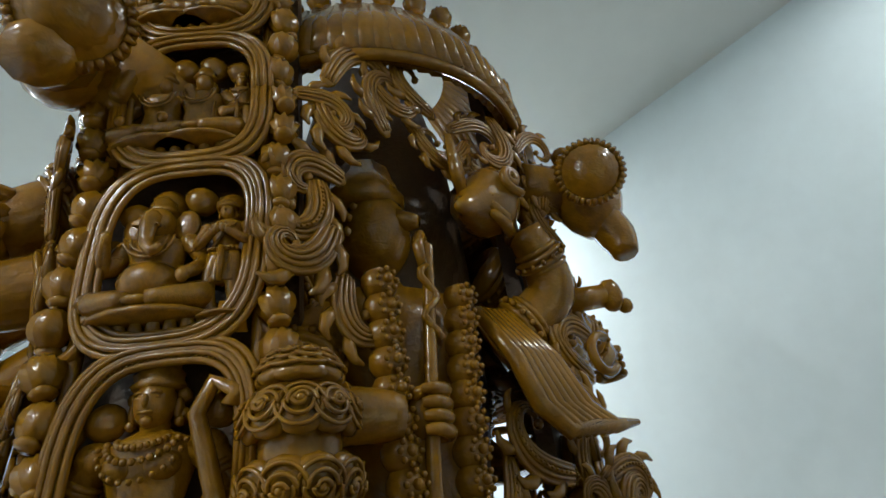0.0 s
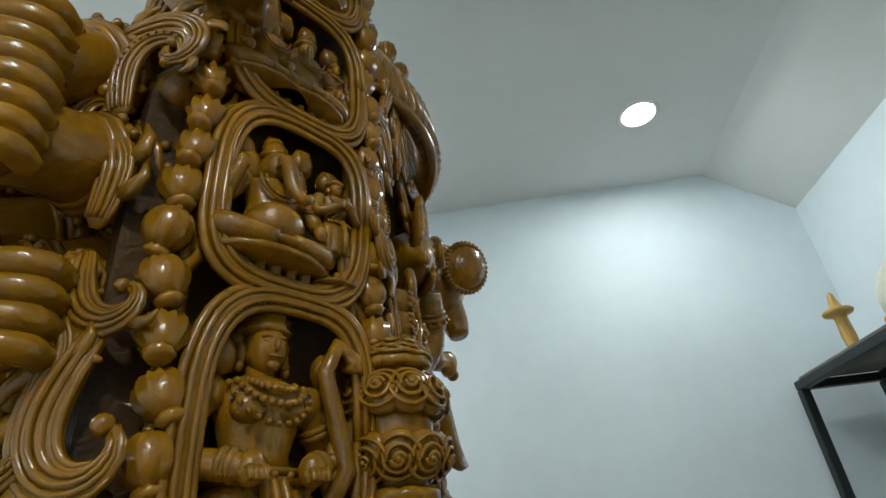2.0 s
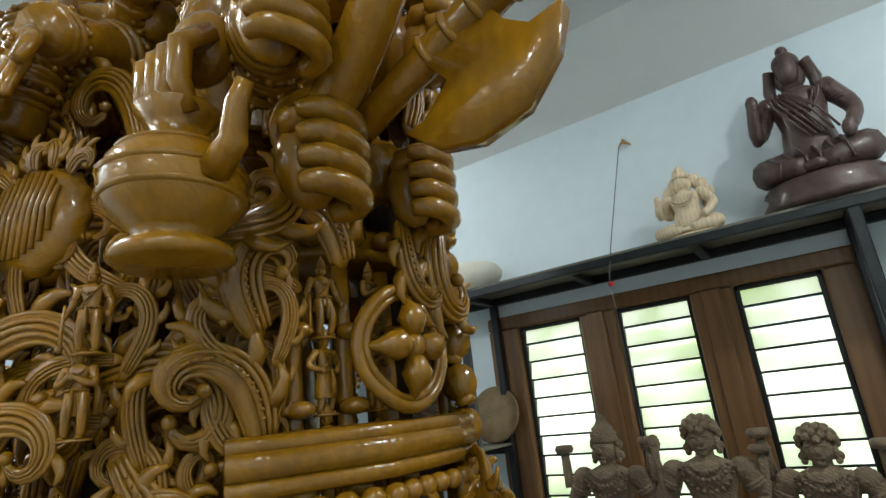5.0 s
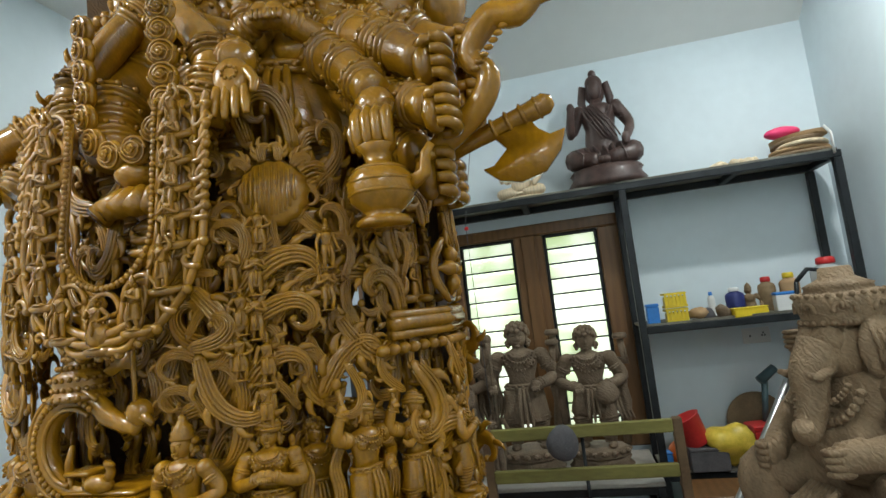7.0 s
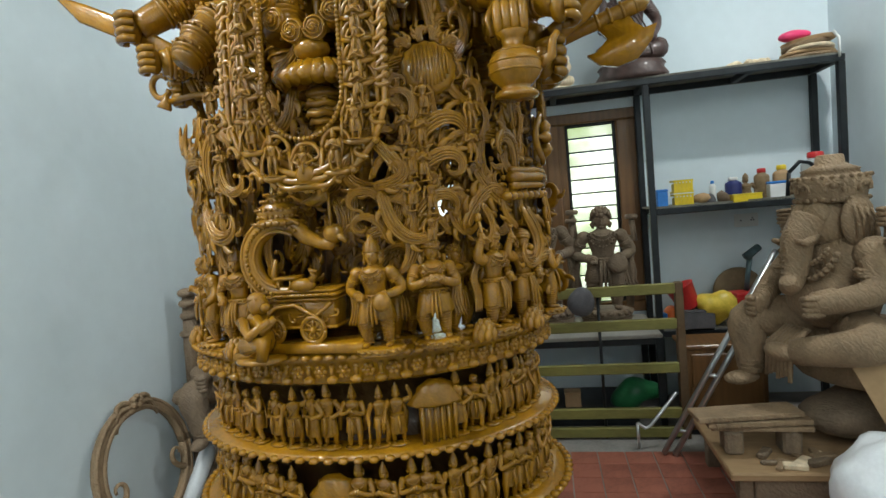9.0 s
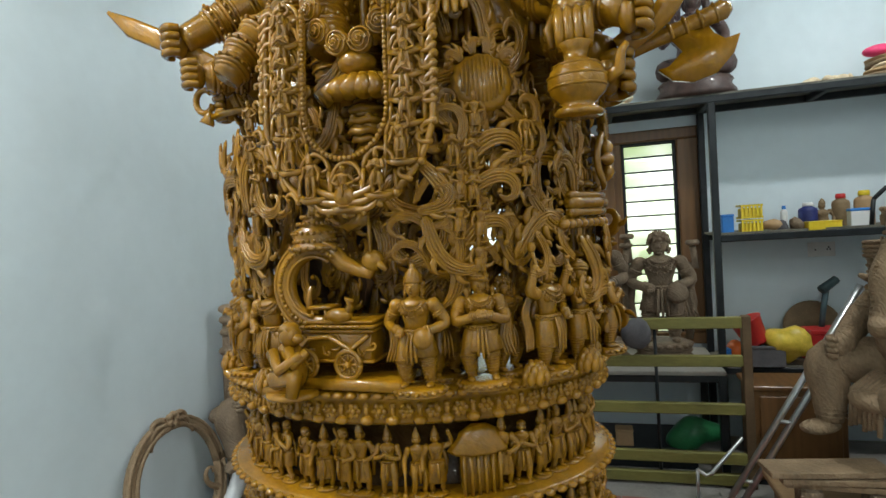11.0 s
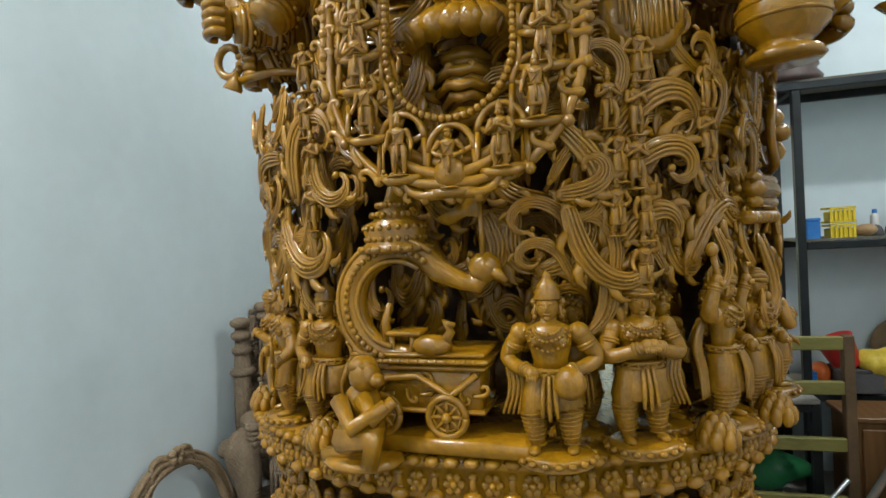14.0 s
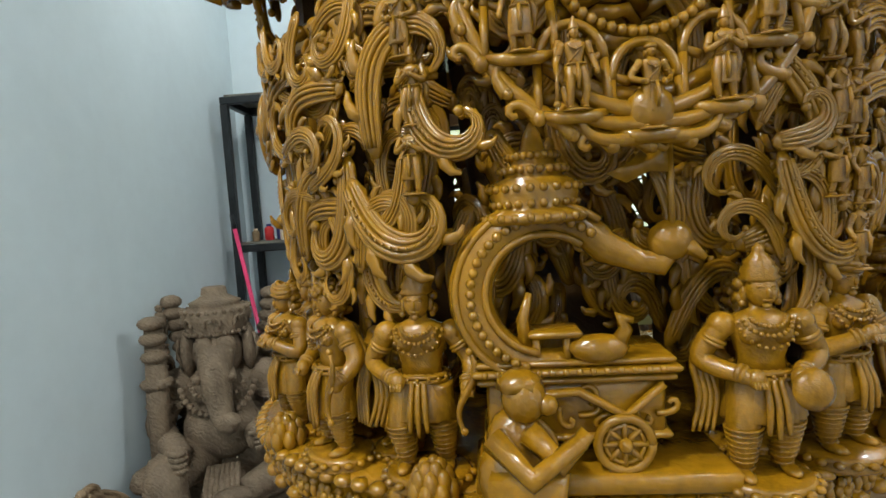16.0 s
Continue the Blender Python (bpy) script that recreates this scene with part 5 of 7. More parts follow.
bud = Shape()
ball(bud, (0, 0, 0), (0.030, 0.030, 0.029), 22, 9, ribs=0.26)
ball(bud, (0, 0, 0.027), 0.007, 6, 4)
lathe(bud, [(0.012, -0.036), (0.018, -0.03), (0.014, -0.022)], 10)
bud = bud.mesh("bud", WOOD)
stem = Shape()
tube(stem, [(0, 0, 0), (0.018, 0, 0.01), (0.032, 0, 0.03), (0.036, 0, 0.055)], [0.010, 0.011, 0.010, 0.007], 7)
stem = stem.mesh("bud_stem", WOOD)
for onto, sg in ((panel, 1), (panel_west, -1)):
    turn = math.degrees(math.atan2(-PN.x * sg, PN.y)) + 180
    fr = add_part("oval_frames", Shape(), label="interlaced ridged oval frames")
    for z0, rz, lean, nm in ((1.775, 0.175, 0.01, 0), (2.112, 0.15, 0.012, 1), (2.415, 0.142, -0.005, 2), (2.70, 0.13, 0.0, 3)):
        s = Shape()
        oval(s, onto, 0.203, z0, 0.120, rz, 0.0125, 0.014, lean)
        part("oval_frame", s, WOOD, fr)
        if nm == 0:
            stand(courtier(93, 5).mesh("carved_figure", WOOD), onto(0.185, 1.50, -0.02), turn, 0.43, name="carved_figure")
            s = Shape()
            tube(s, [onto(u, z, 0.02) for u, z in ((0.25, 1.68), (0.29, 1.74), (0.27, 1.81), (0.255, 1.86), (0.275, 1.90), (0.305, 1.885), (0.30, 1.865))], [0.012, 0.014, 0.013, 0.012, 0.012, 0.013, 0.016], 9)
            add_part("curled_tail", s)
            stand(variants[3], onto(0.275, z0 - rz + 0.02, 0.01), turn, 0.15, name="figurine")
        elif nm == 1:
            stand(seated(1.0, 14, True).mesh("carved_figure", WOOD), onto(0.17, z0 - rz + 0.035, 0.0), turn, 0.215, name="carved_figure")
            stand(variants[1], onto(0.275, z0 - rz + 0.03, 0.01), turn, 0.20)
        else:
            for q, k in ((0.145, 0), (0.215, 5)):
                stand(seated(1.0, 30 + k, False).mesh("carved_figure", WOOD), onto(q, z0 - rz + 0.035, 0.0), turn, 0.185, name="carved_figure")
            stand(variants[6], onto(0.28, z0 - rz + 0.03, 0.0), turn, 0.17)
        s = Shape()
        for k in ((0, 3) if nm == 0 else range(4)):
            ball(s, onto(0.125 + 0.05 * k, z0 + rz * 0.72 - abs(k - 1.5) * 0.02, -0.012), (0.028, 0.02, 0.026), 10, 7, ribs=0.1)
        for k in range(9):
            tube(s, [onto(0.105 + 0.024 * k, z0 - rz + 0.012, 0.0), onto(0.11 + 0.024 * k, z0 - rz + 0.045 + 0.01 * (k % 2), 0.015)], [0.014, 0.006], 6)
        add_part("carved_ground", s)
    for k in range(20):
        z = 1.48 + k * 0.066
        for u, d in ((0.048 - 0.012 * math.sin(k), 0.005), (0.350 + 0.006 * math.sin(k * 2), 0.0)):
            if u > 0.3 and z < 1.93:
                continue
            ob = add_part("bud", bud)
            ob.matrix_basis = Matrix.Translation(onto(u, z, d)) @ pose(0, 0, 0, rng.uniform(-25, 25), rng.uniform(-25, 25), turn) @ Matrix.Diagonal((1, 1, 1.05, 1))
            if k % 2 == 0:
                add_part("bud_stem", stem, m=Matrix.Translation(onto(u + 0.01, z - 0.05, d - 0.01)) @ pose(0, 0, 0, 0, 0, turn + (0 if u < 0.2 else 180)))
    s = Shape()
    for u in (0.065, 0.322):
        tube(s, [onto(u, 1.09 + 0.19 * i, -0.012) for i in range(10)], 0.012, 7)
    add_part("panel_post", s)
    s = Shape()
    for k, a in enumerate((-62, -22, 20, 60) if sg == 1 else ()):
        for q in range(6):
            b = radians(-95 + 36 * q + (18 if k % 2 else 0))
            n = (PU * math.sin(b) + PN * math.cos(b)) * math.cos(radians(a)) + Vector((0, 0, math.sin(radians(a))))
            p = onto(0.385, 1.80, 0.010) + Vector((n.x * 0.058, n.y * 0.058, n.z * 0.115))
            rose(s, p, n.to_track_quat("-Y", "Z").to_matrix(), 0.036)
    if sg == 1:
        ball(s, onto(0.385, 1.80, 0.010), (0.055, 0.055, 0.125), 14, 9)
        add_part("rose_boss", s, label="bulging boss of carved roses")
    s = Shape()
    for k in range(14):
        ball(s, onto(0.35 + 0.03 * math.sin(k * 0.5), 1.12 + k * 0.045, -0.02), (0.036, 0.036, 0.03), 12, 7, ribs=0.08)
        for j in range(6):
            w = 2 * math.pi * j / 6
            ball(s, onto(0.35 + 0.03 * math.sin(k * 0.5) + 0.018 * math.cos(w), 1.12 + k * 0.045 + 0.016 * math.sin(w), 0.01), 0.008, 6, 4)
    add_part("flower_garland", s, label="thick flower-studded garland")
    # added board, coloured dark to give the shade behind the oval frames
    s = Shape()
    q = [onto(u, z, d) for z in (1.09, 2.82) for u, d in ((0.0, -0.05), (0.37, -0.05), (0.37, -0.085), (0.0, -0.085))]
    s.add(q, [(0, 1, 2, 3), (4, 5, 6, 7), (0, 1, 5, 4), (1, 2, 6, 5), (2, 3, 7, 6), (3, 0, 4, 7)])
    part("shade_backing", s, WOOD_SHADED, sculpture, "added board behind the frames, coloured dark for shade", False)
    foliage(onto, 0.02, 0.36, 1.12, 1.55, 0.11, 0.014, -0.01, 0.02, 31)
    # side face with flower ring
    so = side if sg == 1 else side_west
    s = Shape()
    for q, r in ((0.080, 0.009), (0.069, 0.006)):
        tube(s, [so(-0.124 + q * math.cos(a), 1.66 + q * math.sin(a), 0.02) for a in [2 * math.pi * i / 32 for i in range(33)]], r, 8)
    ball(s, so(-0.124, 1.66, 0.03), 0.019, 12, 8)
    for k in range(4):
        a = math.pi / 2 * k
        c, q = math.cos(a), math.sin(a)
        tube(s, [so(-0.124 + c * f, 1.66 + q * f, 0.022 + e) for f, e in ((0.012, 0), (0.024, 0.01), (0.037, 0.012), (0.048, 0.009), (0.058, 0.005), (0.072, 0))], [0.008, 0.017, 0.0215, 0.017, 0.009, 0.002], 10)
        ball(s, so(-0.124 + c * 0.045, 1.66 + q * 0.045, 0.042), 0.006, 6, 4)
    add_part("flower_roundel", s, label="four-petalled flower in a ring")
    foliage(so, -0.36 if sg == 1 else -0.12, 0.01, 1.57, 1.86, 0.085, 0.0105, 0.0, 0.025, 41 + sg, lambda u, z: math.hypot(u + 0.124, z - 1.66) < 0.125)
    foliage(so, -0.11, 0.0, 1.80, 2.6, 0.095, 0.013, 0.0, 0.03, 51 + sg)
    foliage(so, -0.28 if sg == 1 else -0.1, 0.0, 1.14, 1.46, 0.11, 0.013, -0.02, 0.02, 61 + sg)
    s = Shape()
    for zz, r in ((1.555, 0.012), (1.535, 0.018), (1.51, 0.012)):
        tube(s, [so((-0.34 if sg == 1 else -0.10) + (0.044 if sg == 1 else 0.014) * i, zz, 0.012) for i in range(9)], r, 8)
    for i in range(13 if sg == 1 else 5):
        ball(s, so(-0.01 - 0.03 * i, 1.48, 0.012), (0.017, 0.017, 0.014), 8, 5)
    add_part("moulding", s)

# back niche: large half-figure with conch, rod, sash and garlands
s = Shape()
lathe(s, [(0.16, 1.45), (0.17, 1.6), (0.15, 1.78), (0.15, 1.9), (0.19, 2.02), (0.17, 2.10), (0.07, 2.13), (0.06, 2.18)], 20, (0.06, 0.06, 0), sy=0.7)
ball(s, (0.115, 0.10, 2.24), (0.075, 0.085, 0.10), 16, 10)
tube(s, [(0.10, 0.16, 2.25), (0.075, 0.20, 2.235)], [0.03, 0.014], 8)
lathe(s, [(0.085, 2.29), (0.095, 2.31), (0.08, 2.34), (0.06, 2.40)], 18, (0.13, 0.09, 0), ridge=0.06)
for k in range(10):
    ball(s, (0.115 + 0.08 * math.cos(k * 0.33), 0.13, 2.22 + 0.10 * math.sin(k * 0.33)), 0.010, 6, 4)
add_part("carved_bust", s)
add_part("carved_arm", limb([(0.24, 0.12, 2.02), (0.33, 0.2, 1.87), (0.19, 0.25, 1.845)], [0.055, 0.048, 0.036], (0.3, 0.72)))
add_part("carved_fist", fist(Shape(), (0.145, 0.245, 1.85), Matrix.Rotation(radians(200), 3, "Z"), 0.042))
s = Shape()
tube(s, [(0.155, 0.262, 1.45), (0.15, 0.26, 1.75), (0.105, 0.25, 2.10), (0.098, 0.245, 2.15), (0.115, 0.25, 2.165), (0.125, 0.255, 2.14), (0.12, 0.255, 2.10)], [0.012, 0.012, 0.011, 0.012, 0.012, 0.011, 0.008], 9)
tube(s, [(0.118 + 0.016 * math.sin(k), 0.262, 2.10 - 0.012 * k) for k in range(12)], 0.007, 6)
add_part("rod", s, label="long carved rod with a hooked top")
s = Shape()
m = Matrix.Rotation(radians(-60), 3, "Y") @ Matrix.Rotation(radians(20), 3, "X")
lathe(s, [(0.008, -0.12), (0.018, -0.09), (0.03, -0.06), (0.034, -0.055), (0.05, -0.02), (0.075, 0.02), (0.08, 0.05), (0.06, 0.085), (0.035, 0.10), (0.04, 0.12), (0.03, 0.14)], 20, (-0.06, 0.24, 2.29), ridge=0.04, m=m)
pts = curl_points(0, 0, 0, 0.30, 700, 26, 0.6)
tube(s, [(-0.13 + a * 0.7, 0.305, 2.30 + b * 0.7) for a, b in pts], 0.010, 7)
add_part("conch", s, label="large carved conch shell with a spiral")
add_part("carved_arm", limb([(-0.14, 0.12, 2.02), (-0.25, 0.22, 2.12), (-0.17, 0.25, 2.25)], [0.06, 0.055, 0.04], (0.3, 0.8)))
s = Shape()
for k in range(4):
    tube(s, [(-0.16, 0.22, 2.235 + k * 0.018), (-0.10, 0.27, 2.235 + k * 0.02), (-0.05, 0.285, 2.24 + k * 0.022)], [0.016, 0.014, 0.009], 8)
for k in range(3):
    tube(s, [(-0.01, 0.25, 2.30 + k * 0.02), (0.02, 0.27, 2.33 + k * 0.025), (0.03, 0.275, 2.36 + k * 0.028)], [0.014, 0.012, 0.008], 7)
add_part("carved_fingers", s)
s = Shape()
for k in range(7):
    f = k / 6
    tube(s, [(-0.02 - 0.08 * f, 0.22, 2.05), (-0.05 - 0.10 * f, 0.27, 1.95), (-0.08 - 0.12 * f, 0.28, 1.86), (-0.13 - 0.13 * f, 0.29, 1.815 + 0.01 * f), (-0.20 - 0.12 * f, 0.30, 1.83)], [0.014, 0.017, 0.018, 0.016, 0.006], 8)
add_part("sash", s, label="fluttering pleated sash")
for x0, x1 in ((0.03, 0.04), (0.20, 0.12)):
    s = Shape()
    for k in range(15):
        f = k / 14
        c = (x0 + (x1 - x0) * f + 0.02 * math.sin(f * 3), 0.235, 2.06 - 0.62 * f)
        ball(s, c, (0.034, 0.03, 0.03), 12, 7, ribs=0.06)
        for j in range(8):
            a = 2 * math.pi * j / 8
            ball(s, (c[0] + 0.018 * math.cos(a), c[1] + 0.027, c[2] + 0.018 * math.sin(a)), 0.0055, 6, 4)
        ball(s, (c[0], c[1] + 0.03, c[2]), 0.009, 6, 4)
    add_part("flower_garland", s, label="thick flower-studded garland")
s = Shape()
tube(s, [(0.375 * math.cos(a), -0.02 + 0.335 * math.sin(a), 2.57) for a in [radians(-8 + 7 * i) for i in range(29)]], 0.014, 8)
dome = add_part("shell_dome", s, label="ribbed shell-like dome over the niche")
for j in range(40):
    a = radians(-8 + 196 * j / 39)
    c, q = math.cos(a), math.sin(a)
    s = Shape()
    tube(s, [(0.37 * c, -0.02 + 0.33 * q, 2.575), (0.355 * c, -0.02 + 0.315 * q, 2.67), (0.31 * c, -0.02 + 0.27 * q, 2.77), (0.22 * c, -0.02 + 0.19 * q, 2.85)], [0.030, 0.031, 0.028, 0.020], 8)
    part("rib", s, WOOD, dome)
foliage(niche, -0.30, 0.34, 2.38, 2.54, 0.10, 0.011, 0.06, 0.10, 71)
foliage(niche, 0.22, 0.34, 1.98, 2.42, 0.095, 0.012, 0.05, 0.09, 73)
foliage(niche, -0.36, -0.24, 1.5, 2.42, 0.10, 0.012, 0.05, 0.08, 75)
foliage(niche, -0.30, 0.0, 1.45, 1.80, 0.11, 0.012, 0.0, 0.06, 77)
# finial row over the dome
for k in range(12):
    a = radians(5 + 170 * k / 11)
    ob = add_part("bud", bud)
    ob.matrix_basis = pose(0.30 * math.cos(a), -0.02 + 0.27 * math.sin(a), 2.845) @ Matrix.Diagonal((1.0, 1.0, 1.25, 1))
# round disc with a rayed rim on the projecting head, and clutter of small emblems
s = Shape()
lathe(s, [(0.076, -0.006), (0.082, 0), (0.072, 0.012), (0.066, 0.014), (0.06, 0.03), (0.03, 0.042)], 36, ridge=0.05)
for k in range(34):
    a = 2 * math.pi * k / 34
    tube(s, [(0.074 * math.cos(a) * 0.9, 0.074 * math.sin(a) * 0.9, 0.017), (0.074 * math.cos(a) * 1.08, 0.074 * math.sin(a) * 1.08, 0.006)], [0.007, 0.005], 6)
ball(s, (0, 0, 0.012), (0.074 * 0.78, 0.074 * 0.78, 0.040), 24, 10)
add_part("sun_disc", s, m=Matrix.Translation((-0.325, 0.355, 2.385)) @ Vector((0.75, 0.62, -0.30)).to_track_quat("Z", "Y").to_matrix().to_4x4(), label="round boss with a rayed rim")
s = Shape()
ball(s, (-0.42, 0.27, 2.405), (0.105, 0.085, 0.125), 14, 9, ribs=0.05)
flow(s, [(-0.43, 0.28, 2.34), (-0.455, 0.30, 2.27), (-0.45, 0.31, 2.22)], [0.05, 0.045, 0.03], 10)
tube(s, [(-0.25, 0.20, 2.42), (-0.40, 0.24, 2.41)], [0.06, 0.07], 10)
for k in range(5):
    ball(s, (-0.36 - 0.035 * k, 0.27, 2.50 - 0.008 * k * k), 0.028, 8, 6)
add_part("carved_head", s)
s = Shape()
lathe(s, [(0.085, -0.006), (0.092, 0), (0.08, 0.012), (0.07, 0.02), (0.05, 0.035)], 30, ridge=0.05)
for k in range(34):
    a = 2 * math.pi * k / 34
    tube(s, [(0.083 * math.cos(a) * 0.9, 0.083 * math.sin(a) * 0.9, 0.017), (0.083 * math.cos(a) * 1.08, 0.083 * math.sin(a) * 1.08, 0.006)], [0.007, 0.005], 6)
ball(s, (0, 0, 0.012), (0.083 * 0.78, 0.083 * 0.78, 0.040), 24, 10)
add_part("sun_disc", s, m=Matrix.Translation((0.685, 0.185, 2.46)) @ Vector((0.05, 0.85, -0.5)).to_track_quat("Z", "Y").to_matrix().to_4x4(), label="round boss with a rayed rim")
s = Shape()
ball(s, (0.68, 0.06, 2.50), (0.085, 0.09, 0.11), 18, 11, ribs=0.05)
for k in range(4):
    tube(s, [(0.60, 0.10 - 0.03 * k, 2.40), (0.58, 0.10 - 0.03 * k, 2.50), (0.62, 0.09 - 0.03 * k, 2.60)], 0.016, 7)
tube(s, [(0.40, 0.0, 2.45), (0.62, 0.03, 2.50)], [0.09, 0.10], 10)
tube(s, [(0.70, 0.12, 2.44), (0.72, 0.17, 2.36)], [0.07, 0.04], 10)
add_part("carved_head", s)
s = Shape()
tube(s, [(-0.30, 0.22, 2.11), (-0.38, 0.26, 2.12)], [0.03, 0.028], 8)
ball(s, (-0.40, 0.27, 2.12), (0.035, 0.03, 0.04), 9, 6, ribs=0.15)
ball(s, (-0.43, 0.28, 2.095), 0.018, 8, 6)
tube(s, [(-0.33 + 0.04 * math.cos(a), 0.26, 1.98 + 0.04 * math.sin(a)) for a in [radians(-140 + 250 * i / 10) for i in range(11)]], 0.011, 7)
add_part("emblem", s)

# ---- loose things in the workshop ----
def jar(name, label, cat, at, r, h, mat, capmat, group="", body="body", cap="cap"):
    t = thing(name, label, cat, group, at=at)
    part(body, lathe(Shape(), [(r * 0.92, 0), (r, h * 0.04), (r, h * 0.72), (r * 0.9, h * 0.78), (r * 0.5, h * 0.84), (r * 0.5, h * 0.88)], 18), mat, t)
    part(cap, lathe(Shape(), [(r * 0.55, h * 0.86), (r * 0.58, h * 0.88), (r * 0.55, h * 0.98), (r * 0.4, h)], 16), capmat, t)
    return t


def carton(name, label, cat, at, size, mat, turn=0, lidmat=None, group=""):
    t = thing(name, label, cat, group, at=at, turn=turn)
    x, y, z = size
    part("body", box(Shape(), (-x / 2, -y / 2, 0), (x / 2, y / 2, z * 0.86), 0.004), mat, t, smooth=False)
    part("lid", box(Shape(), (-x / 2 - 0.002, -y / 2 - 0.002, z * 0.86), (x / 2 + 0.002, y / 2 + 0.002, z), 0.004), lidmat or mat, t, smooth=False)
    return t


def statue(name, label, s, mat, at, turn, h, group=""):
    ob = part(name, s, mat)
    ob.matrix_basis = pose(*at, 0, 0, turn) @ Matrix.Diagonal((h, h, h, 1))
    return tagged(ob, label, "statue", group)


def lump(s, c, r, seed, rings=9, seg=14, amp=0.18, freq=6):
    k = len(s.v)
    ball(s, (0, 0, 0), r, seg, rings)
    c = Vector(c)
    for i in range(k, len(s.v)):
        p = Vector(s.v[i])
        q = noise.noise(p * freq + Vector((seed * 3.1, seed, 0)))
        s.v[i] = tuple(c + p * (1 + amp * q * 2))
    return s


# three small statues on the window table
tb = thing("window_table", "black steel table with a pale top below the window", "table", at=(0, 0, 0))
part("tabletop", box(Shape(), (0.0, 1.45, 0.58), (1.27, 2.06, 0.605), 0.005), material("pale_laminate", (0.35, 0.33, 0.29), 0.5, 0, 0.2, 6), tb, smooth=False)
for x in (0.0, 1.23):
    for y in (1.45, 2.02):
        part("leg", box(Shape(), (x, y, 0), (x + 0.04, y + 0.04, 0.58), 0.003), BLACK, tb, smooth=False)
part("apron", box(Shape(), (0.04, 1.455, 0.54), (1.23, 1.485, 0.579), 0.003), BLACK, tb, smooth=False)


def deity(seed):
    s = courtier(seed, (1, 4, 0)[seed % 3])
    s2 = Shape()
    lathe(s2, [(0.22, 0), (0.235, 0.02), (0.20, 0.05), (0.22, 0.075), (0.17, 0.09)], 20, sy=0.8)
    s2.add([(x * 0.92, y * 0.92, z * 0.92 + 0.085) for x, y, z in s.v], s.f)
    for k in (-1, 1):
        tube(s2, [(k * 0.14, 0.03, 0.77), (k * 0.27, 0.04, 0.74), (k * 0.25, 0.0, 0.90)], [0.04, 0.035, 0.025], 8)
        lathe(s2, [(0.045, -0.02), (0.055, 0), (0.045, 0.02)], 10, (k * 0.25, 0, 0.93))
        tube(s2, [(k * 0.20, 0.05, 0.72), (k * 0.24, 0.05, 0.45), (k * 0.2, 0.05, 0.15)], [0.03, 0.035, 0.03], 6)
    return s2


for x, h, sd, tn in ((0.20, 0.80, 202, -4), (0.60, 0.82, 207, 6), (0.985, 0.76, 211, -3)):
    statue("carved_statue", "dusty grey-brown wooden standing deity statue on a table", deity(sd), RAW_D, (x, 1.76, 0.605), tn, h, "standing statues by the window")
statue("carved_statue", "small dusty wooden standing figure on a table", figure(1.0, 77, 1.1, False), RAW_D, (0.42, 1.58, 0.605), 10, 0.33, "standing statues by the window")

# slatted rack of greenish wood in front of the table
bn = thing("slatted_rack", "greenish wooden slatted rack standing upright", "rack")
for x in (0.40, 1.33):
    part("post", box(Shape(), (x, 1.34, 0), (x + 0.045, 1.385, 0.93), 0.004), material("brown_post", (0.13, 0.08, 0.04), 0.6, 0, 0.3, 8), bn, smooth=False)
for z in (0.865, 0.66, 0.40, 0.13, 0.015):
    part("slat", box(Shape(), (0.445, 1.335, z), (1.33, 1.365, z + 0.062), 0.005), BENCHW, bn, smooth=False)
part("metal_upright", tube(Shape(), [(0.90, 1.372, 0.0), (0.90, 1.372, 0.90)], 0.009, 8), BLACK, bn)
s = Shape()
lump(s, (0.80, 1.34, 0.86), (0.075, 0.035, 0.095), 3)
tagged(part("cloth", s, GREY), "crumpled dark cloth hung over the slatted rack", "cloth")
s = Shape()
lump(s, (1.10, 1.62, 0.19), (0.16, 0.10, 0.09), 5, amp=0.3)
tagged(part("plastic_bag", s, GREENP), "crumpled green plastic bag under the table", "bag")
carton("storage_box", "dark storage chest under the window table", "box", (0.62, 1.75, 0.0), (1.0, 0.4, 0.12), BLACK)
carton("small_box", "small pale cardboard box under the table", "box", (0.72, 1.60, 0.12), (0.10, 0.08, 0.10), CARD)
carton("small_box", "small grey cardboard box under the table", "box", (0.33, 1.62, 0.12), (0.13, 0.10, 0.12), RAW_D, 12)

# cabinet and things right of the window
cb = thing("low_cabinet", "reddish-brown wooden low cabinet beside the rack", "cabinet", at=(1.60, 1.52, 0))
part("body", box(Shape(), (-0.22, -0.12, 0.03), (0.22, 0.13, 0.52), 0.006), FRAMEW, cb, smooth=False)
part("door", box(Shape(), (-0.19, -0.135, 0.06), (0.19, -0.121, 0.49), 0.004), FRAMEW, cb, smooth=False)
part("top", box(Shape(), (-0.24, -0.14, 0.52), (0.24, 0.14, 0.545), 0.005), FRAMEW, cb, smooth=False)
part("plinth", box(Shape(), (-0.21, -0.11, 0), (0.21, 0.12, 0.03), 0.003), BLACK, cb, smooth=False)
s = Shape()
lathe(s, [(0.06, 0), (0.065, 0.01), (0.085, 0.15), (0.09, 0.155), (0.082, 0.156), (0.06, 0.02)], 20)
mug = tagged(part("red_tub", s, RED), "tilted red plastic tub", "tub")
mug.matrix_basis = pose(1.50, 1.74, 0.70, 0, -24, 0)
carton("storage_box", "grey carton holding odds and ends", "box", (1.53, 1.74, 0.575), (0.19, 0.16, 0.12), GREY)
s = Shape()
lump(s, (1.66, 1.74, 0.685), (0.12, 0.09, 0.11), 9, amp=0.32, freq=9)
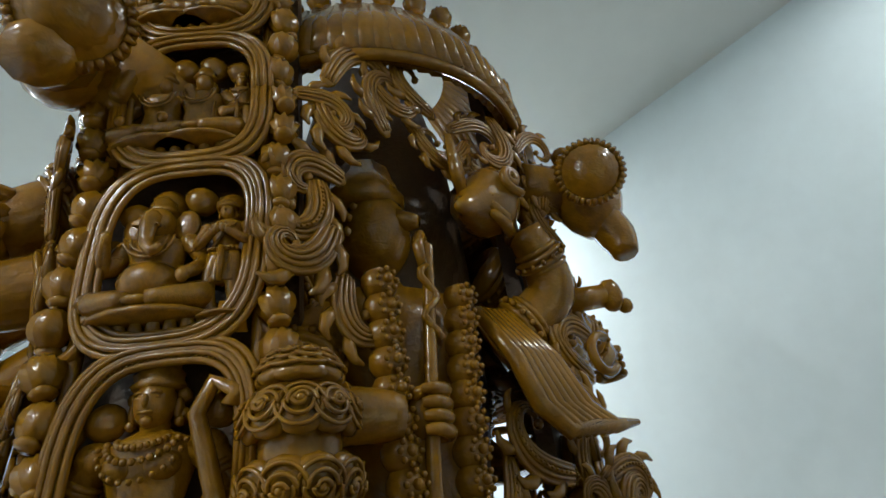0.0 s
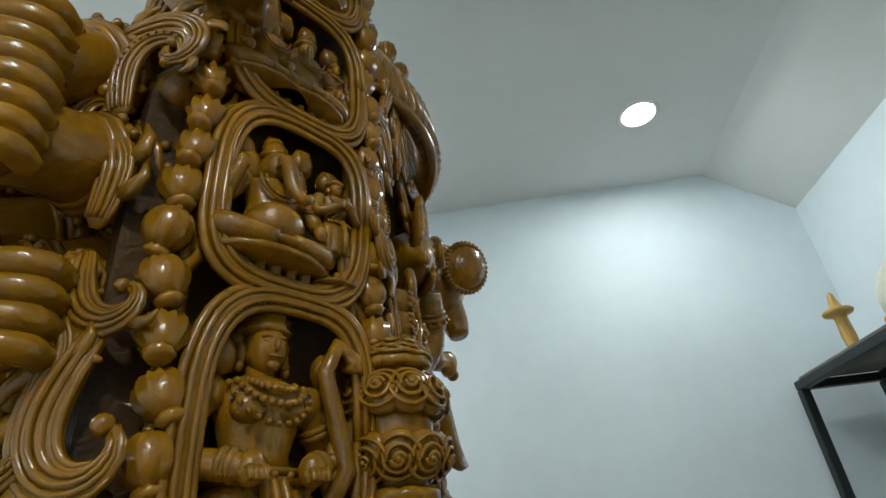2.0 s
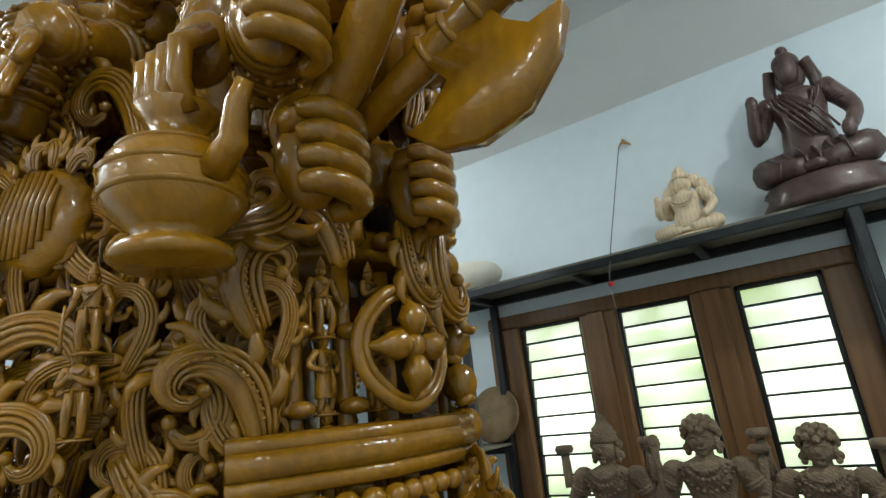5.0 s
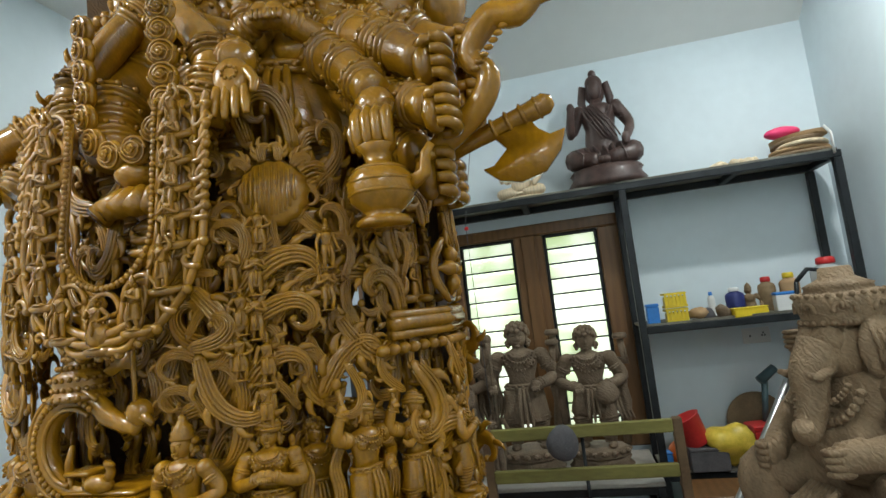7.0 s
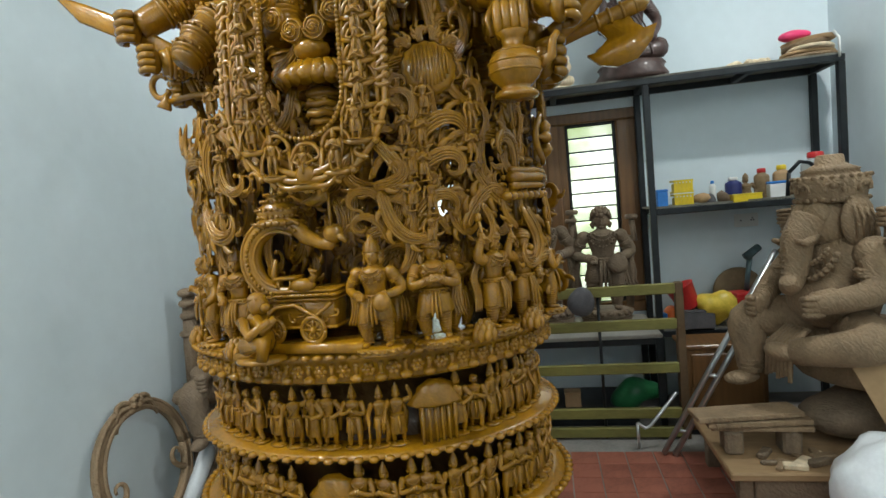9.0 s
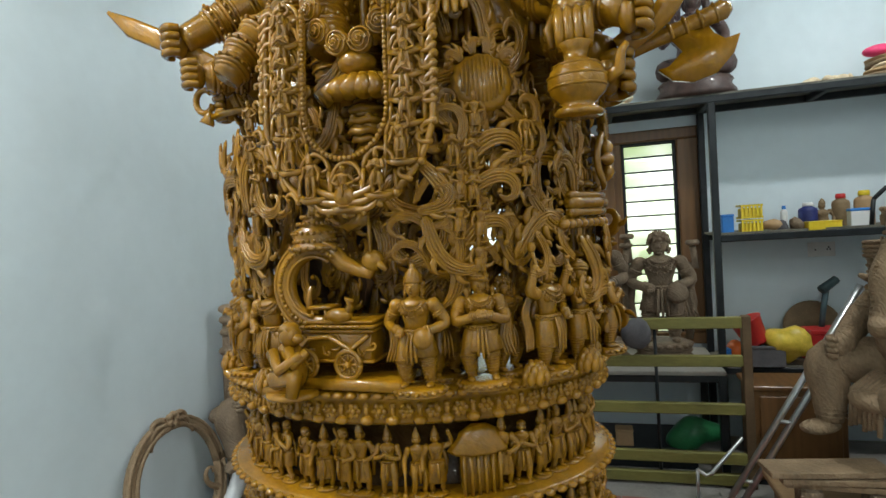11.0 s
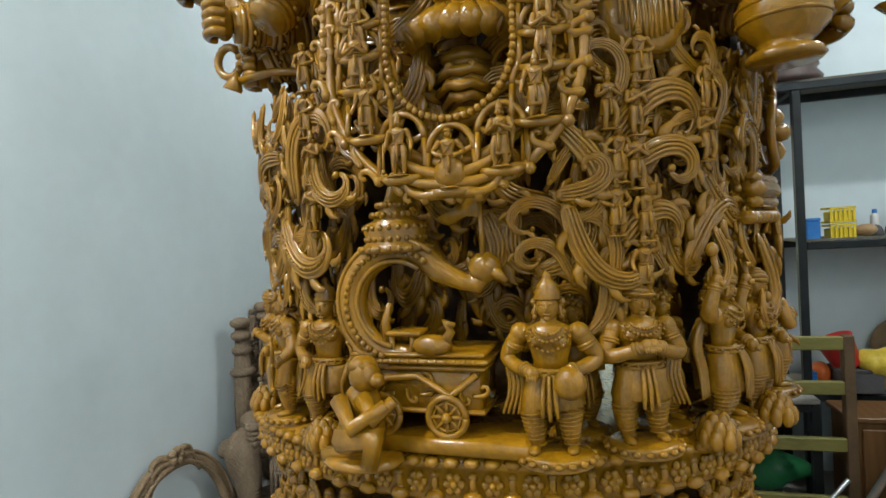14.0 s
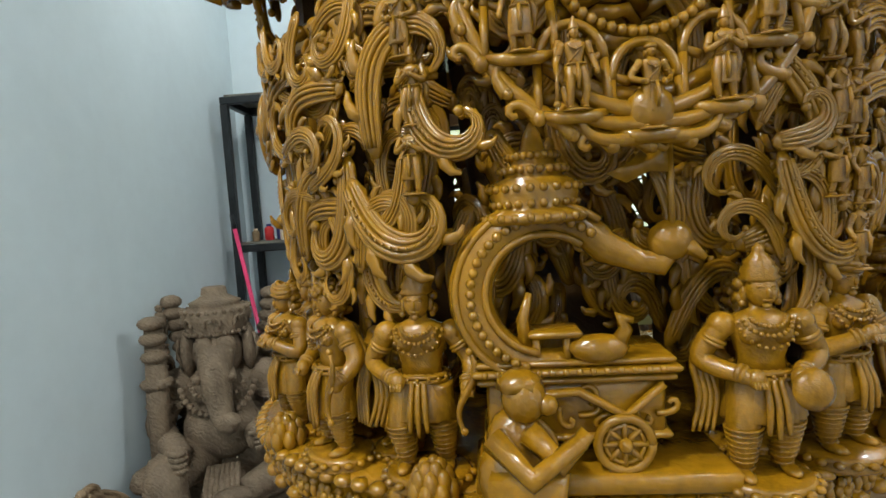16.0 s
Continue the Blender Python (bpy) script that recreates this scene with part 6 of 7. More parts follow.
tagged(part("plastic_bag", s, material("yellow_print_bag", (0.72, 0.52, 0.03), 0.35, 0, 0.35, 22, 0.6, 20, fine=[0.85, 0.62, 0.10])), "crumpled yellow printed plastic bag on the rack shelf", "bag")
s = Shape()
lump(s, (1.40, 1.80, 0.645), (0.05, 0.06, 0.07), 11, amp=0.25)
tagged(part("plastic_bag", s, material("orange_print", (0.75, 0.16, 0.03), 0.35, 0, 0.2, 20)), "crumpled orange plastic packet on the rack shelf", "bag")
carton("storage_box", "red printed carton on the rack shelf", "box", (1.88, 1.84, 0.575), (0.20, 0.14, 0.19), RED, 6)
carton("small_box", "blue small carton on the rack shelf", "box", (1.33, 1.76, 0.575), (0.05, 0.06, 0.09), BLUE, 10)
s = Shape()
lathe(s, [(0.16, -0.01), (0.165, 0), (0.15, 0.012), (0.05, 0.02)], 32)
ob = tagged(part("round_tray", s, BROWNP), "round dark brown tray leaning on the wall", "tray")
ob.matrix_basis = pose(1.88, 2.02, 0.735, 80, 0, 0)
s = Shape()
tube(s, [(1.89, 1.89, 0.98), (1.98, 1.92, 1.04)], [0.028, 0.024], 12)
tube(s, [(1.92, 1.90, 1.0), (1.90, 1.9, 0.86), (1.88, 1.88, 0.762)], [0.018, 0.016, 0.016], 10)
tagged(part("power_tool", s, material("tool_grey", (0.06, 0.10, 0.11), 0.45, 0, 0.3)), "grey-green hand power tool standing on a carton", "tool")

# aluminium bars leaning beside the big statue
al = thing("ladder", "leaning bare aluminium ladder rails", "ladder")
for dx, dy in ((0, 0), (0.055, -0.02)):
    part("rail", tube(Shape(), [(1.18 + dx, 1.14 + dy, 0.012), (1.80 + dx, 1.16 + dy, 1.10)], 0.014, 8, flat=1.5), ALU, al)
for f in (0.12, 0.4, 0.68, 0.93):
    part("rung", tube(Shape(), [(1.18 + 0.62 * f, 1.14, 1.09 * f + 0.01), (1.235 + 0.62 * f, 1.12, 1.09 * f + 0.01)], 0.010, 8), ALU, al)
s = Shape()
tube(s, [(1.06, 1.20, 0.16), (1.10, 1.20, 0.13), (1.13, 1.2, 0.145), (1.28, 1.21, 0.33)], 0.010, 8)
tube(s, [(1.06, 1.20, 0.16), (1.06, 1.2, 0.01)], 0.009, 8)
tagged(part("metal_hook", s, ALU), "bent aluminium hook bar leaning on the rack", "bar")

# low work table with blocks, planks and the big unfinished statue
wt = thing("work_table", "low rough wooden work table littered with offcuts", "table", at=(1.85, 0.72, 0))
part("tabletop", box(Shape(), (-0.52, -0.26, 0.20), (0.60, 0.36, 0.235), 0.006), material("worn_plywood", (0.30, 0.19, 0.095), 0.65, 0, 0.25, 6, 0.3, 70, (0.3, 1, 1)), wt, smooth=False)
for x in (-0.48, 0.50):
    for y in (-0.22, 0.27):
        part("leg", box(Shape(), (x, y, 0), (x + 0.06, y + 0.06, 0.20), 0.004), RAW_D, wt, smooth=False)
part("carved_panel", box(Shape(), (-0.42, -0.24, 0.02), (0.50, -0.21, 0.199), 0.006), RAW_D, wt, smooth=False)
bk = Shape()
lump(bk, (2.10, 0.82, 0.36), (0.33, 0.22, 0.13), 21, 10, 18, 0.12, 5)
tagged(part("wood_block", bk, RAW_D), "rough dark wood block under the unfinished statue", "block")
for k, (x, y, z, w, tn) in enumerate(((1.46, 0.68, 0.405, 0.46, 8), (1.50, 0.68, 0.375, 0.44, 4), (1.52, 0.70, 0.345, 0.42, -3))):
    p = thing("plank", "sawn wooden plank lying on a stack", "plank", "stacked planks", at=(x, y, z), turn=tn)
    part("board", box(Shape(), (-w / 2, -0.07, 0), (w / 2, 0.07, 0.024), 0.003), RAW, p, smooth=False)
for k in range(26):
    x, y = rng.uniform(1.42, 2.05), rng.uniform(0.50, 0.64)
    w = rng.uniform(0.02, 0.06)
    ob = part("wood_offcut", box(Shape(), (-w, -w * 0.4, 0), (w, w * 0.4, w * 0.5), 0.004), rng.choice((RAW, RAW_D, IVORY)), smooth=False)
    ob.matrix_basis = pose(x, y, 0.236, 0, 0, rng.uniform(0, 180))
    tagged(ob, "small sawn wooden offcut on the work table", "offcut", "wood offcuts")
for x in (1.40, 1.64):
    s = box(Shape(), (-0.04, -0.05, 0), (0.04, 0.05, 0.108), 0.01)
    ob = tagged(part("wood_block", s, RAW_D, smooth=False), "short wooden support block under planks", "block")
    ob.matrix_basis = pose(x, 0.68, 0.236)

def merge(s, other, m):
    s.add([m @ Vector(p) for p in other.v], other.f)


def elephant_god(seed):
    """A seated elephant-headed statue one metre high, facing -y: one leg hanging, banded crown, trunk, column of attendants."""
    b = Shape()
    # seat and rough-hewn base behind
    lathe(b, [(0.30, 0.0), (0.33, 0.03), (0.30, 0.10), (0.27, 0.20), (0.29, 0.25)], 16, (0, 0.14, 0), sy=0.8)
    # belly, chest
    ball(b, (0, -0.03, 0.40), (0.185, 0.17, 0.155), 18, 12)
    lathe(b, [(0.15, 0.28), (0.18, 0.38), (0.175, 0.50), (0.185, 0.58), (0.15, 0.65), (0.09, 0.69), (0.08, 0.74)], 18, (0, 0.03, 0), sy=0.78)
    # head, brow and trunk
    ball(b, (0, -0.03, 0.755), (0.115, 0.125, 0.125), 16, 11)
    for k in (-1, 1):
        ball(b, (k * 0.045, -0.115, 0.79), (0.05, 0.045, 0.055), 12, 8)
        ball(b, (k * 0.058, -0.145, 0.745), (0.016, 0.012, 0.010), 8, 6)
    flow(b, [(0, -0.12, 0.76), (0, -0.185, 0.67), (0.01, -0.205, 0.57), (0.02, -0.235, 0.50), (0.05, -0.28, 0.475), (0.07, -0.305, 0.51)], [0.085, 0.07, 0.058, 0.05, 0.042, 0.034], 14, 6)
    for k in range(9):
        f = k / 8
        tube(b, [(-0.05 + 0.01 * f, -0.165 - 0.05 * f, 0.73 - 0.22 * f), (0.0, -0.245 - 0.035 * f, 0.72 - 0.22 * f), (0.055, -0.165 - 0.05 * f, 0.73 - 0.22 * f)], 0.006, 6)
    for k in (-1, 1):
        tube(b, [(k * 0.055, -0.14, 0.69), (k * 0.075, -0.215, 0.665), (k * 0.072, -0.25, 0.68)], [0.022, 0.018, 0.010], 9)
        # fan ear with folds
        ball(b, (k * 0.135, 0.0, 0.755), (0.035, 0.085, 0.115), 14, 9)
        for q in range(4):
            tube(b, [(k * 0.165, -0.055 + 0.03 * q, 0.83 - 0.01 * q), (k * 0.176, -0.045 + 0.033 * q, 0.76), (k * 0.160, -0.03 + 0.03 * q, 0.68)], 0.007, 6)
    # banded crown
    lathe(b, [(0.125, 0.835), (0.142, 0.845), (0.138, 0.865), (0.148, 0.90), (0.155, 0.945), (0.142, 0.955), (0.118, 0.96), (0.112, 0.975), (0.118, 0.985), (0.085, 1.0), (0.06, 1.015), (0.055, 1.05), (0.045, 1.055)], 22, (0, 0.0, 0))
    for k in range(14):
        a = 2 * math.pi * k / 14
        c, q = math.cos(a), math.sin(a)
        pts = curl_points(0, 0, 90, 0.085, 330 if k % 2 else -330, 9)
        tube(b, [((0.15 + 0.0) * c - e * q, 0.15 * q + e * c, 0.885 + g * 0.8) for e, g in pts], 0.009, 6)
    for zz, q in ((0.85, 0.143), (0.952, 0.152)):
        for k in range(26):
            a = 2 * math.pi * k / 26
            ball(b, (q * math.cos(a), q * math.sin(a), zz), 0.011, 6, 5)
    # arms with ring bands and fists
    for k, el, ha in ((1, (0.27, -0.07, 0.46), (0.14, -0.27, 0.40)), (-1, (-0.27, -0.07, 0.46), (-0.15, -0.28, 0.36))):
        sh = Vector((k * 0.19, 0.02, 0.60))
        flow(b, [sh, el, ha], [0.075, 0.062, 0.045], 14, 6)
        ball(b, sh, 0.083, 14, 9)
        fist(b, ha, Matrix.Rotation(radians(70 * k), 3, "Z"), 0.05)
        for f in (0.42, 0.5, 0.58):
            p = sh.lerp(Vector(el), f)
            ball(b, p, (0.078, 0.078, 0.018), 14, 6)
        for f in (0.62, 0.70, 0.78, 0.86):
            p = Vector(el).lerp(Vector(ha), f)
            ball(b, p, (0.056, 0.026, 0.056), 12, 6)
        # raised hind arm
        flow(b, [(k * 0.17, 0.06, 0.60), (k * 0.30, 0.08, 0.58), (k * 0.28, 0.02, 0.74)], [0.06, 0.052, 0.038], 12, 5)
        fist(b, (k * 0.28, 0.0, 0.77), Matrix.Rotation(radians(-30 * k), 3, "Z"), 0.042)
        for q in range(3):
            ball(b, (k * 0.285, 0.035, 0.66 + 0.03 * q), (0.052, 0.052, 0.013), 12, 5)
    # folded leg and hanging leg
    flow(b, [(0.10, 0.0, 0.27), (0.32, -0.16, 0.25), (0.10, -0.32, 0.19)], [0.10, 0.085, 0.056], 14, 6)
    ball(b, (0.05, -0.345, 0.185), (0.09, 0.045, 0.04), 12, 7)
    flow(b, [(-0.10, 0.0, 0.27), (-0.22, -0.26, 0.28), (-0.20, -0.30, 0.14), (-0.19, -0.31, 0.02)], [0.115, 0.10, 0.075, 0.05], 14, 6)
    ball(b, (-0.19, -0.36, 0.0), (0.05, 0.095, 0.035), 12, 7)
    for zz in (0.05, 0.07, 0.09):
        ball(b, (-0.19, -0.307, zz), (0.066, 0.066, 0.012), 12, 5)
    # beads, waist cloth folds, sacred cord
    for k in range(17):
        a = math.pi * (0.06 + 0.88 * k / 16)
        ball(b, (0.16 * math.cos(a), -0.125 - 0.05 * math.sin(a), 0.64 - 0.15 * math.sin(a)), 0.016, 8, 6)
        ball(b, (0.12 * math.cos(a), -0.135 - 0.04 * math.sin(a), 0.65 - 0.09 * math.sin(a)), 0.012, 8, 6)
    for k in range(7):
        tube(b, [(-0.06 + 0.02 * k, -0.20, 0.27), (-0.07 + 0.022 * k, -0.30, 0.20), (-0.075 + 0.024 * k, -0.315, 0.04 + 0.012 * (k % 3))], [0.012, 0.015, 0.010], 7)
    # carved column of attendants and coils at the back
    r = random.Random(seed)
    for k in (-1, 1):
        for q in range(4):
            fg = figure(0.21, seed + 7 * q + k, 1.15, q % 2 == 0)
            merge(b, fg, Matrix.Translation((k * (0.27 + 0.015 * (q % 2)), 0.17, 0.12 + 0.215 * q)) @ Matrix.Rotation(radians(k * 55 + r.uniform(-20, 20)), 4, "Z"))
        for q in range(15):
            a = 0.42 * q
            ball(b, (k * (0.215 + 0.03 * math.cos(a)), 0.245 + 0.02 * math.sin(a), 0.16 + 0.058 * q), (0.055, 0.055, 0.036), 12, 7, ribs=0.12)
    for q in range(8):
        pts = curl_points(-0.12 + 0.08 * (q % 4), 0.35 + 0.3 * (q // 4), 90, 0.20, 330 if q % 2 else -330, 14)
        tube(b, [(e, 0.27, g) for e, g in pts], [0.026 - 0.001 * k for k in range(len(pts))], 8)
    return b


statue("unfinished_statue", "large unfinished bare-wood seated elephant-headed statue", elephant_god(5), RAW, (1.94, 0.88, 0.50), -70, 1.0)
# cardboard sheet and wrapped bundle
s = Shape()
box(s, (-0.30, -0.006, 0), (0.30, 0.006, 0.62), 0.002)
cbd = tagged(part("cardboard_sheet", s, CARD, smooth=False), "large brown cardboard sheet leaning on the statue", "cardboard")
cbd.matrix_basis = pose(2.31, 0.40, 0.30, -8, -24, -12)
s = Shape()
lump(s, (1.83, 0.22, 0.255), (0.22, 0.20, 0.255), 13, 16, 26, 0.09, 9)
tagged(part("wrapped_bundle", s, PLASTIC_W), "round bundle wrapped in white plastic sheet", "bundle")

# on the rack above the window
iv = seated(1.0, 8, False)
for k in range(9):
    a = radians(-10 + 200 * k / 8)
    ball(iv, (0.27 * math.cos(a), 0.10, 0.52 + 0.34 * math.sin(a)), (0.10, 0.06, 0.10), 9, 6)
statue("carved_statue", "pale unvarnished seated statue with a rounded back slab", iv, IVORY, (0.74, 1.86, 2.181), -8, 0.34)
bd = seated(1.0, 11, False, False)
for k in range(6):
    tube(bd, [(-0.19 + 0.03 * k, -0.10 - 0.02 * k, 0.62), (-0.10 + 0.045 * k, -0.17, 0.46), (0.02 + 0.04 * k, -0.16, 0.30)], 0.010, 6)
    tube(bd, [(-0.30 + 0.10 * k, -0.13 - 0.02 * (k % 3), 0.235), (-0.22 + 0.09 * k, -0.235, 0.16), (-0.25 + 0.10 * k, -0.24, 0.075)], 0.014, 6)
lathe(bd, [(0.44, -0.12), (0.46, -0.08), (0.40, -0.02), (0.42, 0.03)], 22, sy=0.7)
for k in (-1, 1):
    tube(bd, [(k * 0.13, 0.05, 0.86), (k * 0.17, 0.06, 0.72), (k * 0.15, 0.06, 0.58)], [0.05, 0.05, 0.03], 8)
statue("seated_statue", "dark oiled wooden statue of a seated meditating figure", bd, DARKST, (1.25, 1.85, 2.261), -5, 0.63).scale = (0.50, 0.52, 0.66)
for k in range(5):
    s = Shape()
    lathe(s, [(0.17 - 0.006 * k, 0), (0.18 - 0.006 * k, 0.006), (0.178 - 0.006 * k, 0.018), (0.16, 0.022)], 30, sy=0.75)
    ob = tagged(part("round_board", s, (RAW, CARD, IVORY, RAW, CARD)[k]), "round brown wooden board in a loose stack", "board", "stacked round boards")
    ob.matrix_basis = pose(2.28 + 0.012 * (k % 3), 1.86 + 0.01 * (k % 2), 2.181 + 0.0235 * k, 0, 0, k * 30)
s = Shape()
lump(s, (2.21, 1.84, 2.33), (0.09, 0.05, 0.03), 17, amp=0.2, freq=12)
tagged(part("pink_cloth", s, PINK), "crumpled bright pink cloth on stacked boards", "cloth")
s = Shape()
tube(s, [(2.36, 1.70, 2.30), (2.372, 1.665, 2.25), (2.37, 1.66, 2.14)], 0.010, 6, flat=0.3)
tagged(part("strap", s, WHITEP), "pale strap hanging over the rack edge", "strap")
for k in range(6):
    s = Shape()
    lump(s, (0, 0, 0), (0.045, 0.022, 0.02), 30 + k, 6, 9, 0.35, 20)
    ob = tagged(part("wood_scrap", s, IVORY), "small curled pale wood scrap on the rack top", "scrap", "wood scraps on the rack")
    ob.matrix_basis = pose(1.84 + 0.042 * k, 1.80 + 0.03 * (k % 2), 2.197, 0, (k * 37) % 60 - 20, k * 50)


def candlestick(at, h, mat=None):
    s = Shape()
    lathe(s, [(0.16, 0), (0.17, 0.04), (0.10, 0.09), (0.08, 0.14), (0.10, 0.3), (0.085, 0.55), (0.10, 0.62), (0.20, 0.65), (0.22, 0.69), (0.20, 0.72), (0.09, 0.76), (0.06, 0.86), (0.05, 0.95), (0.03, 1.0)], 18)
    ob = tagged(part("wooden_lamp", s, mat or IVORY), "turned pale wooden oil lamp on the rack", "lamp", "turned wooden lamps")
    ob.matrix_basis = pose(*at) @ Matrix.Diagonal((h, h, h, 1))


candlestick((-1.14, 1.84, 2.181), 0.27, material("gilt_wood", (0.45, 0.28, 0.08), 0.4, 0.2, 0.2))
candlestick((-1.10, 1.80, 1.376), 0.27)
s = Shape()
lump(s, (-0.60, 1.88, 2.265), (0.33, 0.14, 0.15), 19, 14, 24, 0.22, 4)
for i, p in enumerate(s.v):
    s.v[i] = (p[0], p[1], max(2.182, p[2]))
tagged(part("plastic_cover", s, material("cream_sheet", (0.62, 0.60, 0.50), 0.5, 0, 0.12, 6, 0.4, 24)), "cream plastic cover draped over things on the rack", "cover")
s = Shape()
for k in range(7):
    tube(s, [(-0.72 + 0.05 * k, 1.72, 2.182), (-0.66 + 0.05 * k, 1.71, 2.205 + 0.02 * (k % 3))], [0.016, 0.008], 7)
tagged(part("wood_shavings", s, material("orange_wood", (0.55, 0.24, 0.05), 0.6, 0, 0.3)), "orange wood pieces beside the covered bundle", "wood")

# left rack shelf
bt = thing("bottle", "white plastic bottle with a purple label", "bottle", at=(-0.70, 1.80, 1.376))
part("body", lathe(Shape(), [(0.046, 0), (0.048, 0.01), (0.048, 0.15), (0.04, 0.175), (0.02, 0.195), (0.019, 0.205)], 20), WHITEP, bt)
part("label", lathe(Shape(), [(0.0485, 0.035), (0.0487, 0.036), (0.0487, 0.14), (0.0485, 0.141)], 20), NAVY, bt, "purple paper label")
part("cap", lathe(Shape(), [(0.024, 0.20), (0.025, 0.205), (0.025, 0.235), (0.018, 0.24)], 16), WHITEP, bt)
cols = [BROWNP, IVORY, GREY, RED, WHITEP, GREENP, NAVY, CARD]
for k in range(11):
    jar("small_jar", "small workshop jar on the rack shelf", "jar", (-1.30 + 0.052 * k + (0.05 if k > 3 else 0), 1.74 + 0.07 * (k % 3), 1.376), 0.020 + 0.006 * (k % 3), 0.07 + 0.022 * ((k * 5) % 4), cols[(k * 3) % 8], cols[(k * 5 + 1) % 8], "small jars on the rack shelf")
s = Shape()
lathe(s, [(0.150, -0.01), (0.155, 0), (0.145, 0.014), (0.05, 0.02)], 32)
ob = tagged(part("round_board", s, BROWNP), "round brown board leaning on the wall", "board")
ob.matrix_basis = pose(-0.50, 2.04, 1.528, 78, 0, 0)
jar("glass_jar", "small jar with green print on the rack shelf", "jar", (-0.53, 1.78, 1.376), 0.035, 0.10, WHITEP, GREENP)
s = Shape()
ball(s, (-0.82, 1.86, 1.56), (0.045, 0.04, 0.045), 12, 8)
lathe(s, [(0.05, 1.376), (0.045, 1.40), (0.02, 1.44), (0.03, 1.50), (0.035, 1.53)], 14, (-0.82, 1.86, 0))
tagged(part("carved_bust", s, BROWNP), "small brown carved bust on the rack shelf", "statue")
s = Shape()
lump(s, (-1.02, 1.80, 0.90), (0.18, 0.13, 0.19), 23, 14, 20, 0.16, 6)
tagged(part("plastic_sack", s, PLASTIC_W), "crumpled white plastic sack on the lower shelf", "sack")
carton("storage_box", "dark tool case on the lower rack shelf", "box", (-0.62, 1.85, 0.736), (0.30, 0.2, 0.14), BLACK)
st = thing("mop_stick", "pink plastic mop handle leaning in the corner", "stick")
part("handle", tube(Shape(), [(-1.36, 1.60, 1.46), (-1.10, 1.50, 0.01)], 0.011, 10), PINK, st)
part("grip", tube(Shape(), [(-1.372, 1.604, 1.53), (-1.36, 1.60, 1.455)], [0.010, 0.014], 10), BLACK, st, "black end grip")

# right rack shelf
carton("small_box", "bright blue small carton on the rack shelf", "box", (1.375, 1.78, 1.346), (0.065, 0.06, 0.12), BLUE)
for k in range(2):
    b = thing("basket", "yellow plastic lattice basket on the rack shelf", "basket", "stacked yellow baskets", at=(1.495, 1.77, 1.346 + 0.088 * k))
    w, d, h = 0.06, 0.055, 0.082
    fr = Shape()
    for z in (0.0, h - 0.012):
        box(fr, (-w, -d, z), (w, -d + 0.006, z + 0.012), 0.002)
        box(fr, (-w, d - 0.006, z), (w, d, z + 0.012), 0.002)
        box(fr, (-w, -d, z), (-w + 0.006, d, z + 0.012), 0.002)
        box(fr, (w - 0.006, -d, z), (w, d, z + 0.012), 0.002)
    box(fr, (-w, -d, 0), (w, d, 0.004))
    part("basket_frame", fr, YELLOW, b, smooth=False)
    for i in range(6):
        x = -w + 0.01 + i * (2 * w - 0.02) / 5
        part("slat", box(Shape(), (x - 0.006, -d + 0.0005, 0.012), (x + 0.006, -d + 0.004, h - 0.012)), YELLOW, b, smooth=False)
    part("content", box(Shape(), (-w + 0.008, -d + 0.008, 0.005), (w - 0.008, d - 0.008, h - 0.02), 0.006), YELLOW, b, smooth=False)
for k, (x, m) in enumerate(((1.60, CARD), (1.67, GREY), (1.73, RAW_D))):
    s = Shape()
    lump(s, (0, 0, 0), (0.05, 0.04, 0.032), 40 + k, 7, 10, 0.4, 14)
    ob = tagged(part("stone_scrap", s, m), "rough lump of scrap on the rack shelf", "scrap", "scraps on the rack shelf")
    ob.matrix_basis = pose(x, 1.78, 1.38 - 0.005 * k, 0, 20 * k, 40 * k)
carton("small_box", "flat yellow carton on the rack shelf", "box", (1.86, 1.75, 1.346), (0.17, 0.08, 0.05), YELLOW, 4)
jar("printed_can", "navy and white printed can lying on the rack shelf", "can", (1.84, 1.90, 1.346), 0.05, 0.16, NAVY, WHITEP)
carton("small_box", "white carton with blue print on the rack shelf", "box", (2.045, 1.76, 1.346), (0.10, 0.06, 0.11), WHITEP, 0, BLUE)
jar("glass_jar", "tall brown jar on the rack shelf", "jar", (2.01, 1.90, 1.346), 0.045, 0.20, BROWNP, RED)
jar("glass_jar", "amber jar with a yellow cap on the rack shelf", "jar", (2.12, 1.88, 1.346), 0.05, 0.21, CARD, YELLOW)
jar("glass_jar", "small clear bottle on the rack shelf", "bottle", (1.72, 1.92, 1.346), 0.02, 0.15, WHITEP, BLUE)
jar("plastic_tub", "large tub with a red cap on the rack shelf", "tub", (2.30, 1.84, 1.346), 0.08, 0.27, material("clear_tub", (0.45, 0.47, 0.47), 0.25, 0, 0.1), RED)
statue("carved_statue", "small brown wooden figure on the rack shelf", seated(1.0, 3, False), BROWNP, (1.915, 1.90, 1.346), 0, 0.17)
s = Shape()
tube(s, [(2.10, 1.72, 1.50), (2.16, 1.72, 1.56), (2.22, 1.74, 1.55), (2.28, 1.75, 1.50)], 0.012, 8)
tube(s, [(2.10, 1.72, 1.50), (2.09, 1.73, 1.35)], 0.012, 8)
tagged(part("hand_tool", s, BLACK), "black bent hand tool standing on the rack shelf", "tool")
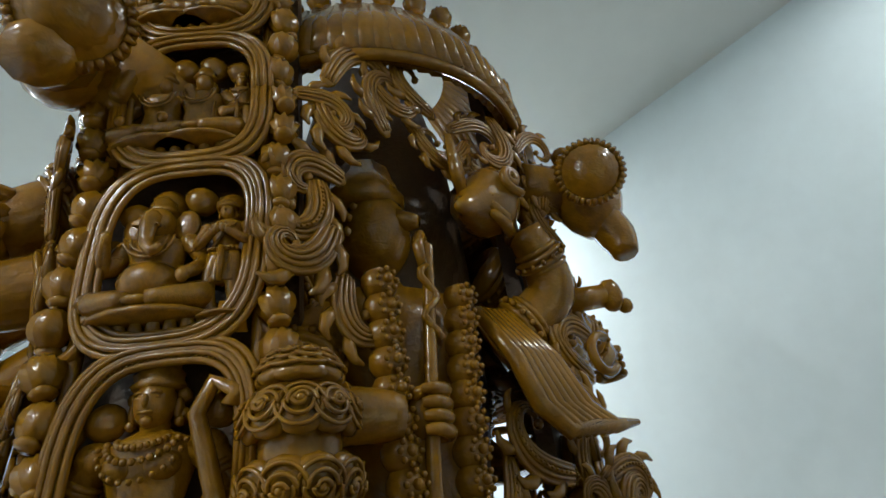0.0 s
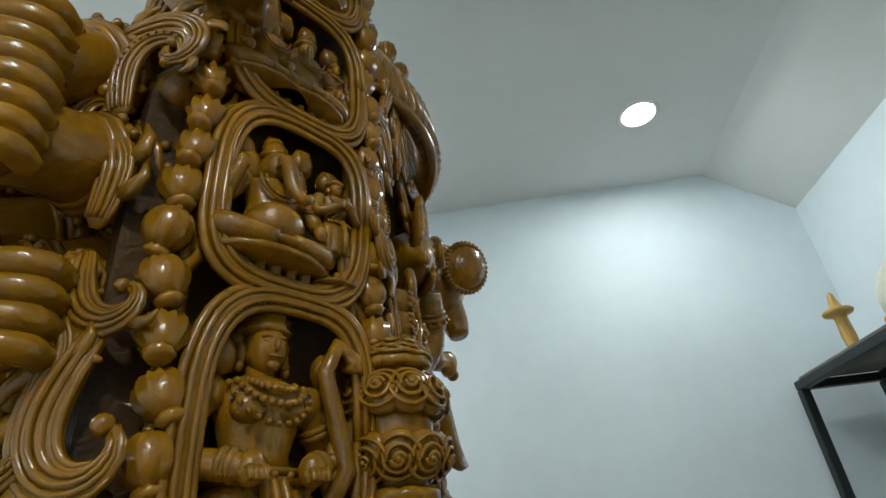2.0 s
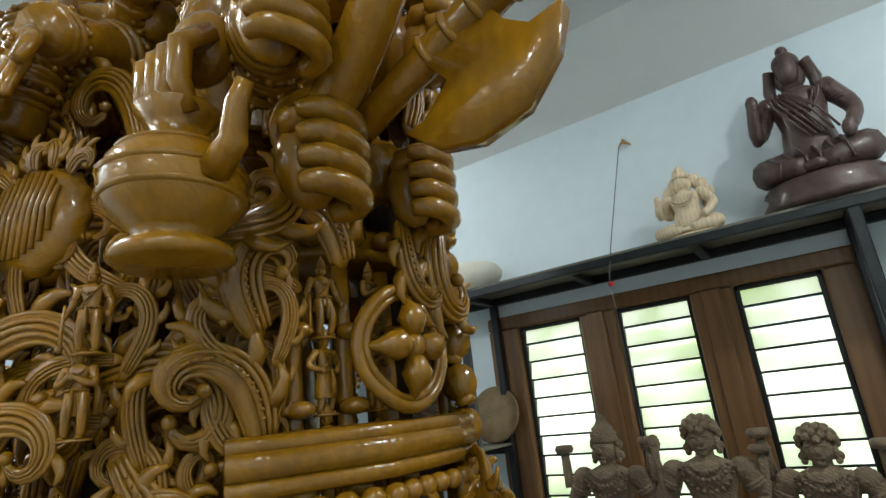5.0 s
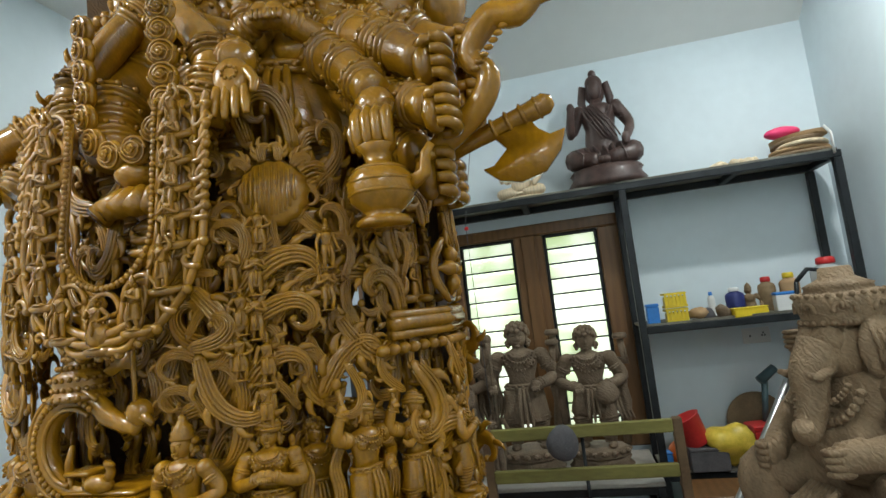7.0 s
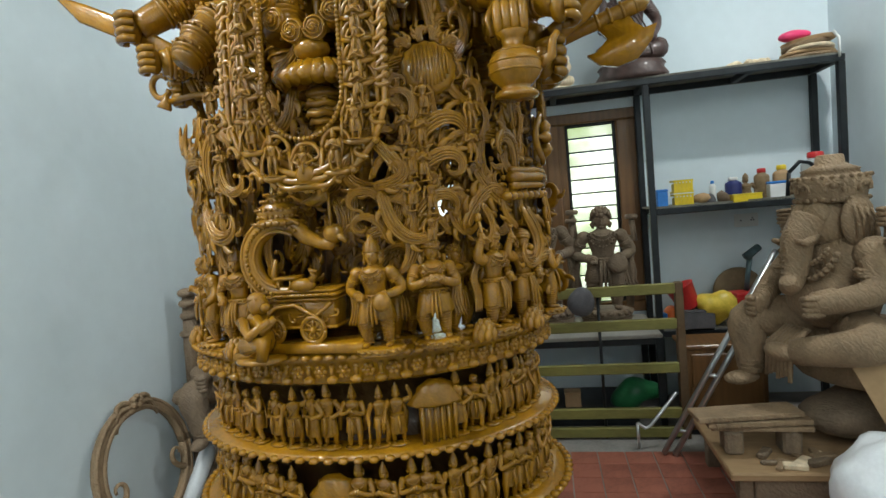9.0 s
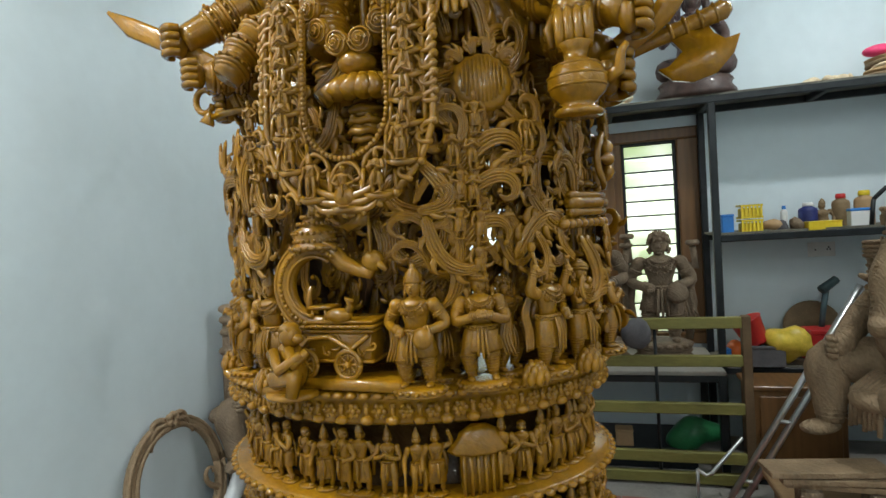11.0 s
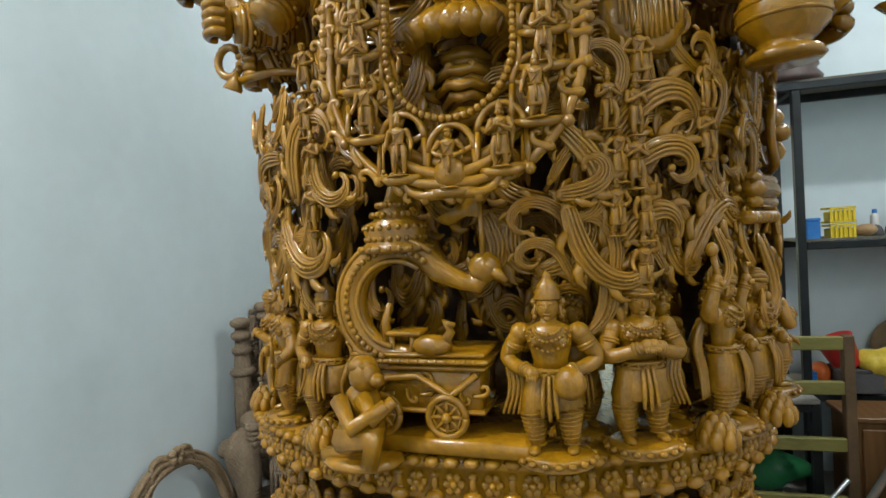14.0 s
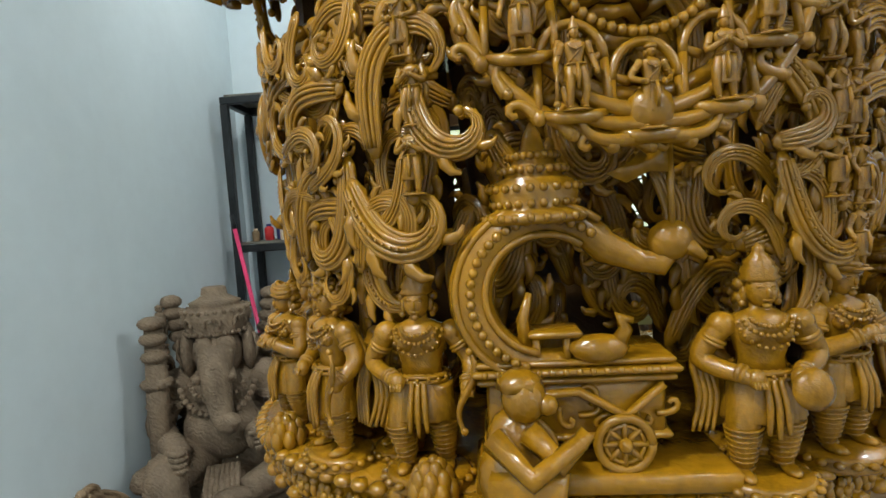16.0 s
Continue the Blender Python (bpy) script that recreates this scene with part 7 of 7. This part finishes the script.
# wall socket, cord
so2 = thing("wall_socket", "white wall socket plate with switches", "socket", at=(1.97, BACK, 1.21))
part("plate", box(Shape(), (-0.075, -0.010, -0.045), (0.075, 0.0, 0.045), 0.003), WHITEP, so2, smooth=False)
for x in (-0.035, 0.03, 0.045, 0.0375):
    part("hole", box(Shape(), (x - 0.004, -0.0125, -0.006 + (0.014 if x == 0.0375 else 0)), (x + 0.004, -0.0101, 0.004 + (0.014 if x == 0.0375 else 0))), BLACK, so2, smooth=False)
cd = thing("hanging_cord", "thin hanging cord with a red bead", "cord")
part("cord", tube(Shape(), [(0.45, 2.09, 2.83), (0.43, 1.95, 2.58), (0.405, 1.74, 2.22), (0.395, 1.66, 2.06), (0.395, 1.655, 2.03), (0.40, 1.655, 1.6), (0.41, 1.655, 0.95)], 0.0022, 6), GREY, cd)
part("bead", ball(Shape(), (0.397, 1.66, 2.03), (0.014, 0.012, 0.012), 10, 6), RED, cd, "red bead")
part("paper_flag", tube(Shape(), [(0.45, 2.085, 2.83), (0.48, 2.07, 2.85), (0.52, 2.07, 2.815)], [0.004, 0.016, 0.003], 6, flat=0.25), CARD, cd, "brown paper scrap")

# by the plain wall: carved mirror frame, wrapped roll, second statue
mf = thing("mirror_frame", "empty oval carved wooden mirror frame leaning on the wall", "mirror frame", at=(-1.40, 0.20, 0.0))
mf.matrix_basis = pose(-1.35, 0.34, 0.0, 0, -9, 0) @ Matrix.Diagonal((1, 1.06, 1.0, 1))
s = Shape()
ring = [(0, 0.27 * math.cos(a), 0.335 + 0.30 * math.sin(a)) for a in [2 * math.pi * i / 40 for i in range(41)]]
tube(s, ring, 0.026, 8)
tube(s, [(0.022, y * 0.93, 0.335 + (z - 0.335) * 0.93) for _, y, z in ring], 0.010, 7)
tube(s, [(0.018, y * 1.07, 0.335 + (z - 0.335) * 1.07) for _, y, z in ring], 0.010, 7)
part("oval_ring", s, RAW, mf)
s = Shape()
for k in (-1, 1):
    for q in range(3):
        pts = curl_points(0, 0.64 - 0.01 * q, 90 - k * (60 + 20 * q), 0.16, k * (-260 + 90 * q), 14)
        tube(s, [(0.02, a, b) for a, b in pts], [0.02 - 0.0009 * i for i in range(len(pts))], 7)
for j in range(5):
    a = 2 * math.pi * j / 5
    ball(s, (0.045, 0.022 * math.cos(a), 0.655 + 0.022 * math.sin(a)), 0.017, 8, 6)
part("carved_crest", s, RAW, mf, "carved leafy crest")
for sgn in (-1, 1):
    s = Shape()
    pts = curl_points(0.24 * sgn, 0.20, 90 + 60 * sgn, 0.24, -300 * sgn, 16)
    tube(s, [(0.015, a, b) for a, b in pts], [0.018 - 0.0007 * i for i in range(len(pts))], 7)
    part("side_scroll", s, RAW, mf)
s = Shape()
tube(s, [(-1.30, 0.46, 0.03), (-1.33, 0.70, 0.20), (-1.36, 0.95, 0.40)], [0.04, 0.045, 0.04], 12, ridge=0.06)
tagged(part("wrapped_roll", s, PLASTIC_W), "long roll wrapped in clear plastic leaning by the wall", "roll")
lg = elephant_god(19)
tube(lg, [(-0.25, -0.18, 0.30), (-0.25, -0.14, 0.60), (-0.25, -0.10, 0.92)], [0.045, 0.05, 0.04], 10)
for k, (q, zz) in enumerate(((0.075, 0.66), (0.06, 0.56), (0.06, 0.50), (0.058, 0.45), (0.06, 0.78), (0.06, 0.86), (0.06, 0.93))):
    ball(lg, (-0.25, -0.13, zz), (q, q, 0.032), 12, 6, ribs=0.06)
lathe(lg, [(0.09, 0.0), (0.10, 0.02), (0.085, 0.06), (0.03, 0.09), (0.02, 0.11)], 16, (-0.27, -0.24, 0.25))
tube(lg, [(-0.27, -0.24, 0.28), (-0.25, -0.24, 0.08), (-0.24, -0.22, 0.02)], [0.06, 0.045, 0.04], 10)
statue("carved_statue", "dusty brown wooden elephant-headed statue with a club", lg, RAW_D, (-1.20, 0.93, 0.325), 16, 0.86)
bs = thing("plinth_block", "dark wooden block under the elephant-headed statue", "block", at=(-1.145, 0.98, 0))
part("block", box(Shape(), (-0.30, -0.24, 0), (0.32, 0.24, 0.30), 0.012), RAW_D, bs, smooth=False)
part("cap_board", box(Shape(), (-0.33, -0.27, 0.30), (0.35, 0.27, 0.325), 0.006), RAW_D, bs, smooth=False)
jar("orange_bottle", "small orange nozzle bottle on the floor", "bottle", (-1.12, -0.05, 0.0), 0.04, 0.28, material("orange_plastic", (0.75, 0.30, 0.02), 0.4, 0, 0.1), YELLOW)

# red floor tiles
tile = box(Shape(), (-0.072, -0.072, 0), (0.072, 0.072, 0.006), 0.002).mesh("tile", TILE, False)
for i in range(16):
    for j in range(9):
        part("tile", tile, TILE, floor, m=pose(-1.35 + 0.15 * i + 0.9, 0.10 + 0.15 * j - 0.2, 0.0))
